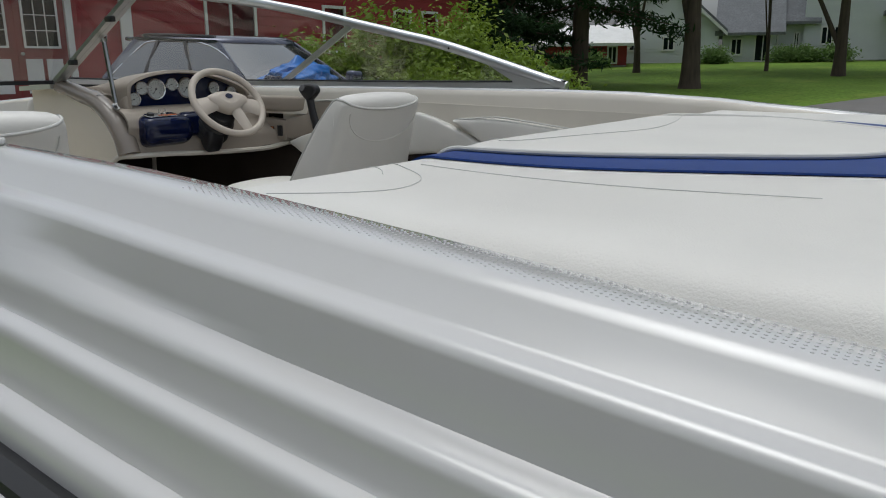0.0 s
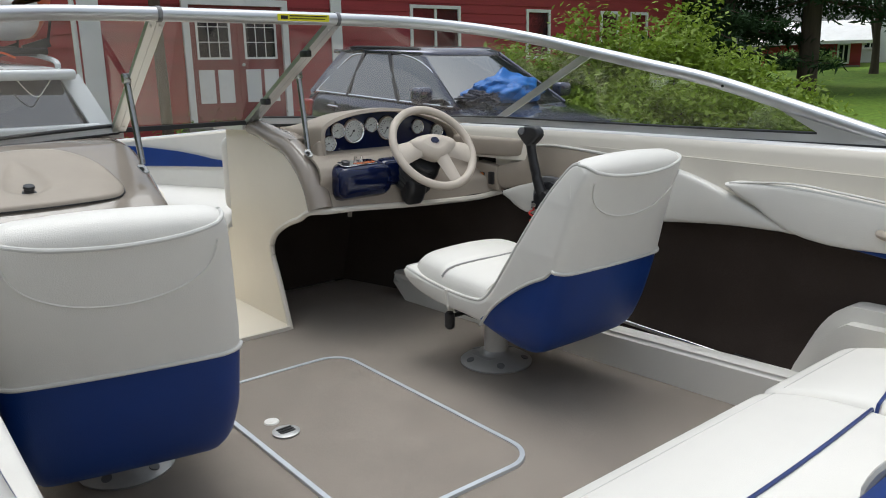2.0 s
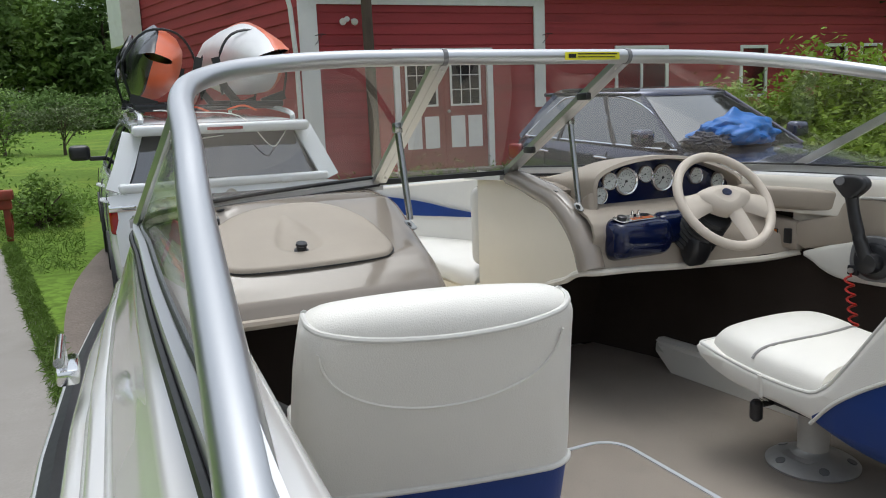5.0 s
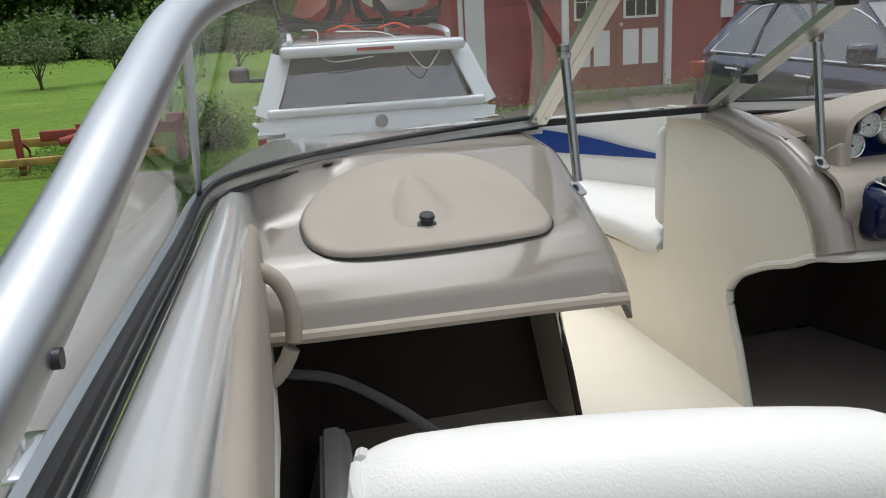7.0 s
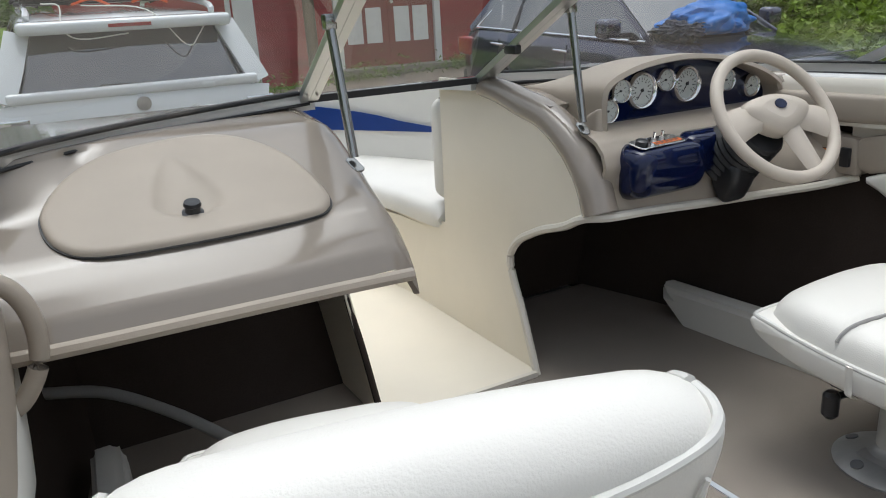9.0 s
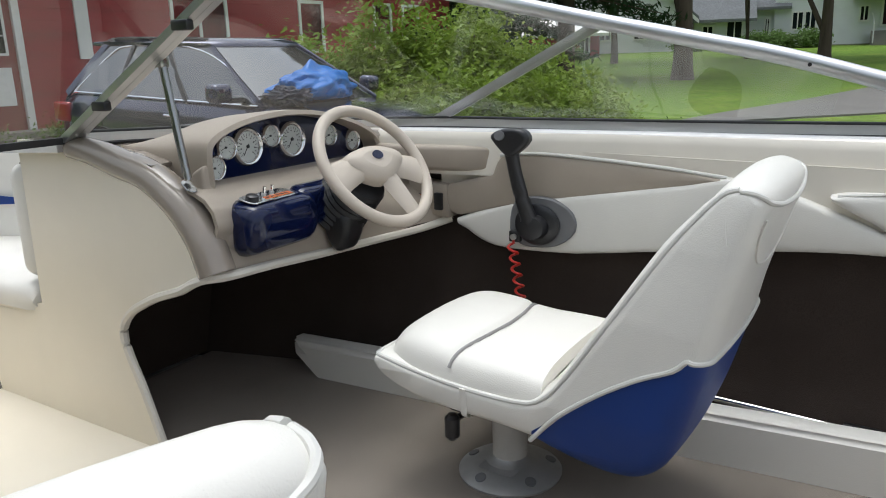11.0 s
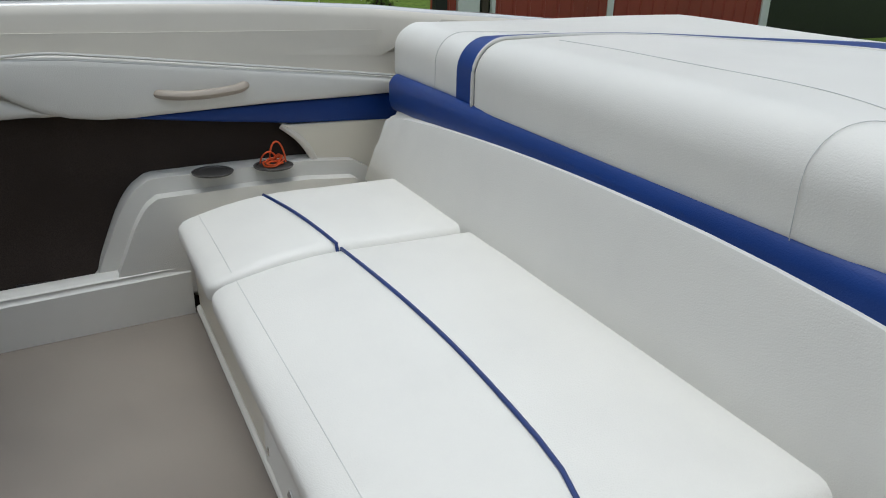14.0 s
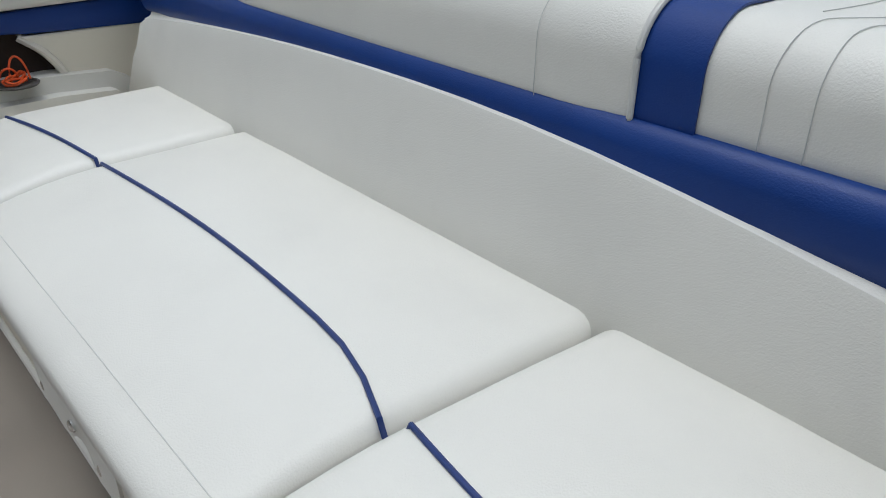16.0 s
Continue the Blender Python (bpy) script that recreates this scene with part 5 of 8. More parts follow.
coil = [(0.962 + 0.010 * math.cos(a), -0.433 - 0.004 * a / 6 + 0.010 * math.sin(a), 1.335 - 0.0045 * a) for a in [i * 0.5 for i in range(96)]]
part("lanyard", tube([(0.970, -0.433, 1.345), *coil], 0.0035, 5), REDP, thr, "coiled red safety lanyard")

thr.matrix_basis = Matrix.Translation((-0.02, -0.037, 1.406)) @ Matrix.Translation((0, -0.494, 0)) @ Matrix.Diagonal((1, 1.22, 1.05, 1)) @ Matrix.Translation((0, 0.494, -1.39))

# ---- helm console ----
helm = thing("helm_console", "cream and taupe moulded helm console", "console")
AFT = [(0.897, 0.139), (1.056, 0.202), (1.14, 0.242), (1.188, 0.258), (1.225, 0.250), (1.263, 0.214), (1.290, 0.165), (1.317, 0.105), (1.345, 0.02), (1.376, -0.045), (1.427, -0.045), (1.487, -0.012), (1.549, 0.055), (1.582, 0.115), (1.61, 0.215), (1.665, 0.345)]
bm = bmesh.new()
rows = []
for z, y in AFT:
    x = 0.24 + 0.012 * (z - 0.9)
    fwd = 1.0 if z < 1.2 else 0.605
    rows.append([(x, lerp(y, fwd, k / 8), z) for k in range(9)])
loft(rows, False, False, bm)
part("side_wall", thick(bm, -0.012), CREAM, helm, smooth=60)
edge = [(0.242 + 0.012 * (z - 0.9), y - 0.004, z) for z, y in AFT[:10]]
LIP = [*edge, (0.30, -0.085, 1.378), (0.42, -0.100, 1.377), (0.60, -0.108, 1.366), (0.80, -0.12, 1.358), (0.94, -0.16, 1.362), (1.01, -0.225, 1.385)]
part("edge_trim", tube(smooth_path(LIP, 4), 0.011, 8), LINER, helm, "rounded pale edge trim")
band = smooth_path([(0.255, 0.365, 1.655), (0.272, 0.300, 1.640), (0.282, 0.22, 1.615), (0.287, 0.12, 1.588), (0.286, 0.03, 1.535), (0.284, -0.035, 1.465), (0.284, -0.068, 1.385)], 6)
part("roll", tube(band, [lerp(0.036, 0.046, min(1, i / 14)) for i in range(len(band))], 14, flat=0.8), TAN, helm, "glossy taupe rolled edge", smooth=70)


def dash_top(u, v):
    """From the windscreen's foot aft to the instrument hood."""
    x = lerp(0.27, 1.03, u)
    front = along([(0.25, 0.36), (0.5, 0.33), (0.75, 0.24), (0.95, 0.07), (1.03, -0.05)], x)
    aft = along([(0.27, 0.10), (0.34, 0.11), (0.375, 0.12), (0.93, 0.06), (0.97, -0.04), (1.03, -0.12)], x)
    y = lerp(front, aft, v)
    return (x, y, 1.652 - 0.02 * v - 0.03 * max(0, v - 0.6))


part("dash_top", thick(sheet(dash_top, 20, 8), 0.01), TAN, helm, smooth=60)
# instrument hood with its opening
HOOD = [(0.336, 1.560), (0.335, 1.640), (0.353, 1.674), (0.410, 1.698), (0.485, 1.713), (0.585, 1.720), (0.685, 1.714), (0.785, 1.696), (0.865, 1.672), (0.935, 1.640), (0.970, 1.605), (0.970, 1.560)]
INNER = [(0.352, 1.566), (0.351, 1.636), (0.367, 1.664), (0.418, 1.686), (0.490, 1.700), (0.585, 1.706), (0.685, 1.700), (0.780, 1.683), (0.857, 1.660), (0.920, 1.630), (0.947, 1.602), (0.950, 1.566)]
HOOD = [(p.x, p.y) for p in smooth_path([(x, z, 0) for x, z in HOOD], 4)]
INNER = [(p.x, p.y) for p in smooth_path([(x, z, 0) for x, z in INNER], 4)]
rings = [[(x, 0.30, min(z, 1.65)) for x, z in HOOD], [(x, 0.16, z - 0.012 if z > 1.6 else z) for x, z in HOOD], [(x, 0.03, z) for x, z in HOOD], [(x, -0.012, z) for x, z in HOOD], [(x, -0.018, z - 0.004 if z > 1.6 else z) for x, z in [((a[0] + b[0]) / 2, (a[1] + b[1]) / 2) for a, b in zip(HOOD, INNER)]], [(x, -0.012, z) for x, z in INNER], [(x, 0.05, z) for x, z in INNER]]
part("instrument_hood", loft(rings, True, False), TANMAT, helm, smooth=50)
panel = part("instrument_panel", prism(INNER, "y", 0.038, 0.06), NAVY, helm, "glossy dark blue instrument panel")
part("hood_cheek", prism([(0.03, 1.60), (-0.012, 1.62), (-0.012, 1.565), (-0.070, 1.515), (-0.080, 1.46), (-0.070, 1.43), (0.05, 1.50)], "x", 0.318, 0.354, 0.010, 3), TANMAT, helm)
# gauges
DIAL = material("pale dial face", (0.62, 0.64, 0.60), rough=0.3, var=0.03)
DIALP = material("dial print", (0.03, 0.03, 0.03), rough=0.5)
for gx, gz, r in ((0.389, 1.601, 0.0265), (0.428, 1.645, 0.0265), (0.497, 1.640, 0.041), (0.575, 1.658, 0.026), (0.650, 1.642, 0.041), (0.793, 1.638, 0.0265), (0.890, 1.614, 0.0265)):
    g = part("gauge", lathe([(r * 1.16, 0.0), (r * 1.16, 0.007), (r * 1.11, 0.014), (r * 1.03, 0.018), (r * 0.94, 0.016), (r * 0.87, 0.011), (r * 0.84, 0.007), (0.0, 0.007)], (gx, 0.040, gz), 28, (0, -1, 0)), CHROME, panel, "chrome bezel gauge")
    part("dial", disc((gx, 0.0325, gz), r * 0.84, 0.0015, 28, (0, -1, 0)), DIAL, g)
    ticks = bmesh.new()
    nt_ = 17 if r > 0.03 else 9
    for k in range(nt_):
        a = radians(225 - 270 * k / (nt_ - 1))
        d = Vector((math.cos(a), 0, math.sin(a)))
        p, q = Vector((gx, 0.0306, gz)) + d * r * 0.62, Vector((gx, 0.0306, gz)) + d * r * 0.77
        tube([p, q], r * 0.02, 4, ticks)
        if k % 2 == 0:
            tube([p - d * r * 0.12, p - d * r * 0.05], r * 0.04, 4, ticks)
    part("scale", ticks, DIALP, g)
    a = radians(235 if r > 0.03 else 200)
    part("needle", tube([Vector((gx, 0.0298, gz)) - Vector((math.cos(a), 0, math.sin(a))) * r * 0.15, Vector((gx, 0.0298, gz)) + Vector((math.cos(a), 0, math.sin(a))) * r * 0.62], r * 0.03, 4), DIALP, g)
    part("hub", disc((gx, 0.0312, gz), r * 0.10, 0.004, 12, (0, -1, 0)), DIALP, g)
# lower dash: sloping shelf and apron down to the trim
def lower(u, v):
    x = lerp(0.285, 1.02, u)
    lip_y = along([(0.285, -0.075), (0.42, -0.095), (0.80, -0.115), (0.94, -0.155), (1.02, -0.225)], x)
    lip_z = along([(0.285, 1.378), (0.42, 1.377), (0.80, 1.360), (1.02, 1.385)], x)
    prof = [(0.045, 1.572), (-0.012, 1.566), (-0.05, 1.550), (-0.075, 1.525), (-0.085, 1.49), (lip_y + 0.012, 1.44), (lip_y, lip_z)]
    t = v * (len(prof) - 1)
    i = min(int(t), len(prof) - 2)
    a, b = prof[i], prof[i + 1]
    return (x, lerp(a[0], b[0], t - i), lerp(a[1], b[1], t - i))


part("lower_dash", thick(sheet(lower, 24, 18), 0.01), TANMAT, helm, smooth=60)
sb = part("switch_box", rounded_extrude(dense([(-0.055, 1.528), (-0.10, 1.536), (-0.140, 1.520), (-0.148, 1.475), (-0.136, 1.430), (-0.10, 1.412), (-0.06, 1.415)], 3), 0.112, 0.04, 5), NAVY, helm, "glossy dark blue switch box", smooth=70)
sb.location = (0.440, 0, 0)
part("column_shroud", rounded_extrude(dense([(-0.05, 1.535), (-0.09, 1.54), (-0.115, 1.52), (-0.118, 1.46), (-0.09, 1.44), (-0.05, 1.45)], 3), 0.14, 0.04, 5), NAVY, helm, "dark blue column surround", smooth=70).location = (0.655, 0, 0)
plate = part("switch_plate", prism(round_rect(-0.075, 0.075, -0.026, 0.026, 0.012, 4), "z", 0.0, 0.004, 0.001, 1), CHROME, helm, "chrome switch plate")
plate.matrix_basis = Matrix.Translation((0.425, -0.098, 1.537)) @ Euler((radians(12), 0, radians(4))).to_matrix().to_4x4()
part("ignition", lathe([(0.015, 0), (0.015, 0.008), (0.010, 0.011), (0.0, 0.011)], (-0.052, 0.0, 0.004), 18), BLACKP, plate)
for k in (-0.005, 0.022):
    part("toggle", tube([(k, 0.008, 0.004), (k + 0.002, 0.010, 0.022)], [0.003, 0.0045], 8), CHROME, plate)
    part("toggle_nut", disc((k, 0.008, 0.004), 0.006, 0.004, 8), STEEL, plate)
part("decal", box(-0.022, 0.066, -0.018, -0.004, 0.004, 0.0046), material("orange decal", (0.65, 0.16, 0.04), rough=0.45), plate)
for k in range(5):
    part("decal_print", box(-0.018 + k * 0.016, -0.008 + k * 0.016, -0.014, -0.008, 0.0046, 0.005), BLACKP, plate)
# steering wheel
WC, WN = Vector((0.676, -0.219, 1.583)), Vector((-0.062, -0.80, 0.598)).normalized()
wu = Vector((1, 0, 0)) - WN * WN.x
wu.normalize()
wv = WN.cross(wu)
if wv.z < 0:
    wv = -wv
WHEELM = material("beige urethane wheel", (0.56, 0.49, 0.41), rough=0.45, var=0.03, bump=0.1, bump_scale=400)
wheel = part("steering_wheel", tube([WC + (wu * math.cos(a) + wv * math.sin(a)) * 0.161 for a in [2 * math.pi * k / 48 for k in range(49)]], 0.0148, 12, caps=False, up=WN), WHEELM, helm, "beige three-spoke steering wheel", smooth=80)
hubp = [Vector((0.080 * math.cos(a) * (1 + 0.22 * math.cos(2 * a)), 0.050 * math.sin(a) * (1 - 0.25 * math.sin(a)), 0)) for a in [2 * math.pi * k / 28 for k in range(28)]]
rot = radians(-6)
def wheel_at(px, py, out):
    cx, cy = px * math.cos(rot) - py * math.sin(rot), px * math.sin(rot) + py * math.cos(rot)
    return WC + wu * cx + wv * cy + WN * out
part("hub_pad", loft([[wheel_at(p.x, p.y + 0.012, -0.022) for p in hubp], [wheel_at(p.x * 1.02, p.y * 1.02 + 0.012, 0.0) for p in hubp], [wheel_at(p.x * 0.93, p.y * 0.9 + 0.012, 0.016) for p in hubp], [wheel_at(p.x * 0.5, p.y * 0.5 + 0.012, 0.022) for p in hubp]]), WHEELM, wheel, smooth=70)
part("emblem", loft([[wheel_at(0.017 * math.cos(a), 0.012 * math.sin(a) + 0.016, h_) for a in [2 * math.pi * k / 18 for k in range(18)]] for h_ in (0.018, 0.025)]), NAVY, wheel, "dark oval emblem")
for (x0, y0), (x1, y1), w0, w1 in (((-0.05, 0.004), (-0.158, -0.030), 0.036, 0.046), ((0.05, 0.004), (0.158, -0.030), 0.036, 0.046), ((0.020, -0.02), (0.055, -0.150), 0.030, 0.024)):
    d = Vector((x1 - x0, y1 - y0)).normalized()
    nrm_ = Vector((-d.y, d.x))
    rings = []
    for k in range(6):
        t = k / 5
        c, w = Vector((x0, y0)).lerp(Vector((x1, y1)), t), lerp(w0, w1, t * t)
        rings.append([wheel_at(*(c + nrm_ * w * a), o * lerp(1, 0.5, t) - 0.006 * 0) for a, o in ((-1, -0.008), (-0.6, 0.012), (0.6, 0.012), (1, -0.008), (0.6, -0.016), (-0.6, -0.016))])
    part("spoke", loft(rings), WHEELM, wheel, smooth=60)
bell = []
for k in range(19):
    t = k / 18
    bell.append((lerp(0.082, 0.056, t) + (0.005 if k % 2 else 0), t * 0.14))
part("column_boot", lathe(bell, WC - WN * 0.165 + Vector((-0.018, 0, -0.022)), 24, WN), BLACK, helm, "ribbed black rubber column boot", smooth=0)
part("column_bracket", rounded_extrude(dense([(-0.10, 1.47), (-0.165, 1.47), (-0.175, 1.43), (-0.15, 1.375), (-0.125, 1.372), (-0.10, 1.41)], 3), 0.040, 0.02, 4), BLACKP, helm, smooth=60).location = (0.642, 0, 0)
# dash to starboard of the wheel
part("side_ledge", prism(dense([(0.965, 0.02), (1.04, -0.02), (1.05, -0.38), (1.015, -0.395), (0.985, -0.36), (0.955, -0.2), (0.935, -0.06)], 2), "z", 1.528, 1.600, 0.014, 3), TANMAT, helm, "taupe ledge beside the wheel", smooth=60)
part("side_cover", prism([(-0.10, 1.40), (-0.24, 1.392), (-0.232, 1.488), (-0.10, 1.50)], "x", 0.975, 1.03, 0.008, 2), TANMAT, helm)
warn = part("warning_plate", box(0.971, 0.9735, -0.165, -0.093, 1.408, 1.458), BLACKP, helm, "printed warning plate")
part("heading_strip", box(0.9702, 0.9708, -0.162, -0.096, 1.444, 1.456), material("orange print", (0.70, 0.20, 0.03), rough=0.5), warn)
for k in range(5):
    part("text_line", box(0.9702, 0.9708, -0.161, -0.098 - 0.006 * (k % 2), 1.413 + 0.006 * k, 1.416 + 0.006 * k), WHITEP, warn)
part("rocker_switch", box(0.962, 0.976, -0.222, -0.196, 1.415, 1.465, 0.004), BLACKP, helm)
part("ledge_vent", box(1.02, 1.045, -0.60, -0.53, 1.588, 1.593), GREYP, helm)

# ---- passenger console ----
pas = thing("passenger_console", "glossy taupe passenger dash with glove box", "console")


def pz_slope(y):
    return 1.535 + 0.41 * (y + 0.02)


def shell_pt(u, v):
    """u: from the walkway to the port side; v: from the windscreen's foot over the slope and down to the lip."""
    x = lerp(-0.225, -0.985, u)
    front = along([(-1.03, -0.02), (-0.95, 0.085), (-0.75, 0.245), (-0.5, 0.33), (-0.225, 0.365)], x)
    bulge = 0.012 * math.sin(math.pi * min(1, u * 1.05))
    prof = [(front, 1.655), (front - 0.03, 1.652), (0.20 if front > 0.22 else front - 0.04, min(1.640, pz_slope(0.20) + 0.012)), (0.05, pz_slope(0.05)), (-0.08, pz_slope(-0.08)), (-0.125, 1.475), (-0.150 - bulge, 1.445), (-0.165 - bulge, 1.405)]
    if front < 0.1:
        prof = [(front, 1.655), (front - 0.015, 1.65), (front - 0.03, 1.625), (lerp(front, -0.08, 0.5), 1.58), (-0.08, 1.525), (-0.125, 1.478), (-0.150 - bulge, 1.445), (-0.165 - bulge, 1.405)]
    t = v * (len(prof) - 1)
    i = min(int(t), len(prof) - 2)
    a, b = prof[i], prof[i + 1]
    y, z = lerp(a[0], b[0], t - i), lerp(a[1], b[1], t - i)
    # the shoulder beside the walkway rolls down
    k = max(0.0, 1 - u / 0.075)
    z -= 0.06 * k * k
    x2 = x - 0.055 * max(0.0, (0.12 - y) / 0.3) * max(0.0, 1 - u * 5) * 0.4
    return (x2, y, z)


part("shell", thick(sheet(shell_pt, 40, 28), 0.012), TAN, pas, smooth=70)
part("lip", tube(smooth_path([(-1.0, -0.155, 1.400), (-0.85, -0.170, 1.400), (-0.6, -0.180, 1.400), (-0.40, -0.180, 1.397), (-0.262, -0.172, 1.390)], 6), 0.013, 8), TANMAT, pas)
lid_out = [(-0.36, -0.03), (-0.375, -0.075), (-0.43, -0.092), (-0.62, -0.098), (-0.78, -0.090), (-0.835, -0.055), (-0.852, 0.0), (-0.845, 0.05), (-0.80, 0.125), (-0.72, 0.185), (-0.60, 0.212), (-0.50, 0.208), (-0.43, 0.165), (-0.38, 0.085)]
lid_s = dense(lid_out, 4)
cxm = -0.61
gap = [[(x, y, pz_slope(y) + 0.001) for x, y in lid_s], [(x, y, pz_slope(y) + 0.004) for x, y in lid_s]]
part("lid_gap", loft(gap), BLACKP, pas)


def scoop_depth(x, y):
    """A pointed hollow in the lid that widens towards the latch."""
    v = (0.140 - y) / 0.185
    if v <= 0 or v >= 1:
        return 0.0
    w = 0.062 * math.sin(min(1.0, v * 1.1) * math.pi / 2) ** 0.8 * (1 if v < 0.8 else math.sqrt(max(0.0, 1 - ((v - 0.8) / 0.2) ** 2)))
    d = abs(x + 0.612) / max(w, 0.001)
    return 0.0 if d >= 1 else 0.0125 * (1 - d**3) * min(1.0, v * 2.2)


lid_rings = []
for k, o in [(0.985, 0.002), (0.985, 0.011), (0.96, 0.015)] + [(0.96 * (1 - q / 34), 0.015 + 0.007 * (1 - (1 - q / 34) ** 2)) for q in range(1, 34)]:
    lid_rings.append([(cxm + (x - cxm) * k, 0.05 + (y - 0.05) * k, pz_slope(0.05 + (y - 0.05) * k) + o - scoop_depth(cxm + (x - cxm) * k, 0.05 + (y - 0.05) * k)) for x, y in dense(lid_out, 10)])
lid = part("glove_lid", loft(lid_rings), TANMAT, pas, "matt taupe glove box lid", smooth=70)
part("latch", lathe([(0.019, 0.0), (0.019, 0.008), (0.014, 0.010), (0.013, 0.020), (0.016, 0.022), (0.014, 0.028), (0.0, 0.028)], (-0.612, -0.029, pz_slope(-0.029) + 0.006), 20, (0, -0.3, 1)), BLACKP, lid, "black push latch")
# walkway wall of the passenger side and under-dash side
part("walk_wall", prism([(0.17, FLOOR), (0.335, 1.20), (0.30, 1.38), (0.04, 1.42), (0.10, 1.48), (0.34, 1.55), (0.62, 1.56), (1.0, 1.19), (1.0, FLOOR)], "x", -0.215, -0.200), CREAM, pas)
part("walk_trim", tube(smooth_path([(-0.207, 0.168, FLOOR), (-0.207, 0.25, 1.05), (-0.207, 0.335, 1.20), (-0.207, 0.30, 1.39)], 5), 0.009, 8), DARKCARPET, pas)

# walkway floor and bow cockpit
solo("walkway_floor", box(-0.205, 0.245, 0.135, 2.0, FLOOR - 0.01, FLOOR + 0.012, 0.004, 1), CREAM, "cream moulded walkway step between the consoles", "walkway", kind="structure")
solo("walkway_edge", box(-0.205, 0.235, 0.122, 0.136, FLOOR, FLOOR + 0.014), LINER, "pale threshold strip at the walkway edge", "trim", kind="structure")
for s in (-1, 1):
    bm = bmesh.new()
    ys = [0.665, 0.9, 1.2, 1.5, 1.8, 2.0]
    inner_w = lambda y: along([(0.665, 0.245), (1.0, 0.235), (1.5, 0.14), (2.0, 0.02)], y)
    loft([[(s * inner_w(y), y, FLOOR), (s * (outer_x(y) - 0.12), y, FLOOR), (s * (outer_x(y) - 0.12), y, 1.185), (s * inner_w(y), y, 1.185)] for y in ys], True, True, bm)
    bow_seat = thing("bow_lounge", "cream moulded bow lounge with white vinyl backrest", "bow lounge", "bow lounges")
    part("base", bm, CREAM, bow_seat)
    rings = []
    for y in [0.63, 0.66, 0.9, 1.2, 1.5, 1.8, 1.92]:
        a, b = inner_w(y) - 0.012, outer_x(y) - 0.115
        e = 0.02 if y in (0.63, 1.92) else 0
        rings.append([(s * x, y, z) for x, z in ((a + e, 1.20), (a, 1.215 + e / 2), (a, 1.25 - e), (a + 0.02, 1.272 - e), ((a + b) / 2, 1.278 - e), (b - 0.02, 1.272 - e), (b, 1.25 - e), (b, 1.20))])
    solo("bow_cushion", loft(rings), VINYL, "white vinyl bow seat cushion", "cushion", group="bow cushions", smooth=60)
    lining = sheet(lambda u, v: (s * (outer_x(lerp(0.6, 2.15, u)) - lerp(0.125, 0.105, v)), lerp(0.6, 2.15, u), lerp(1.19, along(SHEER, lerp(0.6, 2.15, u)) - 0.02, v)), 16, 3)
    solo("bow_lining", thick(lining, 0.006), VINYL, "white vinyl bow side lining", "lining", kind="structure")
    bandz = lambda y, v: lerp(along([(0.75, 1.385), (1.24, 1.388), (1.9, 1.37), (2.1, 1.365)], y), along([(0.75, 1.389), (1.24, 1.404), (1.4, 1.42), (1.57, 1.452), (1.9, 1.478), (2.1, 1.48)], y), v)
    solo("bow_band", thick(sheet(lambda u, v: (s * (outer_x(lerp(0.75, 2.1, u)) - 0.132), lerp(0.75, 2.1, u), bandz(lerp(0.75, 2.1, u), v)), 14, 2), 0.004), BLUE, "royal blue band along the bow lining", "band", group="bow bands")
    wedge = lambda u, v: (s * (outer_x(lerp(0.70, 0.98, u)) - 0.134), lerp(0.70, 0.98, u), lerp(1.318, along([(0.70, 1.365), (0.80, 1.362), (0.98, 1.322)], lerp(0.70, 0.98, u)), v))
    solo("bow_trim", thick(sheet(wedge, 8, 2), 0.004), BLUE, "short royal blue wedge on the bow lining", "band", group="bow trims")
    bow_grip = thing("grab_handle", "small taupe grab handle on the bow lining", "handle", "bow handles")
    part("bar", tube(smooth_path([(s * (outer_x(y) - 0.135 - o), y, 1.300) for y, o in ((0.72, 0.0), (0.76, 0.022), (0.84, 0.028), (0.92, 0.022), (0.96, 0.0))], 4), 0.010, 8), TANMAT, bow_grip)
    part("backrest", box(min(s * 0.25, s * 0.80), max(s * 0.25, s * 0.80), 0.612, 0.70, 1.285, 1.60, 0.04, 4), VINYL2, bow_seat, "white vinyl backrest pad", smooth=60)
    # deck between the windscreen's foot and the bow cockpit
    foot = [(0.0, 0.38), (0.245, 0.365), (0.5, 0.335), (0.75, 0.245), (0.95, 0.075), (1.02, -0.06)]
    deckf = lambda u, v: (s * lerp(0.22, lerp(1.02, 0.88, v), u), lerp(along(foot, lerp(0.22, lerp(1.02, 0.88, v), u)) + 0.012, 0.66, v), lerp(1.644, 1.632, v))
    solo("foredeck", thick(sheet(deckf, 14, 6), -0.02), GEL, "white gelcoat deck below the windscreen", "deck", group="foredecks")

# ---- port side ----
side_pad("port_side_pad", [(-0.02, 1.565), (-0.12, 1.600), (-0.4, 1.602), (-0.9, 1.592), (-0.98, 1.50), (-0.7, 1.40), (-0.3, 1.35), (0.02, 1.36), (0.06, 1.44)], 0.929, 0.985, TANMAT, "taupe vinyl port side pad", s=-1, n=2, r=0.022)
side_pad("port_upholstery", [(-0.02, 1.37), (-0.3, 1.36), (-0.75, 1.41), (-1.0, 1.50), (-1.9, 1.48), (-1.9, 1.36), (-1.2, 1.34), (-0.6, 1.33), (-0.2, 1.20), (-0.06, 1.26)], 0.932, 0.985, VINYL, "white vinyl port side panel", s=-1, n=2, r=0.012)
pg = thing("grab_handle", "taupe moulded grab handle on the port side", "handle")
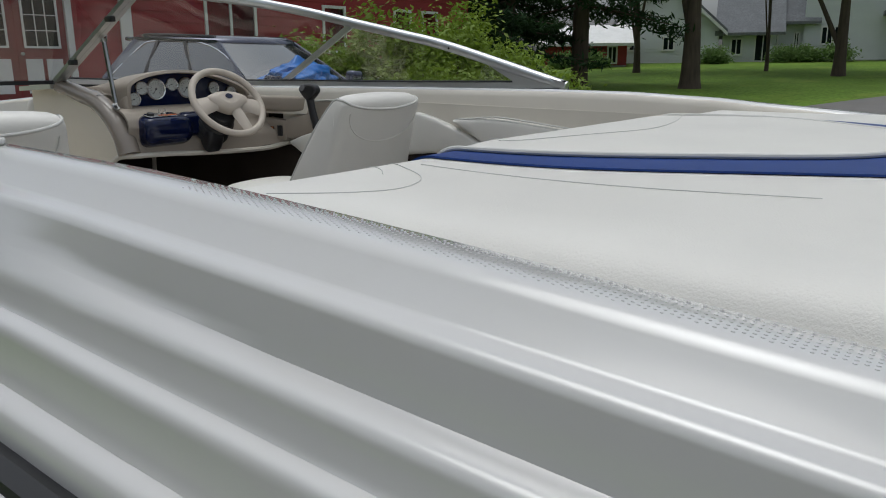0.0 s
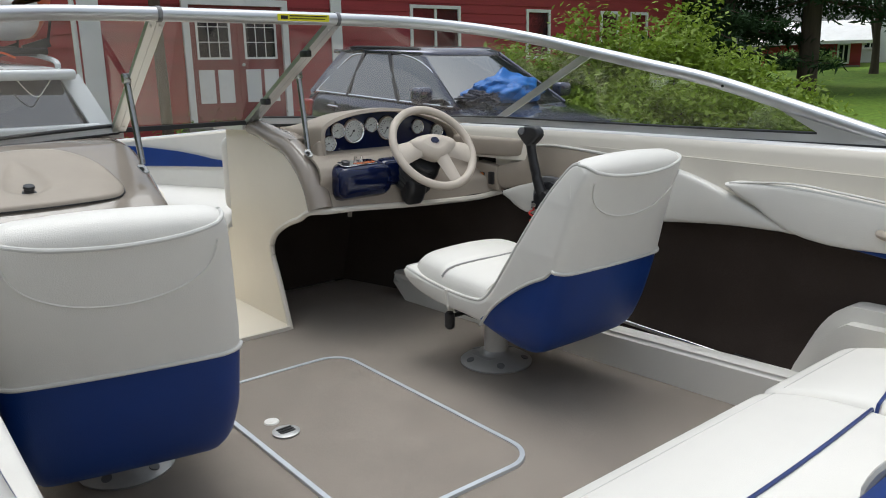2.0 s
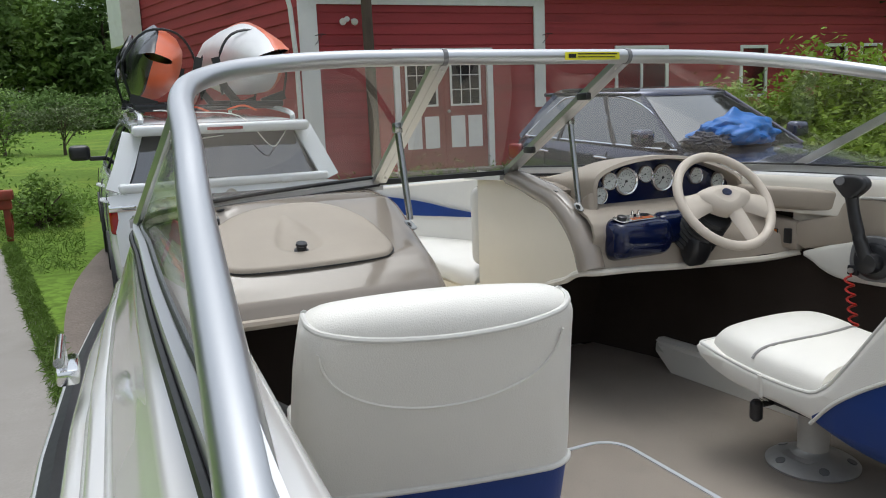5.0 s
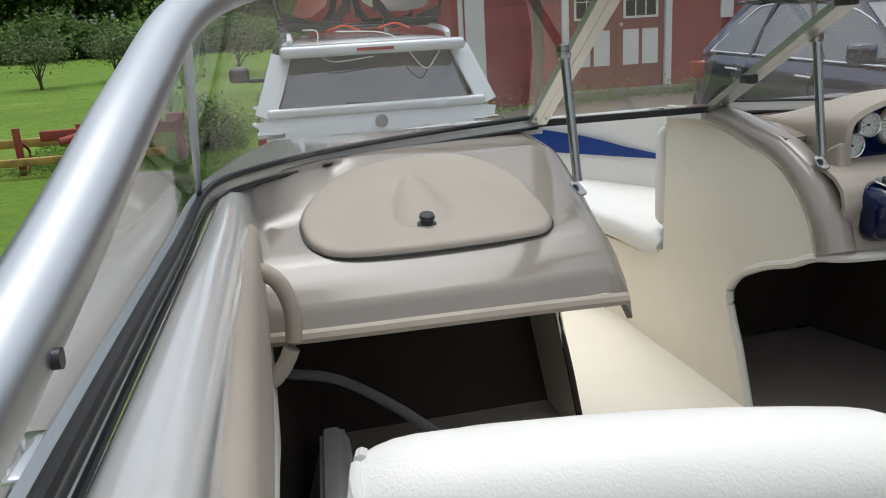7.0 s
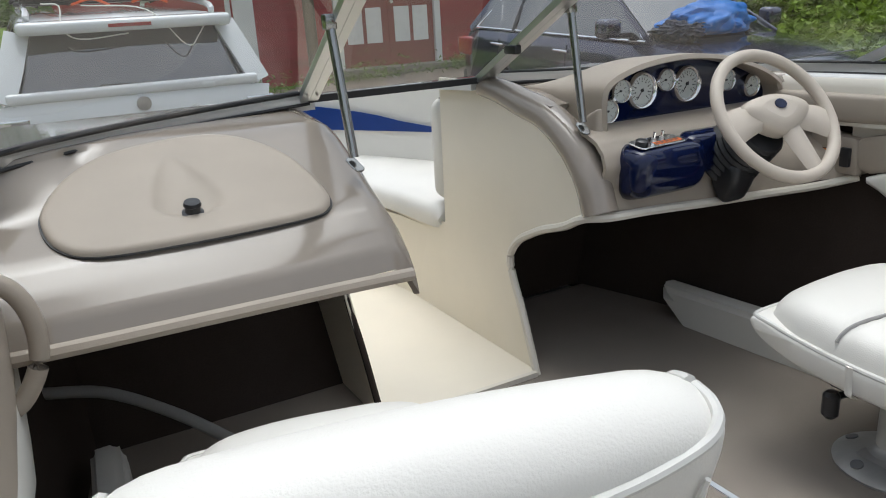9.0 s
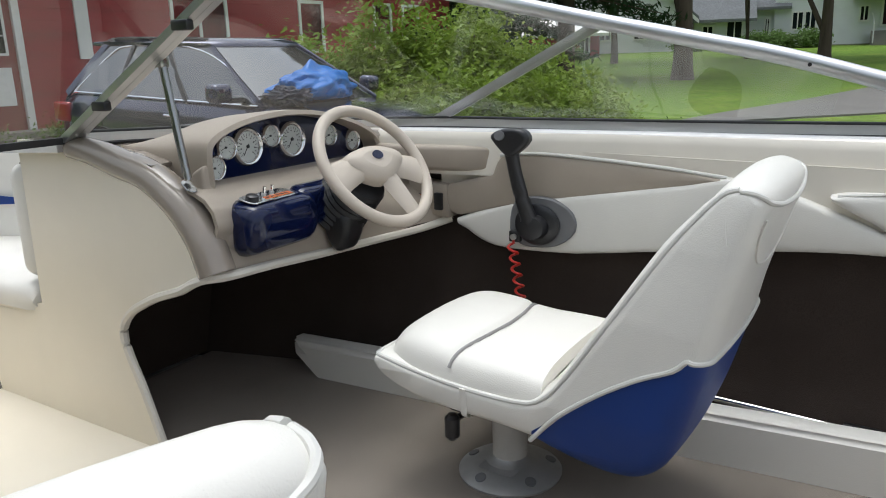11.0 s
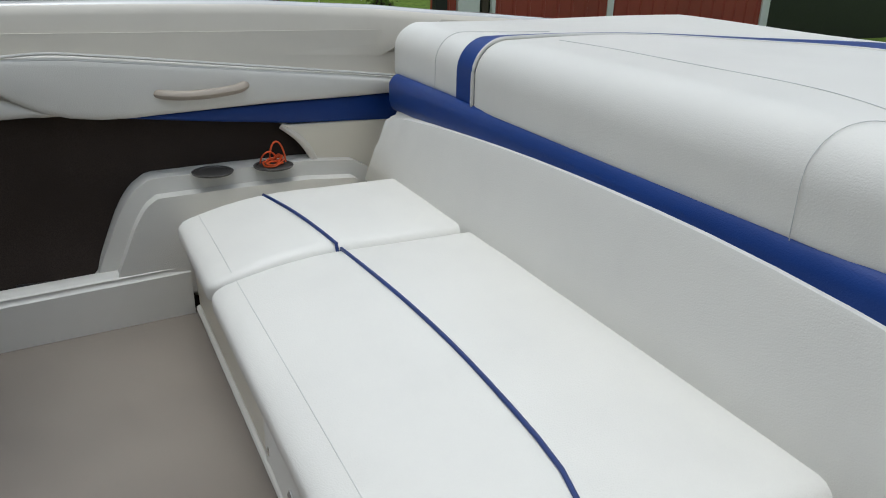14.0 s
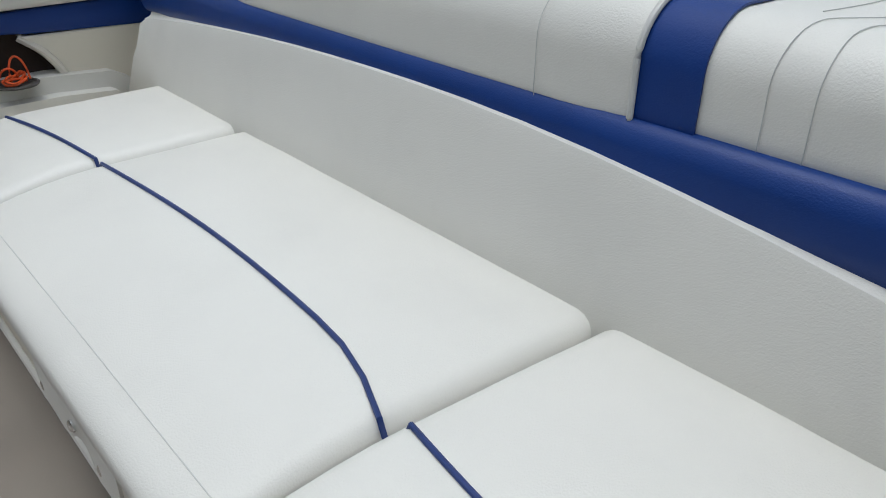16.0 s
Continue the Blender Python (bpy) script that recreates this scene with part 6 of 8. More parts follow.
part("bar", tube(smooth_path([(-0.955, -0.20, 1.545), (-0.918, -0.20, 1.530), (-0.895, -0.20, 1.50), (-0.885, -0.20, 1.452), (-0.893, -0.20, 1.395), (-0.925, -0.20, 1.345), (-0.96, -0.20, 1.335)], 4), 0.0145, 10), TANMAT, pg)
hose = thing("drain_hose", "clear grey plastic hose lying under the dash", "hose")
part("tube", tube(smooth_path([(-0.99, 0.42, 1.12), (-0.93, 0.32, 1.13), (-0.80, 0.28, 1.11), (-0.68, 0.20, 1.06), (-0.585, 0.115, 1.005), (-0.55, 0.075, 0.985)], 6), 0.013, 10), material("cloudy hose", (0.30, 0.30, 0.29), rough=0.35, var=0.05), hose)
brace = thing("fire_bottle_bracket", "white plastic bracket with black strap under the dash", "bracket")
part("arm", rounded_extrude(dense([(-0.20, 0.905), (-0.235, 1.02), (-0.25, 1.075), (-0.225, 1.085), (-0.195, 1.03), (-0.16, 0.905)], 3), 0.018, 0.008, 3), VINYL2, brace).location = (-0.735, 0.04, 0.02)
part("clip", box(-0.775, -0.755, -0.215, -0.185, 1.02, 1.05, 0.003), BLACKP, brace)
cleat = thing("deck_cleat", "stainless pull-up cleat on the port gunwale", "cleat")
cx0, cy0 = -1.155, -0.70
part("base", box(cx0 - 0.02, cx0 + 0.012, cy0 - 0.05, cy0 + 0.05, 1.50, 1.525, 0.006), CHROME, cleat)
part("bar", tube([(cx0 - 0.012, cy0 - 0.075, 1.545), (cx0 - 0.012, cy0 + 0.075, 1.545)], 0.008, 10), CHROME, cleat)
for d in (-0.025, 0.025):
    part("leg", tube([(cx0 - 0.010, cy0 + d, 1.515), (cx0 - 0.012, cy0 + d, 1.545)], 0.007, 8), CHROME, cleat)

# ---- vehicles ----
PAINT_WHITE = material("white car paint", (0.74, 0.76, 0.77), rough=0.2, coat=0.8, var=0.01, var_scale=2)
PAINT_NAVY = material("dark blue car paint", (0.050, 0.058, 0.105), rough=0.12, metal=0.5, coat=1.0, var=0.05, var_scale=3)
PAINT_SILVER = material("silver blue car paint", (0.36, 0.39, 0.43), rough=0.25, metal=0.35, coat=0.8, var=0.02, var_scale=3)
PAINT_GREY = material("dark grey car paint", (0.075, 0.075, 0.072), rough=0.3, coat=0.6, var=0.05, var_scale=3)
CARGLASS = material("tinted car glass", (0.02, 0.023, 0.026), rough=0.05, spec=1.0, coat=1.0, var=0.02, rough_var=0.01)
CARGLASS.node_tree.nodes["Principled BSDF"].inputs["IOR"].default_value = 1.8
TYRE = material("tyre rubber", (0.018, 0.018, 0.018), rough=0.8, var=0.1, var_scale=20)
RIM = material("alloy rim", (0.45, 0.46, 0.47), rough=0.3, metal=0.8, var=0.03)
REDLAMP = material("red lamp lens", (0.35, 0.008, 0.010), rough=0.1, coat=0.8)
CLEARLAMP = material("clear lamp lens", (0.62, 0.63, 0.63), rough=0.08, metal=0.4, coat=0.8)
AMBER = material("amber lamp lens", (0.7, 0.25, 0.08), rough=0.12, coat=0.8)
PLATE = material("number plate", (0.75, 0.76, 0.78), rough=0.4, var=0.02)
TRIMP = material("dark grey bumper plastic", (0.035, 0.036, 0.038), rough=0.6, var=0.05, var_scale=8)


def car(label, paint, L, W, H, belt, yh, ys, yr, yb, wr, front=True, extras=None, trim=None, hood_drop=0.16, rear_low=0.0):
    """A five-door car: the origin is on the ground under its middle and it faces +y.
    yh, ys: foot and head of the windscreen; yr, yb: head and foot of the rear glass; wr: half width of the roof."""
    top = thing("car", label, "car")
    w2, r, lo = W / 2, 0.345, 0.24
    st = [(-L / 2, 0.84, belt - 0.30, 0.48), (-L / 2 + 0.05, 0.93, belt - 0.10, 0.36), (-L / 2 + 0.14, 0.97, belt - 0.02, 0.30), (-L / 2 + 0.4, 1.0, belt, lo), (-0.6, 1.0, belt, lo), (0.2, 1.0, belt - 0.01, lo), (yh - 0.25, 0.995, belt - 0.02, lo), (yh, 0.99, belt - 0.01, lo),
          (yh + 0.3, 0.98, belt - 0.035, lo), (L / 2 - 0.55, 0.965, belt - hood_drop * 0.55, lo), (L / 2 - 0.25, 0.93, belt - hood_drop, 0.28), (L / 2 - 0.10, 0.86, belt - hood_drop - 0.10, 0.32), (L / 2, 0.74, belt - hood_drop - 0.30, 0.42)]
    rings = []
    for y, k, zt, zl in st:
        w = w2 * k
        half = [(0.0, zl), (w * 0.82, zl), (w * 0.955, zl + 0.07), (w * 0.985, zl + 0.22), (w, (zl + zt) / 2), (w * 0.995, zt - 0.22), (w * 0.975, zt - 0.10), (w * 0.93, zt - 0.025), (w * 0.84, zt + 0.005), (w * 0.45, zt + 0.03), (0.0, zt + 0.036)]
        rings.append([(x, y, z) for x, z in half] + [(-x, y, z) for x, z in half[-2:0:-1]])
    body = part("body", loft(rings), paint, top, smooth=35)

    def loop(y0, y1, w, z, bow_f, bow_r):
        n = 6
        f = [(lerp(-w, w, k / n), y1 + bow_f * (1 - (2 * k / n - 1) ** 2), z) for k in range(n + 1)]
        b = [(lerp(w, -w, k / n), y0 - bow_r * (1 - (2 * k / n - 1) ** 2), z) for k in range(n + 1)]
        return f + b
    wb = w2 * 0.90
    lows, highs = loop(yb, yh, wb, belt - 0.01, 0.20, 0.05), loop(yr, ys, wr, H - 0.07, 0.10, 0.03)
    midl = [(lerp(a[0], b[0], 0.45) * 1.012, lerp(a[1], b[1], 0.5), lerp(a[2], b[2], 0.52)) for a, b in zip(lows, highs)]
    glassp = part("glazing", loft([lows, midl, highs], True, False), CARGLASS, top, "dark tinted glass", smooth=25)
    rl = [loop(yr - 0.03, ys + 0.03, wr + 0.025, H - 0.085, 0.11, 0.03), loop(yr - 0.03, ys + 0.02, wr + 0.025, H - 0.055, 0.11, 0.03), loop(yr + 0.04, ys - 0.05, wr - 0.05, H - 0.015, 0.10, 0.03), loop(yr + 0.35, ys - 0.35, wr * 0.55, H, 0.05, 0.03)]
    part("roof", loft(rl), paint, top, smooth=50)
    for s in (-1, 1):
        side_ = lambda y, t: Vector((s * (lerp(wb, wr, t) * (1.012 if 0.2 < t < 0.8 else 1.0) + 0.008), y, lerp(belt - 0.02, H - 0.075, t)))
        for y0, y1, wid, mat in ((yh, ys, 0.055, paint), (yb + 0.03, yr + 0.03, 0.075, paint), (lerp(yb, yh, 0.66), lerp(yr, ys, 0.62), 0.055, BLACKP), (lerp(yb, yh, 0.30), lerp(yr, ys, 0.30), 0.055, BLACKP)):
            part("pillar", strip([side_(y0, 0.0), side_(lerp(y0, y1, 0.5), 0.5), side_(y1, 1.0)], wid, 0.022, (s, 0, 0.25)), mat, top)
        tr = trim or BLACKP
        part("window_trim", tube([side_(yb + 0.15, 0.05), side_(0, 0.035), side_(yh - 0.06, 0.03)], 0.012, 6), tr, top)
        part("window_trim", tube(smooth_path([side_(yb + 0.15, 0.05), side_(yr + 0.12, 0.75), side_(yr + 0.4, 0.96), side_(ys - 0.3, 0.965), side_(lerp(ys, yh, 0.4), 0.62), side_(yh - 0.08, 0.04)], 4), 0.011, 6), tr, top)
        for y in (lerp(yb, yh, 0.66), lerp(yb, yh, 0.28)):
            part("door_handle", tube([(s * (w2 * 0.992), y - 0.24, belt - 0.15), (s * (w2 + 0.03), y - 0.20, belt - 0.14), (s * (w2 + 0.03), y - 0.08, belt - 0.14), (s * (w2 * 0.992), y - 0.04, belt - 0.15)], 0.013, 6), paint if trim is None else CHROME, top)
        for y in (yh + 0.02, lerp(yb, yh, 0.64), lerp(yb, yh, 0.24)):
            part("door_seam", strip([(s * (w2 * 0.997), y, lo + 0.22), (s * (w2 * 1.001), y, (lo + belt) / 2), (s * (w2 * 0.996), y, belt - 0.2), (s * (w2 * 0.975), y, belt - 0.09)], 0.008, 0.006, (0, 1, 0)), BLACKP, top)
        mir = part("door_mirror", box(s * (w2 + 0.16) - 0.11, s * (w2 + 0.16) + 0.11, yh - 0.36, yh - 0.20, belt + 0.03, belt + 0.20, 0.05, 3), BLACKP if paint is not PAINT_NAVY else paint, top, smooth=60)
        part("mirror_stalk", box(s * (w2 - 0.02) - 0.09, s * (w2 - 0.02) + 0.09, yh - 0.31, yh - 0.24, belt + 0.02, belt + 0.07, 0.015), BLACKP, mir)
        for y in (L / 2 - 0.88, -L / 2 + 0.86):
            arch_ = [(s * (w2 + 0.004), y + (r + 0.055) * math.cos(a), r + (r + 0.055) * math.sin(a)) for a in [math.pi * k / 16 for k in range(17)]]
            part("wheel_arch", strip(arch_, 0.05, 0.03, (s, 0, 0)), TRIMP, top)
            wheel_ = part("wheel", lathe([(r - 0.09, 0.0), (r - 0.02, 0.0), (r, 0.03), (r, 0.19), (r - 0.02, 0.22), (r - 0.09, 0.22)], (s * (w2 + 0.008), y, r), 28, (-s, 0, 0)), TYRE, top, smooth=45)
            part("rim", lathe([(r - 0.085, 0.004), (r - 0.11, 0.015), (0.07, 0.03), (0.05, 0.015), (0.0, 0.015)], (s * (w2 + 0.008), y, r), 20, (-s, 0, 0)), RIM, wheel_)
    # bumpers and lamps
    part("front_bumper", loft([[(x * W * 0.36 * k, L / 2 + o - 0.05 * x * x, z) for x in (-1, -0.6, 0, 0.6, 1)] for k, o, z in ((1.0, -0.08, 0.26), (1.12, 0.015, 0.30), (1.12, 0.02, 0.44), (1.0, -0.05, 0.48))], False, False), TRIMP, top)
    part("rear_bumper", box(-W * 0.455, W * 0.455, -L / 2 - 0.05, -L / 2 + 0.2, 0.34, 0.60, 0.05, 3), TRIMP, top)
    for s in (-1, 1):
        hl = part("headlight", box(s * W * 0.36 - 0.17, s * W * 0.36 + 0.17, L / 2 - 0.32, L / 2 - 0.06, belt - hood_drop - 0.30, belt - hood_drop - 0.10, 0.05, 3), CLEARLAMP, top, "clear headlight", smooth=60)
        part("indicator", box(s * W * 0.43 - 0.05, s * W * 0.43 + 0.05, L / 2 - 0.31, L / 2 - 0.085, belt - hood_drop - 0.27, belt - hood_drop - 0.12, 0.03, 2), AMBER, hl)
        part("tail_light", box(s * (w2 - 0.10) - 0.10, s * (w2 - 0.10) + 0.105, -L / 2 - 0.015, -L / 2 + 0.28, belt - 0.32 - rear_low, belt - 0.10, 0.035, 3), REDLAMP, top, "red tail light", smooth=60)
    plate_ = part("number_plate", box(-0.155, 0.155, (L / 2 - 0.01) if front else (-L / 2 - 0.03), (L / 2 + 0.035) if front else (-L / 2 - 0.005), 0.42 if front else 0.74, 0.58 if front else 0.90), PLATE, top, "white number plate")
    yo = L / 2 + 0.037 if front else -L / 2 - 0.032
    zo = 0.42 if front else 0.74
    part("plate_band", box(-0.15, 0.15, yo - 0.002, yo + 0.002, zo + 0.125, zo + 0.155), REDLAMP, plate_)
    for k in range(6):
        part("bar", box(-0.125 + k * 0.042, -0.10 + k * 0.042, yo - 0.002, yo + 0.002, zo + 0.03, zo + 0.105), NAVY, plate_)
    if extras:
        extras(top)
    return top


def white_suv_extras(top):
    L = 4.75
    # spoiler, rear glass surround, wiper, roof bars
    part("spoiler", box(-0.70, 0.70, -L / 2 + 0.02, -L / 2 + 0.42, 1.615, 1.70, 0.03, 3), PAINT_WHITE, top, smooth=60)
    part("brake_light", box(-0.14, 0.14, -L / 2 + 0.012, -L / 2 + 0.03, 1.645, 1.668), REDLAMP, top)
    part("tailgate", loft([[(-0.93, -L / 2 + 0.03, 1.17), (-0.72, -L / 2 + 0.02, 1.195), (0.72, -L / 2 + 0.02, 1.195), (0.93, -L / 2 + 0.03, 1.17)], [(-0.90, -L / 2 - 0.012, 1.06), (-0.7, -L / 2 - 0.03, 1.06), (0.7, -L / 2 - 0.03, 1.06), (0.90, -L / 2 - 0.012, 1.06)], [(-0.88, -L / 2 - 0.02, 0.62), (-0.7, -L / 2 - 0.03, 0.62), (0.7, -L / 2 - 0.03, 0.62), (0.88, -L / 2 - 0.02, 0.62)]], False, False), PAINT_WHITE, top)
    for s in (-1, 1):
        part("rear_pillar", strip([(s * 0.69, -L / 2 + 0.235, 1.625), (s * 0.775, -L / 2 + 0.10, 1.40), (s * 0.86, -L / 2 + 0.03, 1.20)], 0.15, 0.035, (0, -1, 0.4)), PAINT_WHITE, top, smooth=60)
    part("glass_sill", box(-0.84, 0.84, -L / 2 - 0.005, -L / 2 + 0.06, 1.185, 1.26, 0.025, 3), PAINT_WHITE, top, smooth=60)
    part("wiper", tube([(0.45, -L / 2 + 0.03, 1.205), (0.30, -L / 2 + 0.05, 1.235), (-0.25, -L / 2 + 0.07, 1.26)], 0.012, 6), BLACKP, top)
    part("wiper_hub", box(0.42, 0.52, -L / 2 - 0.01, -L / 2 + 0.06, 1.185, 1.235, 0.015), PAINT_WHITE, top)
    part("emblem", disc((0.0, -L / 2 - 0.03, 1.125), 0.05, 0.012, 20, (0, -1, 0)), CHROME, top, "chrome round emblem")
    for s in (-1, 1):
        part("rail", tube(smooth_path([(s * 0.62, -L / 2 + 0.25, 1.69), (s * 0.61, -L / 2 + 0.40, 1.765), (s * 0.60, -0.6, 1.80), (s * 0.59, 0.55, 1.75), (s * 0.58, 0.7, 1.70)], 4), 0.024, 8), PAINT_WHITE, top)
        part("lamp_chrome", box(s * 0.83 - 0.10, s * 0.83 + 0.105, -L / 2 - 0.03, -L / 2 + 0.22, 1.05, 1.10, 0.012), CHROME, top)
    for y in (-1.55, -0.35):
        part("crossbar", tube([(-0.66, y, 1.80), (0.66, y, 1.80)], 0.022, 8, flat=0.7), BLACKP, top)


car("white SUV with roof rack seen from behind on gravel", PAINT_WHITE, 4.75, 1.86, 1.72, 1.19, 1.05, 0.45, -2.12, -2.30, 0.64, front=False, extras=white_suv_extras).matrix_basis = pose(-0.04, 6.82, 0.305, 2.5, 0, 0)


def navy_extras(top):
    for s in (-1, 1):
        part("rail", tube(smooth_path([(s * 0.55, 0.0, 1.635), (s * 0.55, -0.1, 1.665), (s * 0.55, -1.3, 1.665), (s * 0.55, -1.45, 1.63)], 3), 0.016, 6), BLACKP, top)
        part("side_molding", tube([(s * 0.912, -1.4, 0.55), (s * 0.915, 0.9, 0.52)], 0.02, 6), CHROME, top)
    part("spoiler", box(-0.56, 0.56, -1.86, -1.62, 1.575, 1.625, 0.02), PAINT_NAVY, top)
    part("grille", box(-0.45, 0.45, 2.0, 2.168, 0.66, 0.80, 0.02), BLACKP, top)
    part("hood_seam", strip([(-0.72, 1.905, 0.965), (0.0, 2.045, 0.985), (0.72, 1.905, 0.965)], 0.008, 0.01), BLACKP, top)
    for x in (-0.35, 0.25):
        part("wiper", tube([(x, 1.10, 1.13), (x + 0.3, 1.0, 1.165), (x + 0.55, 0.93, 1.17)], 0.010, 6), BLACKP, top)


navy_suv = car("dark blue SUV parked facing out from the barn", PAINT_NAVY, 4.32, 1.82, 1.68, 1.09, 1.00, 0.10, -1.55, -2.02, 0.58, trim=CHROME, extras=navy_extras)
navy_suv.matrix_basis = pose(4.95, 4.78, 0.415, -2.6, 0, 180)


def silver_extras(top):
    part("grille", box(-0.36, 0.36, 2.02, 2.215, 0.70, 0.82, 0.03, 2), BLACKP, top)
    for z in (0.715, 0.76, 0.805):
        part("grille_bar", box(-0.36, 0.36, 2.205, 2.225, z - 0.008, z + 0.008, 0.004), CHROME, top)
    part("emblem", disc((0, 2.222, 0.76), 0.06, 0.012, 16, (0, 1, 0)), CHROME, top, "chrome round emblem")
    part("intake", box(-0.55, 0.55, 2.10, 2.262, 0.585, 0.665, 0.03, 2), BLACKP, top)
    for s in (-1, 1):
        part("fog_light", disc((s * 0.62, 2.21, 0.46), 0.055, 0.03, 14, (0, 1, 0)), CLEARLAMP, top)
        part("rail", tube([(s * 0.58, 0.1, 1.665), (s * 0.57, -1.6, 1.665)], 0.018, 6), BLACKP, top)
    part("front_cover", box(-0.80, 0.80, 2.05, 2.262, 0.50, 0.60, 0.04, 3), PAINT_SILVER, top, smooth=60)
    for x in (-0.3, 0.3):
        part("wiper", tube([(x + 0.25, 1.10, 1.14), (x, 1.02, 1.165), (x - 0.3, 0.98, 1.17)], 0.012, 6), BLACKP, top)


def gz_(x, y):
    return ground_z(x, y) + 0.01


car("silver compact SUV parked on the lawn beside the lane", PAINT_SILVER, 4.5, 1.82, 1.68, 1.09, 0.95, 0.25, -1.75, -2.1, 0.60, extras=silver_extras).matrix_basis = pose(13.95, -4.35, gz_(13.95, -4.35), -2.4, 0, 78.5)


def grey_extras(top):
    part("rear_glass", box(-0.66, 0.66, -2.46, -2.40, 1.22, 1.70, 0.03), CARGLASS, top)
    part("tailgate_strip", box(-0.62, 0.62, -2.48, -2.44, 1.0, 1.05, 0.01), CHROME, top)
    part("tow_hitch", box(-0.06, 0.06, -2.62, -2.40, 0.36, 0.46, 0.01), BLACKP, top)


car("dark grey full-size SUV seen from behind", PAINT_GREY, 4.9, 1.95, 1.92, 1.18, 1.05, 0.55, -2.2, -2.38, 0.74, front=False, extras=grey_extras, rear_low=0.12).matrix_basis = pose(17.7, -7.1, gz_(17.7, -7.1), 1.8, 0, -101.5)

# blue tarpaulin bundle on the dark SUV's bonnet
TARP = material("blue tarpaulin", (0.004, 0.15, 0.52), rough=0.38, var=0.06, var_scale=5, bump=0.5, bump_scale=25)
tarp = thing("tarpaulin", "crumpled bright blue tarpaulin bundle on the bonnet", "tarpaulin")
bm = bmesh.new()
bmesh.ops.create_icosphere(bm, subdivisions=5, radius=1.0)
for v in bm.verts:
    d = v.co.normalized()
    fold = noise.noise(d * 2.2 + Vector((3, 1, 7))) * 0.2 + abs(noise.noise(Vector((d.x * 3.4, d.y * 3.4, d.z * 1.6)) + Vector((1, 4, 2)))) * 0.20 + abs(noise.noise(d * 6)) * 0.05
    peak = 0.45 * math.exp(-((d.x + 0.15) ** 2 + (d.y - 0.0) ** 2) / 0.05) if d.z > 0 else 0
    k = 0.86 + fold
    v.co = Vector((d.x * 0.50 * k, d.y * 0.30 * k, max(-0.10, d.z * 0.21 * k) + peak * 0.26))
part("cloth", bm, TARP, tarp, smooth=35)
bm = bmesh.new()
bmesh.ops.create_icosphere(bm, subdivisions=4, radius=1.0)
for v in bm.verts:
    d = v.co.normalized()
    k = 0.8 + abs(noise.noise(d * 4 + Vector((9, 2, 2)))) * 0.6
    v.co = Vector((-0.38 + d.x * 0.13 * k, 0.02 + d.y * 0.22 * k, -0.05 + d.z * 0.10 * k))
part("bag", bm, material("black bag cloth", (0.02, 0.03, 0.06), rough=0.6, bump=0.4, bump_scale=30), tarp, "black bag under the tarpaulin", smooth=35)
tarp.matrix_basis = pose(4.78, 3.68, 1.585, 0, 0, 12) @ Matrix.Diagonal((1.12, 1.1, 0.95, 1))

# ---- kayaks on the white SUV's roof ----
KWHITE = material("white kayak plastic", (0.68, 0.69, 0.69), rough=0.35, var=0.04, var_scale=3, dark=(0.45, 0.45, 0.44), dark_amount=0.25, dark_scale=3)
KORANGE = material("orange kayak plastic", (0.62, 0.115, 0.035), rough=0.35, var=0.05, var_scale=3)
KBLACK = material("black kayak plastic", (0.015, 0.015, 0.016), rough=0.25, var=0.1)


def kayak(label, hull_mat, deck_mat, at, turn, L=2.9, wid=0.72, deep=0.36):
    """Lies along y with its keel down before it is turned on its side."""
    top = thing("kayak", label, "kayak", "kayaks on the roof rack")
    hull, deck = [], []
    n = 26
    for k in range(n + 1):
        u = -1 + 2 * k / n
        f = max(0.02, (1 - abs(u) ** 2.6)) ** 0.62
        rise = 0.16 * abs(u) ** 4
        w, d = wid / 2 * f, deep * (0.45 + 0.55 * f)
        y = u * L / 2
        hull.append([(w * x, y, rise + d * z) for x, z in ((-1, 0.62), (-0.97, 0.45), (-0.85, 0.22), (-0.55, 0.05), (-0.2, 0.0), (0.2, 0.0), (0.55, 0.05), (0.85, 0.22), (0.97, 0.45), (1, 0.62))])
        deck.append([(w * x, y, rise + d * z) for x, z in ((-1.0, 0.62), (-1.03, 0.66), (-0.9, 0.74), (-0.5, 0.90), (0, 1.0), (0.5, 0.90), (0.9, 0.74), (1.03, 0.66), (1.0, 0.62))])
    part("hull", loft(hull, False, False), hull_mat, top, smooth=60)
    part("deck", loft(deck, False, False), deck_mat, top, smooth=50)
    part("cockpit_rim", tube([(0.21 * math.cos(a), 0.42 * math.sin(a) - 0.1, deep * 1.0 + 0.01 + 0.05 * (0.5 - abs(math.cos(a)))) for a in [2 * math.pi * k / 28 for k in range(29)]], 0.022, 8, caps=False), KBLACK, top)
    part("cockpit", lathe([(0.0, 0), (0.2, 0.0)], (0, -0.1, deep * 0.98), 20), KBLACK, top)
    for s in (-1, 1):
        part("carry_handle", tube([(0, s * (L / 2 - 0.20), deep * 0.75), (0, s * (L / 2 - 0.14), deep * 0.82), (0, s * (L / 2 - 0.08), deep * 0.72)], 0.010, 6), KBLACK, top)
    top.matrix_basis = Matrix.Translation(at) @ Matrix.Rotation(radians(2.5), 4, "X") @ Matrix.Rotation(radians(turn), 4, "Y")
    return top


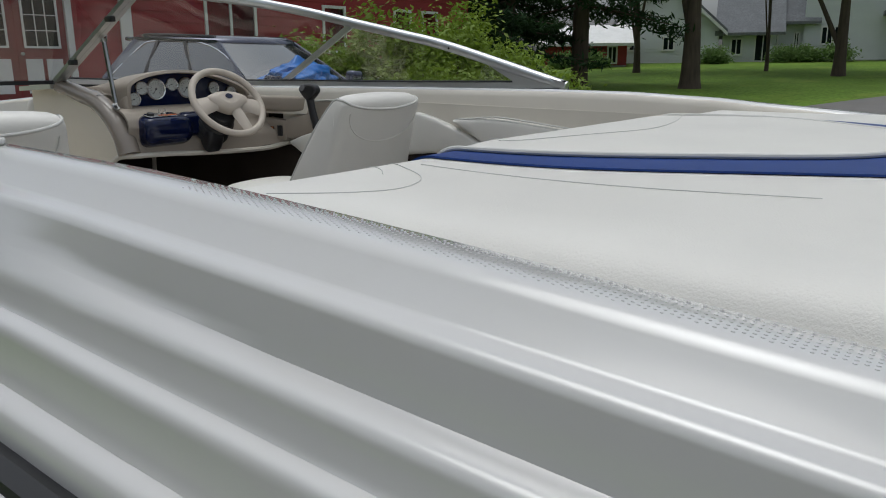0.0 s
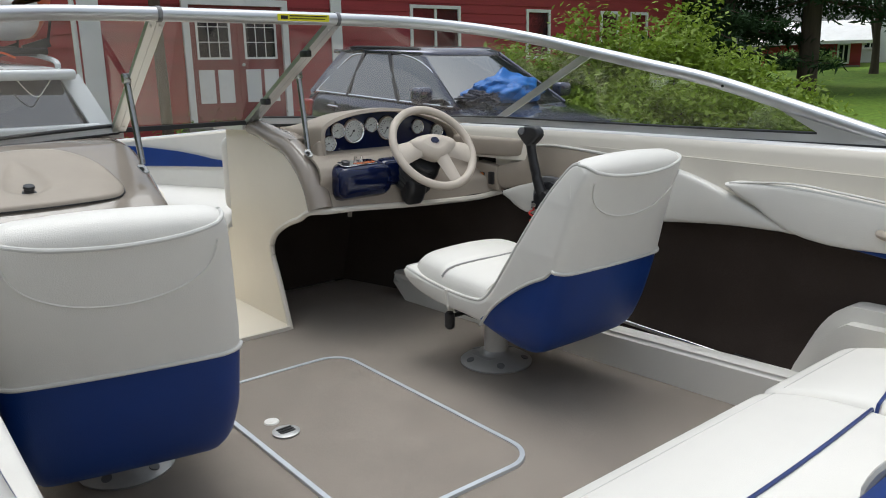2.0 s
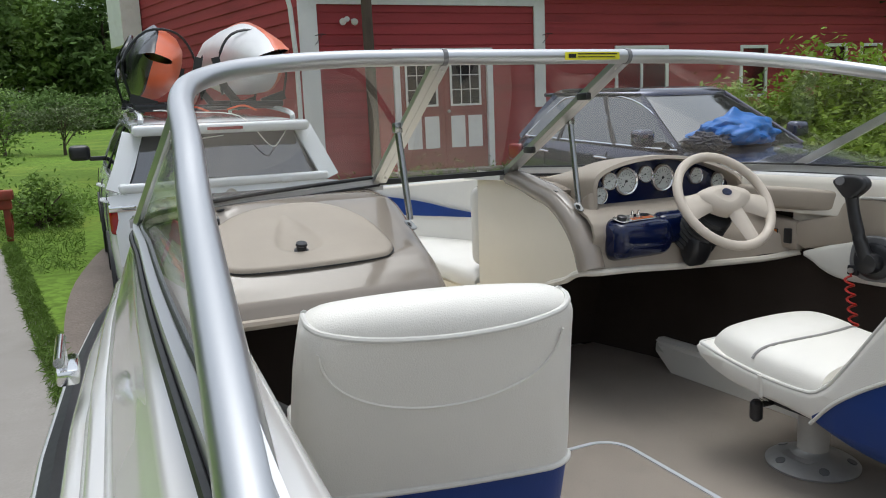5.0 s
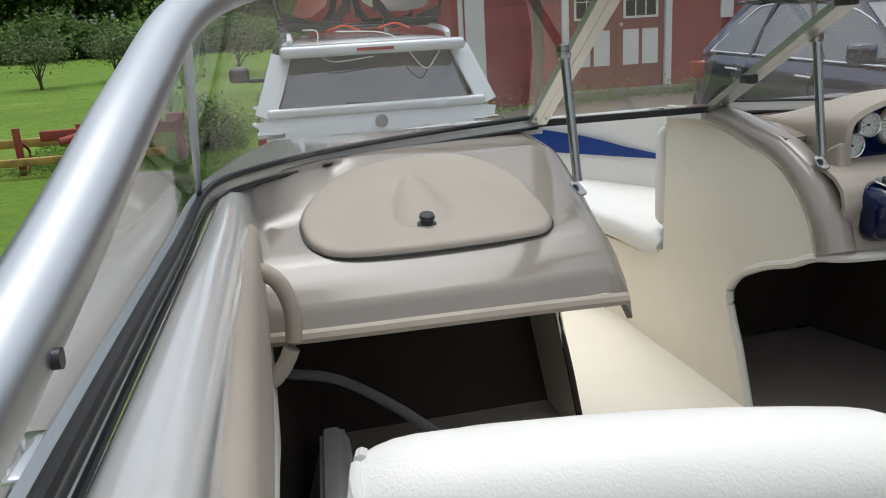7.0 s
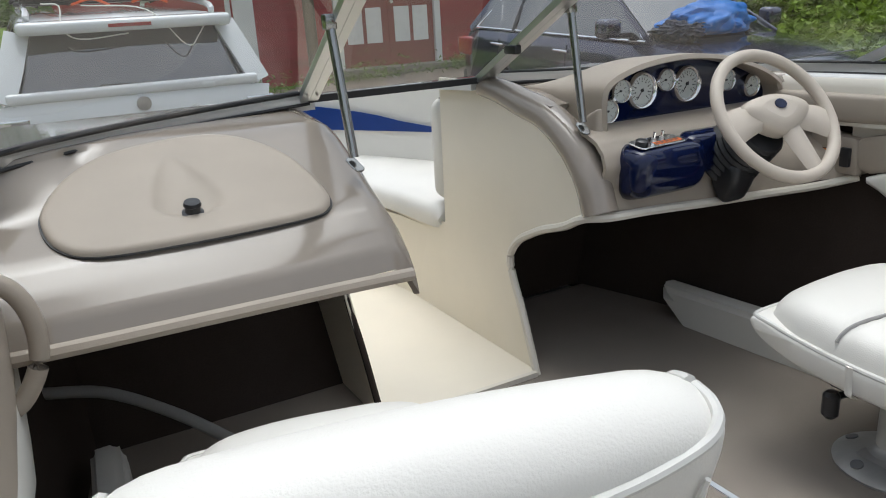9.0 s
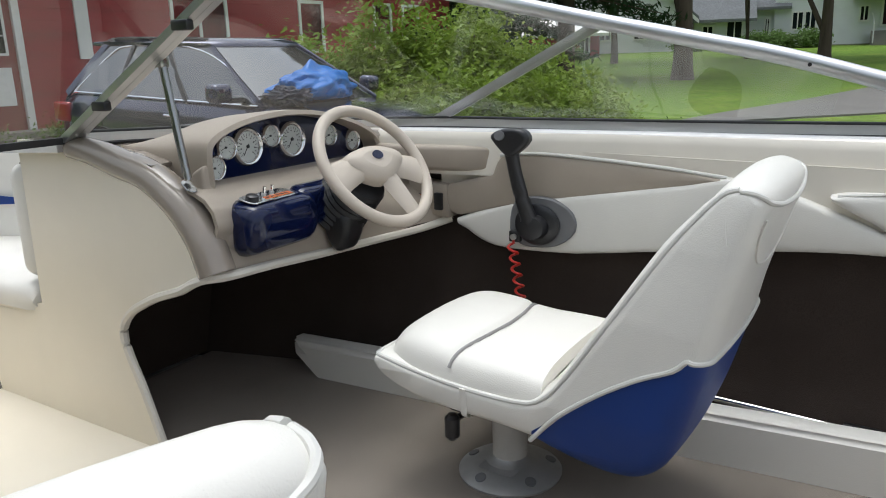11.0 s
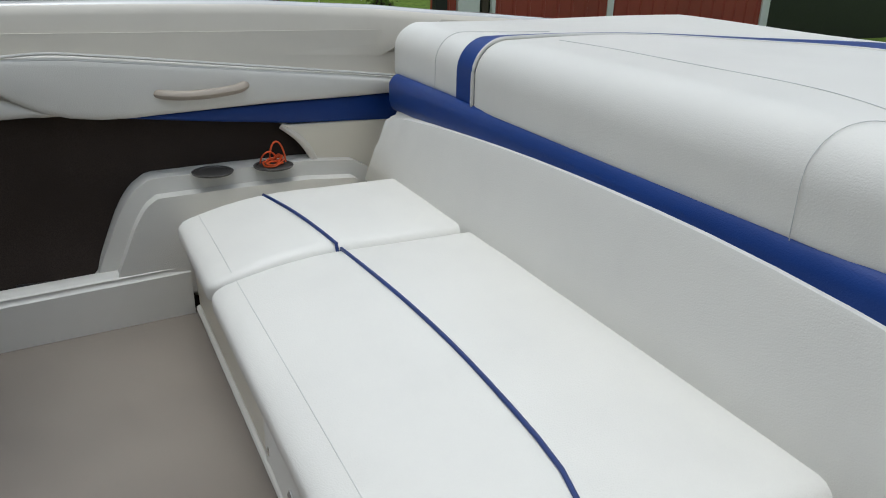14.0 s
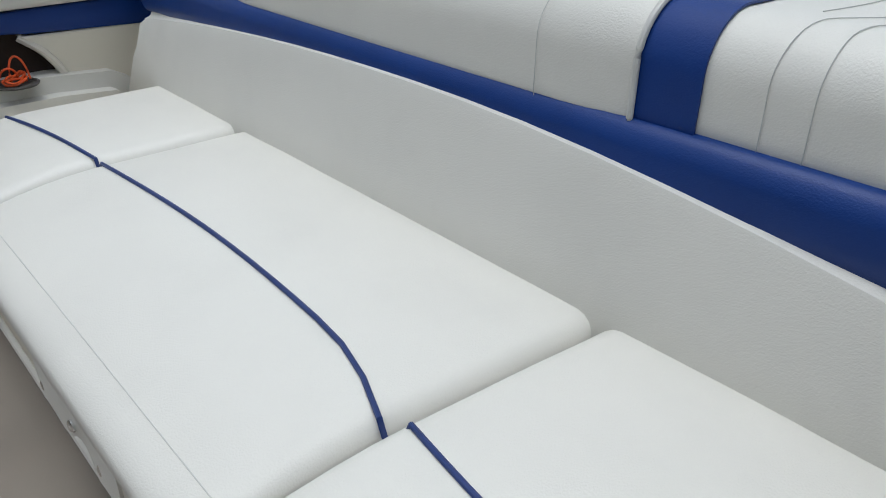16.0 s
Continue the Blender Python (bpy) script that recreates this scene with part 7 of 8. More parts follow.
kayak("white and orange kayak standing on edge in roof cradles", KWHITE, KORANGE, (0.17, 6.25, 2.44), 74, 3.0, 0.70, 0.60)
kayak("orange and black kayak standing on edge in roof cradles", KORANGE, KBLACK, (-0.20, 6.25, 2.42), -72, 2.9, 0.70, 0.46)
for x, s in ((0.40, 1), (-0.42, -1)):
    for y in (5.2, 6.5):
        cradle = thing("roof_cradle", "black padded kayak cradle clamped on the crossbar", "cradle", "kayak cradles")
        part("foot", box(x - 0.24, x + 0.24, y - 0.04, y + 0.04, 2.03 + 0.04 * (y - 5.2), 2.09 + 0.04 * (y - 5.2), 0.015), BLACKP, cradle)
        part("arm", strip([(x - s * 0.16, y, 2.06), (x - s * 0.28, y, 2.22), (x - s * 0.34, y, 2.48)], 0.07, 0.03, (0, 1, 0)), BLACKP, cradle)
        part("pad", strip([(x + s * 0.05, y, 2.07), (x + s * 0.26, y, 2.14)], 0.08, 0.05, (0, 1, 0)), BLACKP, cradle)
        part("strap", tube(smooth_path([(x - s * 0.30, y, 2.15), (x - s * 0.31, y + 0.01, 2.45), (x - s * 0.18, y, 2.68), (x + s * 0.08, y, 2.70), (x + s * 0.29, y, 2.45), (x + s * 0.25, y, 2.12)], 4), 0.012, 5), BLACKP, cradle)
for pts in ([(-0.55, 4.62, 2.02), (-0.45, 4.52, 2.0), (-0.46, 4.46, 1.86), (-0.36, 4.44, 1.78), (-0.05, 4.44, 1.80)], [(-0.3, 4.65, 2.0), (0.1, 4.5, 1.95), (0.32, 4.42, 1.70), (0.42, 4.43, 1.76), (0.52, 4.48, 1.9)]):
    ln = thing("tie_line", "thin pale tie-down line hanging over the tailgate", "rope", "tie-down lines")
    part("line", tube(smooth_path(pts, 6), 0.005, 5), WHITEP, ln)
for x0, x1 in ((-0.35, -0.1), (0.05, 0.3)):
    ln = thing("bungee_cord", "orange bungee cord across the roof rack", "cord", "bungee cords")
    part("line", tube(smooth_path([(x0, 4.75, 2.01), ((x0 + x1) / 2, 4.7, 2.04), (x1, 4.78, 2.0)], 5), 0.009, 6), ORANGE, ln)

# ---- plants ----
def leaves(name, centres, size, mat, parent, seed, narrow=0.45, up=0.8, label=""):
    """Many small leaves, one folded blade at each centre."""
    rng = np.random.default_rng(seed)
    c = np.asarray(centres, dtype=float)
    n = len(c)
    nrm = rng.normal(size=(n, 3)) + np.array([0, 0, up * 2])
    nrm /= np.linalg.norm(nrm, axis=1, keepdims=True)
    a = np.cross(nrm, rng.normal(size=(n, 3)))
    a /= np.linalg.norm(a, axis=1, keepdims=True)
    b = np.cross(nrm, a)
    s = size * rng.uniform(0.6, 1.3, size=(n, 1))
    v = np.stack([c - a * s, c + b * s * narrow + nrm * s * 0.12, c + a * s, c - b * s * narrow + nrm * s * 0.12], axis=1).reshape(-1, 3)
    me = bpy.data.meshes.new(name)
    me.vertices.add(4 * n)
    me.vertices.foreach_set("co", v.ravel())
    me.loops.add(4 * n)
    me.loops.foreach_set("vertex_index", np.arange(4 * n, dtype=np.int32))
    me.polygons.add(n)
    me.polygons.foreach_set("loop_start", np.arange(0, 4 * n, 4, dtype=np.int32))
    me.update(calc_edges=True)
    me.materials.append(mat)
    ob = new(name, me)
    ob.parent = parent
    return tagged(ob, label=label)


def crown_points(rng, centre, radii, clumps, per, spread, shell=0.55):
    """Clump centres through an uneven ellipsoid and leaves scattered about each one."""
    centre, radii = np.array(centre), np.array(radii)
    d = rng.normal(size=(clumps, 3))
    d /= np.linalg.norm(d, axis=1, keepdims=True)
    k = rng.uniform(shell, 1.0, size=(clumps, 1)) * rng.uniform(0.8, 1.15, size=(clumps, 1))
    cc = centre + d * k * radii
    pts = cc[:, None, :] + rng.normal(size=(clumps, per, 3)) * np.array(spread) * rng.uniform(0.6, 1.3, size=(clumps, 1, 1))
    return cc, pts.reshape(-1, 3)


def tree(label, at, height, trunk_r, crown_c, crown_r, clumps, per, spread, leaf, mat, seed, name="tree", limbs=9, category="tree", group=""):
    rng = np.random.default_rng(seed)
    t = thing(name, label, category, group)
    x, y, z = at
    lean = rng.normal(size=2) * 0.02 * height
    path = [(x, y, z - 0.15), (x, y, z + 0.08 * height), (x + lean[0] * 0.4, y + lean[1] * 0.4, z + 0.4 * height), (x + lean[0], y + lean[1], z + 0.82 * height)]
    pts = smooth_path(path, 5)
    bm = tube(pts, [trunk_r * (1.35 if i == 0 else lerp(1.05, 0.15, i / (len(pts) - 1))) for i in range(len(pts))], 12)
    cc, lp = crown_points(rng, (x + lean[0] + crown_c[0], y + lean[1] + crown_c[1], z + crown_c[2]), crown_r, clumps, per, spread)
    for k in range(limbs):
        tip = Vector(cc[rng.integers(len(cc))])
        i = int(rng.integers(len(pts) // 3, len(pts)))
        a = pts[i]
        m = a.lerp(tip, 0.5) + Vector((0, 0, 0.08 * (tip - a).length))
        r0 = trunk_r * lerp(0.5, 0.15, i / len(pts))
        tube(smooth_path([a, m, tip], 3), [r0 * (1 - 0.8 * q / 6) for q in range(7)], 6, bm)
    part("trunk", bm, BARK, t, smooth=60)
    leaves("crown", lp, leaf, mat, t, seed + 1)
    return t


def pine(label, at, height, trunk_r, first, reach, seed):
    rng = np.random.default_rng(seed)
    t = thing("pine_tree", label, "pine tree", "pines")
    x, y, z = at
    bm = tube([(x, y, z - 0.2), (x, y, z + height * 0.5), (x, y, z + height)], [trunk_r * 1.1, trunk_r * 0.75, 0.04], 12)
    pts = []
    lev = first
    while lev < height * 0.96:
        for k in range(int(rng.integers(4, 7))):
            a = rng.uniform(0, 2 * math.pi)
            rr = reach * (1 - 0.75 * (lev - first) / (height - first)) * rng.uniform(0.65, 1.1)
            droop = rng.uniform(0.05, 0.35)
            base = np.array([x, y, z + lev])
            tip = base + np.array([math.cos(a) * rr, math.sin(a) * rr, -droop * rr])
            tube([base, tip], [0.045, 0.01], 5, bm)
            for s in np.linspace(0.25, 1.0, 12):
                q = base + (tip - base) * s
                pts.append(q + rng.normal(size=(16, 3)) * np.array([0.22, 0.22, 0.10]) * (1.25 - 0.5 * s) + np.array([0, 0, -0.08]))
        lev += rng.uniform(0.35, 0.6)
    part("trunk", bm, BARK, t, smooth=60)
    leaves("crown", np.concatenate(pts), 0.15, NEEDLE, t, seed + 1, narrow=0.22, up=0.3)
    return t


# shrubs between the lane and the barn
def shrub(label, at, r, h, clumps, per, leaf, mat, seed, spread=0.16, group="barnside shrubs", up=0.8):
    rng = np.random.default_rng(seed)
    t = thing("shrub", label, "shrub", group)
    x, y = at
    z = ground_z(x, y)
    per = int(per * 1.5)
    d = rng.normal(size=(clumps, 3))
    d[:, 2] = np.abs(d[:, 2])
    d /= np.linalg.norm(d, axis=1, keepdims=True)
    k = rng.uniform(0.35, 1.0, size=(clumps, 1)) ** 0.5
    lump = np.array([0.82 + 0.4 * noise.noise(Vector(q) * 2.1 + Vector((seed, 0, 0))) for q in d])[:, None]
    cc = np.array([x, y, z + 0.1]) + d * k * lump * np.array([r, r, h])
    pts = cc[:, None, :] + rng.normal(size=(clumps, per, 3)) * spread * np.array([1.0, 1.0, 0.8])
    pts = pts.reshape(-1, 3)
    pts = pts[pts[:, 2] > z + 0.02]
    bm = bmesh.new()
    for i in range(14):
        tip = Vector(cc[rng.integers(len(cc))])
        tube(smooth_path([(x + rng.normal() * 0.15, y + rng.normal() * 0.15, z - 0.05), (lerp(x, tip.x, 0.4), lerp(y, tip.y, 0.4), lerp(z, tip.z, 0.6)), tip], 3), [0.03 - 0.0035 * q for q in range(7)], 5, bm)
    part("stem_cluster", bm, BARK, t, smooth=60)
    leaves("foliage", pts, leaf, mat, t, seed + 1, up=up)
    return t


SHRUB = "dense light green leafy shrub in the bed beside the barn"
shrub(SHRUB, (7.3, 6.6), 1.5, 1.75, 240, 44, 0.055, LEAF_BUSH, 11)
shrub(SHRUB, (8.3, 5.4), 1.6, 1.95, 300, 44, 0.055, LEAF_BUSH, 12)
shrub(SHRUB, (9.0, 4.5), 1.3, 2.05, 240, 44, 0.055, LEAF_BUSH, 13)
shrub("tall light green leafy shrub rising above its neighbours", (9.3, 4.7), 0.75, 2.55, 110, 40, 0.055, LEAF_BUSH, 14)
shrub(SHRUB, (7.7, 4.0), 1.3, 1.35, 240, 44, 0.05, LEAF_BUSH, 15)
shrub(SHRUB, (9.6, 3.6), 1.1, 1.45, 190, 44, 0.055, LEAF_BUSH, 16)
shrub("low tangled green shrub at the end of the bed", (8.6, 2.9), 0.95, 0.95, 150, 44, 0.045, LEAF_BUSH, 17)
shrub("low tangled green shrub at the end of the bed", (9.9, 2.9), 0.75, 0.75, 110, 40, 0.045, LEAF_BUSH, 18)
shrub(SHRUB, (6.7, 5.0), 0.9, 0.9, 130, 40, 0.05, LEAF_BUSH, 19)
# creeping weeds at the shrubs' foot and by the barn door
rng = np.random.default_rng(40)
weeds = thing("weeds", "low green weeds along gravel and beds", "weeds", kind="stuff")
wp = []
for cx, cy, sx, sy, n in ((7.3, 3.2, 0.5, 0.7, 900), (9.3, 2.3, 0.8, 0.3, 900), (4.6, 11.2, 0.6, 0.25, 700), (6.6, 10.9, 0.35, 0.25, 500), (2.7, 11.0, 0.3, 0.3, 300), (-1.45, 12.4, 0.3, 0.5, 900), (-1.7, 12.5, 0.5, 1.2, 900), (10.6, -5.9, 0.6, 0.25, 300), (9.0, -5.4, 0.5, 0.3, 300)):
    q = np.stack([rng.normal(cx, sx, n), rng.normal(cy, sy, n), rng.gamma(2.0, 0.06, n)], axis=1)
    q[:, 2] += [ground_z(a, b) + 0.03 for a, b in q[:, :2]]
    wp.append(q)
leaves("weed_leaves", np.concatenate(wp), 0.045, LEAF_MID, weeds, 41, narrow=0.3)

# pines and maples before the white houses
for at, h_, r_, first, reach, sd in (((21.5, 8.5), 13, 0.26, 2.6, 3.4, 61), ((20.2, 10.4), 12, 0.22, 1.2, 3.2, 62), ((18.6, 10.9), 11, 0.20, 0.8, 2.9, 63), ((24.5, 13.5), 14, 0.25, 1.5, 3.6, 64), ((22.0, 15.0), 13, 0.24, 0.8, 3.5, 65), ((18.0, 12.6), 10, 0.2, 0.6, 2.8, 66)):
    pine("dark green pine with drooping branches", (*at, ground_z(*at)), h_, r_, first, reach, sd)
for at, h_, r_, sd, cz in (((22.3, 5.15), 11, 0.36, 71, 7.2), ((30.1, 2.35), 11, 0.27, 72, 7.4), ((33.0, 5.6), 9, 0.10, 73, 7.0), ((31.2, -0.2), 11, 0.40, 74, 7.4), ((40.0, -3.6), 10, 0.20, 75, 8.0), ((31.0, 10.5), 10, 0.18, 76, 7.5)):
    tree("broad maple with a thick grey brown trunk on the lawn", (*at, ground_z(*at)), h_, r_, (0, 0, cz), (3.8, 3.8, 2.9), 120, 34, 0.45, 0.17, LEAF_MID, sd, group="lawn maples")
shrub("young leafy sapling on the lawn", (12.6, -6.9), 0.35, 1.5, 26, 22, 0.04, LEAF_MID, 81, 0.09, group="saplings")
shrub("young leafy sapling on the lawn", (24.0, -2.6), 0.7, 1.1, 40, 22, 0.06, LEAF_BUSH, 82, 0.12, group="saplings")
for at, sd in (((33.6, 15.4), 83), ((34.4, 14.2), 84), ((39.8, 9.9), 85), ((41.8, 7.0), 86), ((42.2, 6.0), 87), ((42.4, 4.6), 88)):
    shrub("rounded green shrub by the house wall", at, 0.8, 0.75, 60, 24, 0.09, LEAF_DARK, sd, 0.18, group="house shrubs")
# woods beyond the lawn
rng = np.random.default_rng(100)
for k in range(40):
    b = radians(lerp(-34, 8.5, (k + rng.uniform(-0.4, 0.4)) / 39))
    dd = rng.uniform(50, 66)
    x, y = -1.1 + dd * math.sin(b), -2 + dd * math.cos(b)
    hh = rng.uniform(10.5, 15.5) * (0.62 if b > radians(-2.6) else 1.0)
    m_ = LEAF_DARK if rng.uniform() < 0.5 else LEAF_MID
    tree("tall leafy tree of the wood edge and its unseen port extension", (x, y, ground_z(x, y) - 0.2), hh, 0.18, (0, 0, hh * 0.56), (2.7, 2.7, hh * 0.46), 130, 30, 0.5, 0.26, m_, 200 + 3 * k, group="wood edge trees", limbs=6)
for k in range(20):
    b = radians(lerp(-34, 8.5, (k + 0.5) / 20))
    dd = rng.uniform(46, 50)
    x, y = -1.1 + dd * math.sin(b), -2 + dd * math.cos(b)
    shrub("dark undergrowth shrub before the woods", (x, y), 2.0, rng.uniform(1.4, 2.6), 90, 26, 0.16, LEAF_DARK, 400 + k, 0.3, group="woodland shrubs")
# unseen trees added to port, blocking low sky to darken the hull side
for k in range(30):
    b = radians(lerp(-125, -37, (k + rng.uniform(-0.4, 0.4)) / 29))
    dd = rng.uniform(30, 40)
    x, y = -1.1 + dd * math.sin(b), -2 + dd * math.cos(b)
    hh = rng.uniform(11, 16)
    tree("tall leafy tree of the wood edge and its unseen port extension", (x, y, ground_z(x, y) - 0.2), hh, 0.2, (0, 0, hh * 0.52), (3.4, 3.4, hh * 0.50), 120, 26, 0.7, 0.55, LEAF_DARK, 600 + 3 * k, group="wood edge trees", limbs=4)
# apple trees on the lawn
for at, sd in (((-1.6, 26.0), 91), ((0.9, 25.0), 92), ((-3.4, 27.0), 93), ((-7.6, 25.0), 94), ((-5.6, 26.5), 95), ((-10.5, 26.0), 96)):
    tree("small spreading apple tree with pale leaves", (*at, ground_z(*at)), 1.35, 0.07, (0, 0, 1.15), (1.05, 1.05, 0.42), 55, 30, 0.17, 0.06, LEAF_APPLE, sd, group="apple trees", limbs=10)
tree("young slender tree at the lawn's edge", (-2.6, 13.6, ground_z(-2.6, 13.6)), 2.3, 0.03, (0, 0, 1.35), (0.55, 0.55, 0.95), 60, 24, 0.13, 0.05, LEAF_MID, 97)
shrub("feathery green shrub at the lawn's edge", (-1.75, 10.9), 0.55, 0.75, 60, 26, 0.04, LEAF_MID, 98, 0.1, group="edge shrubs")
shrub("feathery green shrub at the lawn's edge", (-3.1, 11.4), 0.5, 0.6, 50, 26, 0.04, LEAF_MID, 99, 0.1, group="edge shrubs")
# grass along the concrete's edge
blades = thing("grass_verge", "uneven green grass strip beside the concrete drive", "grass", kind="stuff")
q = []
rng = np.random.default_rng(55)
for x0, x1, y0, y1, n in ((-0.09, 0.09, 2.6, 9.3, 5200), (-4.5, -1.2, 7.4, 12.5, 9000)):
    p = np.stack([rng.uniform(x0, x1, n), rng.uniform(y0, y1, n), rng.uniform(0.0, 0.06, n)], axis=1)
    if x1 < 0.2 and x0 > -1:
        p[:, 0] += -1.26 - 0.125 * (p[:, 1] - 2.6)
    else:
        p = p[p[:, 0] > -2.0 - 3 * (p[:, 1] > 9.6)]
    p[:, 2] += [ground_z(a, b) + 0.03 for a, b in p[:, :2]]
    q.append(p)
leaves("blades", np.concatenate(q), 0.06, LEAF_GRASS, blades, 56, narrow=0.08, up=-0.0)

# ---- farm machine on the lawn ----
RUST = material("rusty red machine paint", (0.28, 0.045, 0.025), rough=0.7, var=0.12, var_scale=6, dark=(0.12, 0.06, 0.03), dark_amount=0.6, dark_scale=8)
OCHRE = material("faded yellow machine paint", (0.42, 0.27, 0.06), rough=0.7, var=0.12, var_scale=6, dark=(0.15, 0.08, 0.04), dark_amount=0.6, dark_scale=6)
imp = thing("farm_implement", "rusty red and yellow tractor implement parked on the lawn", "farm machine")
gz0 = ground_z(-2.6, 10.5)
part("beam", box(-3.9, -2.05, 9.85, 10.0, gz0 + 0.42, gz0 + 0.56, 0.015), RUST, imp)
part("beam", box(-4.9, -2.5, 10.5, 10.62, gz0 + 0.30, gz0 + 0.42, 0.015), OCHRE, imp)
part("beam", box(-4.9, -2.3, 9.6, 9.7, gz0 + 0.14, gz0 + 0.24, 0.015), OCHRE, imp)
part("drawbar", tube([(-2.3, 9.9, gz0 + 0.55), (-2.9, 9.5, gz0 + 0.60), (-3.5, 9.2, gz0 + 0.45)], 0.055, 10), RUST, imp)
for x in (-2.12, -2.7, -3.4, -4.2):
    part("leg", box(x - 0.04, x + 0.04, 9.88, 9.97, gz0 - 0.02, gz0 + 0.62, 0.01), RUST, imp)
    part("tine", tube(smooth_path([(x, 10.1, gz0 + 0.4), (x + 0.02, 10.3, gz0 + 0.25), (x, 10.2, gz0 + 0.0)], 4), 0.02, 6), RUST, imp)
part("hitch", box(-2.25, -2.02, 9.80, 10.05, gz0 + 0.55, gz0 + 0.68, 0.02), RUST, imp)
part("tyre", lathe([(0.10, 0), (0.24, 0.0), (0.27, 0.05), (0.27, 0.12), (0.24, 0.17), (0.10, 0.17)], (-3.2, 10.2, gz0 + 0.27), 24, (1, 0, 0)), TYRE, imp)

# ---- houses across the lawn ----
def house(label, at, turn, length, depth, eave, ridge, wins, gable_front=True, mat=None, roof_mat=None, porch=False):
    """The front wall lies on local x from 0 to length, facing -y; wins: (x, z, width, height) on the front."""
    mat, roof_mat = mat or WHITE_SIDING, roof_mat or ROOF
    h_ = thing("house", label, "house")
    if gable_front:
        out = [(0, -1.0), (length, -1.0), (length, eave), (length / 2, ridge), (0, eave)]
        part("wall", prism(out, "y", 0, depth), mat, h_, smooth=0)
        for s in (0, 1):
            a, b = ((-0.4, eave - 0.28), (length / 2, ridge + 0.06)) if s == 0 else ((length + 0.4, eave - 0.28), (length / 2, ridge + 0.06))
            part("roof", prism([a, b, (b[0], b[1] + 0.16), (a[0], a[1] + 0.16)], "y", -0.4, depth + 0.4), roof_mat, h_, smooth=0)
            part("rake_board", prism([(a[0], a[1] - 0.2), (b[0], b[1] - 0.2), b, a], "y", -0.42, -0.36), WHITE_PAINT, h_, smooth=0)
    else:
        part("wall", box(0, length, 0, depth, -1.0, eave), mat, h_, smooth=0)
        part("roof", prism([(-0.5, eave - 0.1), (depth / 2, ridge), (depth + 0.5, eave - 0.1), (depth + 0.5, eave + 0.05), (depth / 2, ridge + 0.16), (-0.5, eave + 0.05)], "x", -0.4, length + 0.4), roof_mat, h_, smooth=0)
    z = 0.0
    while z < (ridge if gable_front else eave) - 0.15:
        half = length if z < eave or not gable_front else length * (ridge - z) / (ridge - eave)
        a = (length - half) / 2
        part("clapboard", prism([(-0.028, z), (-0.002, z), (-0.002, z + 0.15), (-0.008, z + 0.15)], "x", a + 0.02, a + half - 0.02), mat, h_, smooth=0)
        z += 0.15
    for x, wz, ww, wh in wins:
        w = part("window", box(x, x + ww, -0.05, -0.03, wz, wz + wh), WINDOW, h_)
        for bx in ((x - 0.09, x, wz - 0.09, wz + wh + 0.09), (x + ww, x + ww + 0.09, wz - 0.09, wz + wh + 0.09), (x, x + ww, wz + wh, wz + wh + 0.09), (x, x + ww, wz - 0.09, wz), (x + ww / 2 - 0.03, x + ww / 2 + 0.03, wz, wz + wh)):
            part("frame", box(bx[0], bx[1], -0.09, -0.02, bx[2], bx[3]), WHITE_PAINT, w)
    part("foundation", box(0.02, length - 0.02, -0.035, -0.001, -0.6, 0.0), CONCRETE, h_)
    if porch:
        part("porch_deck", box(0.5, length * 0.6, -1.8, -0.04, -0.15, 0.05), WHITE_PAINT, h_)
        part("porch_skirt", box(0.5, length * 0.6, -1.82, -1.78, -0.7, -0.15), GREYP, h_)
        for k in range(6):
            x = lerp(0.6, length * 0.6 - 0.1, k / 5)
            part("porch_post", box(x - 0.06, x + 0.06, -1.75, -1.63, 0.05, 2.4), WHITE_PAINT, h_)
        part("porch_roof", box(0.3, length * 0.6 + 0.2, -2.0, 0.0, 2.4, 2.6), roof_mat, h_)
    h_.matrix_basis = Matrix.Translation(at) @ Matrix.Rotation(radians(turn), 4, "Z")
    return h_


house("white clapboard house with grey roof and paired windows", (39.5, 15.5, 1.75), -69, 5.6, 9, 1.85, 4.4, [(0.95, 0.72, 0.50, 0.62), (2.75, 0.72, 0.50, 0.62)])
house("white entrance wing with a steep grey roof", (41.9, 10.2, 1.75), -74, 2.7, 6, 1.5, 4.6, [(0.5, 0.45, 0.45, 0.75), (1.7, 0.1, 0.7, 1.3)], gable_front=False)
house("low white link wing with narrow windows under grey shingles", (43.4, 8.4, 1.85), -77, 2.3, 5, 1.95, 4.2, [(0.45, 0.3, 0.16, 1.1), (1.5, 0.3, 0.16, 1.1)], gable_front=False)
house("tall white farmhouse with steps up to a porch", (43.6, 6.5, 1.85), -80, 9.5, 8, 5.0, 7.5, [(0.9, 0.85, 0.45, 0.8), (1.5, 0.85, 0.45, 0.8), (4.0, 1.15, 0.32, 0.65), (5.0, 0.9, 0.6, 1.3), (7.2, 0.9, 0.7, 1.1)], gable_front=False)
porch = thing("porch_steps", "grey concrete porch steps with white hand rails", "steps")
for k in range(4):
    part("step", box(4.5 + 0.0 * k, 6.4, -1.5 + 0.3 * k, -1.2 + 0.3 * k, -0.3, 0.15 * (k + 1)), CONCRETE, porch)
for x in (4.5, 6.4):
    part("hand_rail", tube([(x, -1.5, 0.9), (x, -0.3, 1.45), (x, 0.0, 1.45)], 0.03, 6), WHITE_PAINT, porch)
    part("baluster", tube([(x, -1.5, 0.0), (x, -1.5, 0.9)], 0.03, 6), WHITE_PAINT, porch)
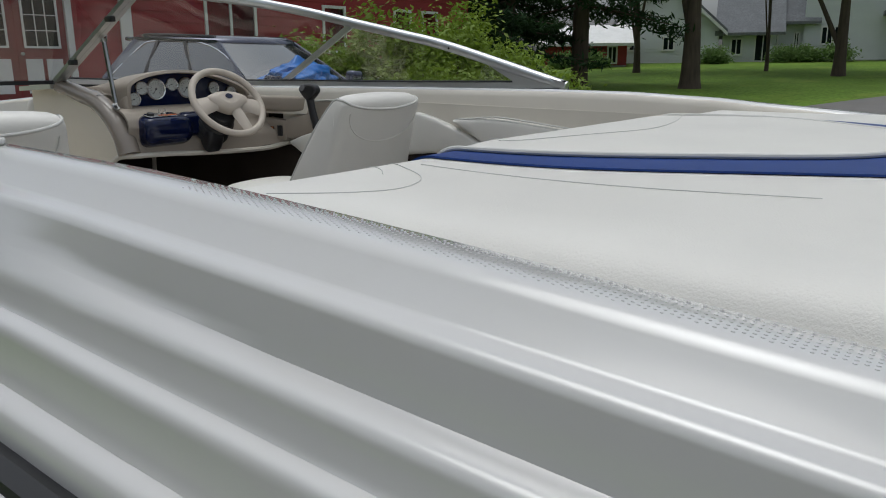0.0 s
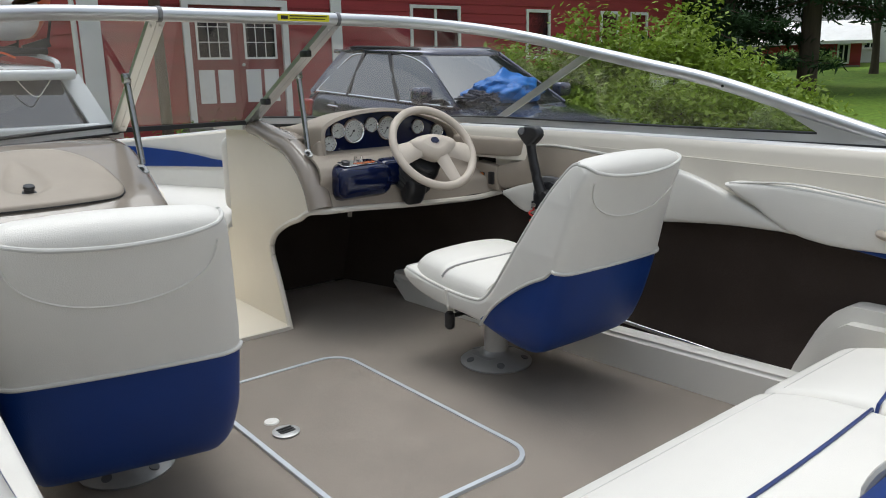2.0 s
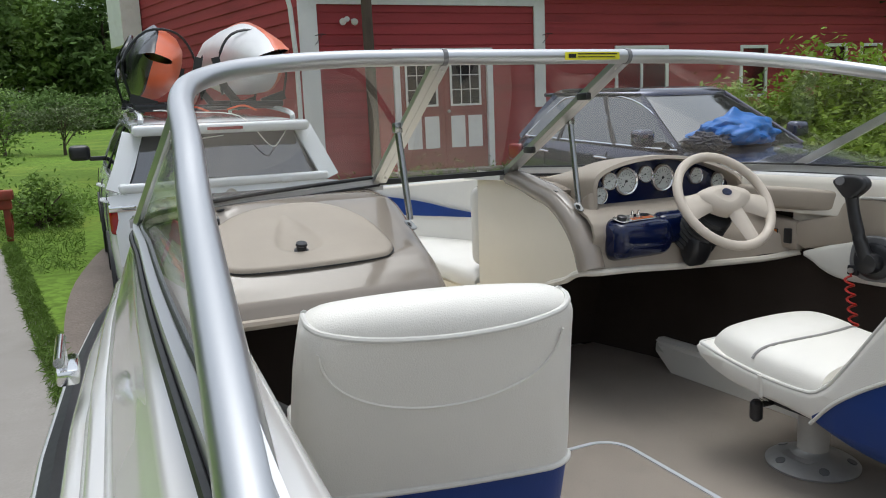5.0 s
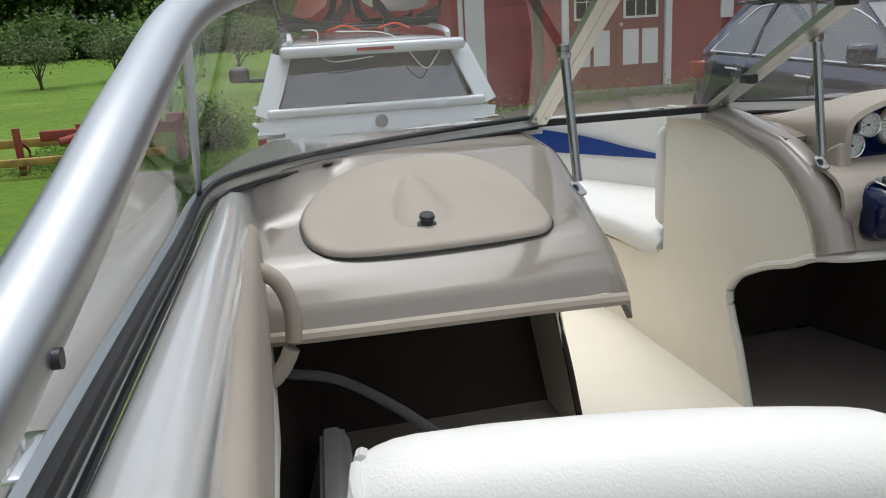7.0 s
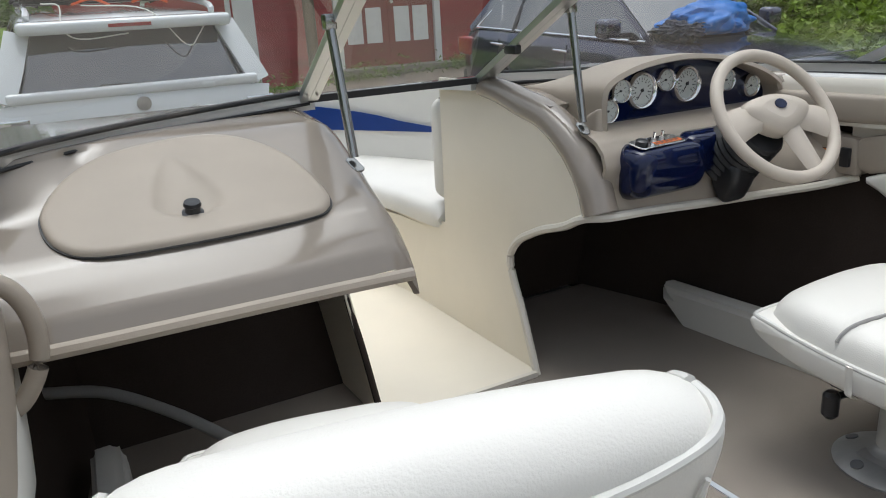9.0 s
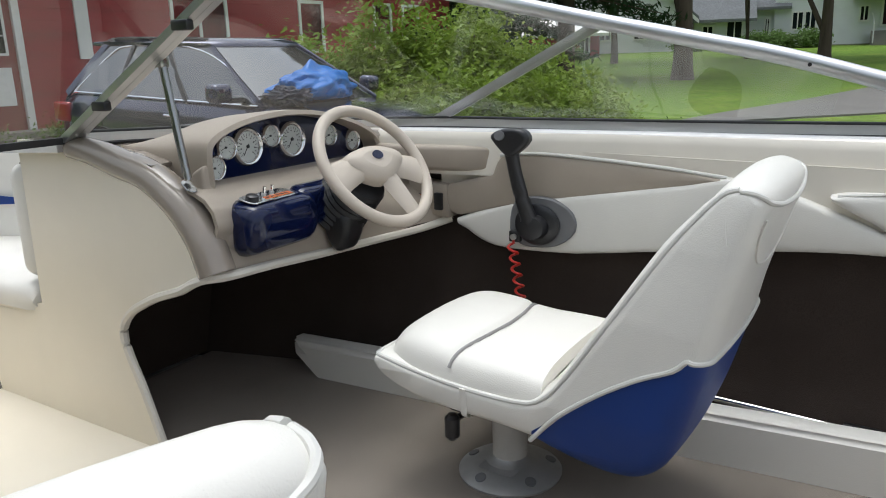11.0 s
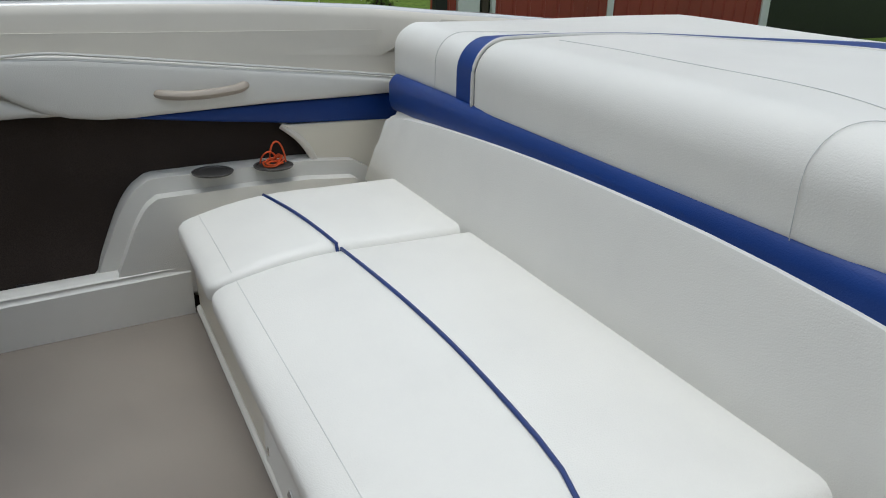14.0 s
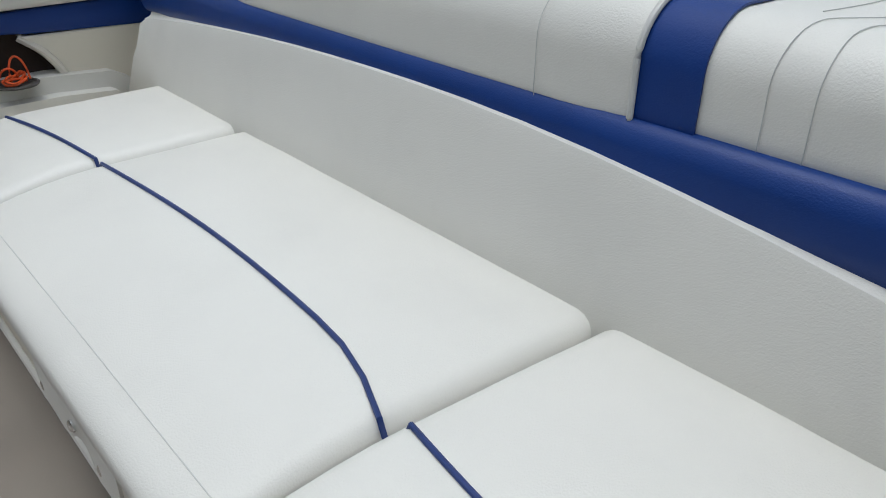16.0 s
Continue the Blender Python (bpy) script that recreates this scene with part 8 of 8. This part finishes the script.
part("canopy", prism([(3.6, 2.15), (7.0, 2.15), (7.0, 2.35), (5.3, 2.95), (3.6, 2.35)], "y", -1.6, -0.04), ROOF, porch)
porch.matrix_basis = Matrix.Translation((43.6, 6.5, 1.85)) @ Matrix.Rotation(radians(-80), 4, "Z")
house("small red shed with a pale metal roof", (34.4, 17.0, 1.65), -64, 4.2, 3.0, 1.05, 1.9, [(3.3, 0.15, 0.35, 0.75)], gable_front=False, mat=BARN_RED, roof_mat=WHITE_PAINT)

# ---- red metal building astern ----
mb = thing("metal_building", "red ribbed metal building with white door trim", "building")
MX = 8.0
mz = ground_z(MX, -8)
part("wall", box(MX + 0.02, MX + 0.2, -20, -5.8, mz - 0.3, 4.6), METAL_RED, mb)
part("side_wall", prism([(MX + 0.02, -5.8), (MX + 9.5, -11.6), (MX + 9.4, -11.8), (MX + 0.02, -6.05)], "z", mz - 0.3, 4.6), METAL_RED, mb)
part("corner_trim", box(MX - 0.08, MX + 0.02, -5.90, -5.74, mz - 0.2, 4.6), BLACKP, mb, "dark corner trim")
part("roof", prism([(MX - 0.4, -5.5), (MX + 0.3, -5.4), (MX + 9.9, -11.3), (MX + 9.9, -20.4), (MX - 0.4, -20.4)], "z", 4.6, 4.8), ROOF, mb)


def ribbed(y0, y1, x, z0, z1, name):
    p = part(name, box(x, x + 0.02, y0, y1, z0, z1), METAL_RED, mb)
    y = y1 - 0.06
    while y > y0 + 0.03:
        part("rib", loft([[(x + 0.001, y + 0.03, z), (x - 0.022, y + 0.012, z), (x - 0.022, y - 0.012, z), (x + 0.001, y - 0.03, z)] for z in (z0 + 0.01, z1 - 0.01)]), METAL_RED, p, smooth=0)
        y -= 0.23
    return p


ribbed(-6.06, -5.88, MX - 0.01, mz - 0.1, 4.5, "panel")
part("door_trim", box(MX - 0.05, MX + 0.02, -6.38, -6.07, mz - 0.1, 3.9), WHITE_PAINT, mb, "white door trim")
# black strip laid on the wall as the shade inside the door gap
part("door_gap", box(MX + 0.005, MX + 0.02, -6.56, -6.38, mz - 0.1, 3.6), BLACKP, mb, "black strip painted for the shaded door gap")
part("jamb_post", box(MX - 0.03, MX + 0.004, -6.52, -6.43, mz - 0.1, 3.6), BARK, mb, "old wooden jamb post")
part("door_edge", box(MX - 0.07, MX - 0.01, -6.60, -6.55, mz + 0.02, 3.6), WHITE_PAINT, mb, "white door edge")
d1 = ribbed(-8.40, -6.60, MX - 0.05, mz + 0.02, 3.6, "sliding_door")
part("door_edge", box(MX - 0.07, MX - 0.01, -8.50, -8.40, mz + 0.02, 3.6), WHITE_PAINT, mb, "white door edge")
part("door_latch", box(MX - 0.10, MX - 0.05, -6.66, -6.63, 1.28, 1.34, 0.006), STEEL, d1)
ribbed(-11.4, -8.50, MX - 0.03, mz - 0.1, 4.5, "panel")
part("opening_trim", box(MX - 0.06, MX + 0.02, -11.56, -11.4, mz - 0.1, 3.8), WHITE_PAINT, mb, "white opening trim")
# black sheet on the wall in place of the bay's shaded depth
part("opening", box(MX - 0.012, MX + 0.018, -15.5, -11.56, mz - 0.1, 3.6), BLACKP, mb, "black sheet painted for the shaded open bay")
ribbed(-20, -15.5, MX - 0.03, mz - 0.1, 4.5, "panel")
for x, y in ((14.1, -7.1), (23, -1.0), (11.2, -5.3)):
    stake = thing("marker_stake", "thin pale marker stake in the lawn", "stake", "lawn stakes")
    part("rod", tube([(x, y, ground_z(x, y) - 0.1), (x + 0.02, y, ground_z(x, y) + 0.7)], 0.010, 6), WHITEP, stake)
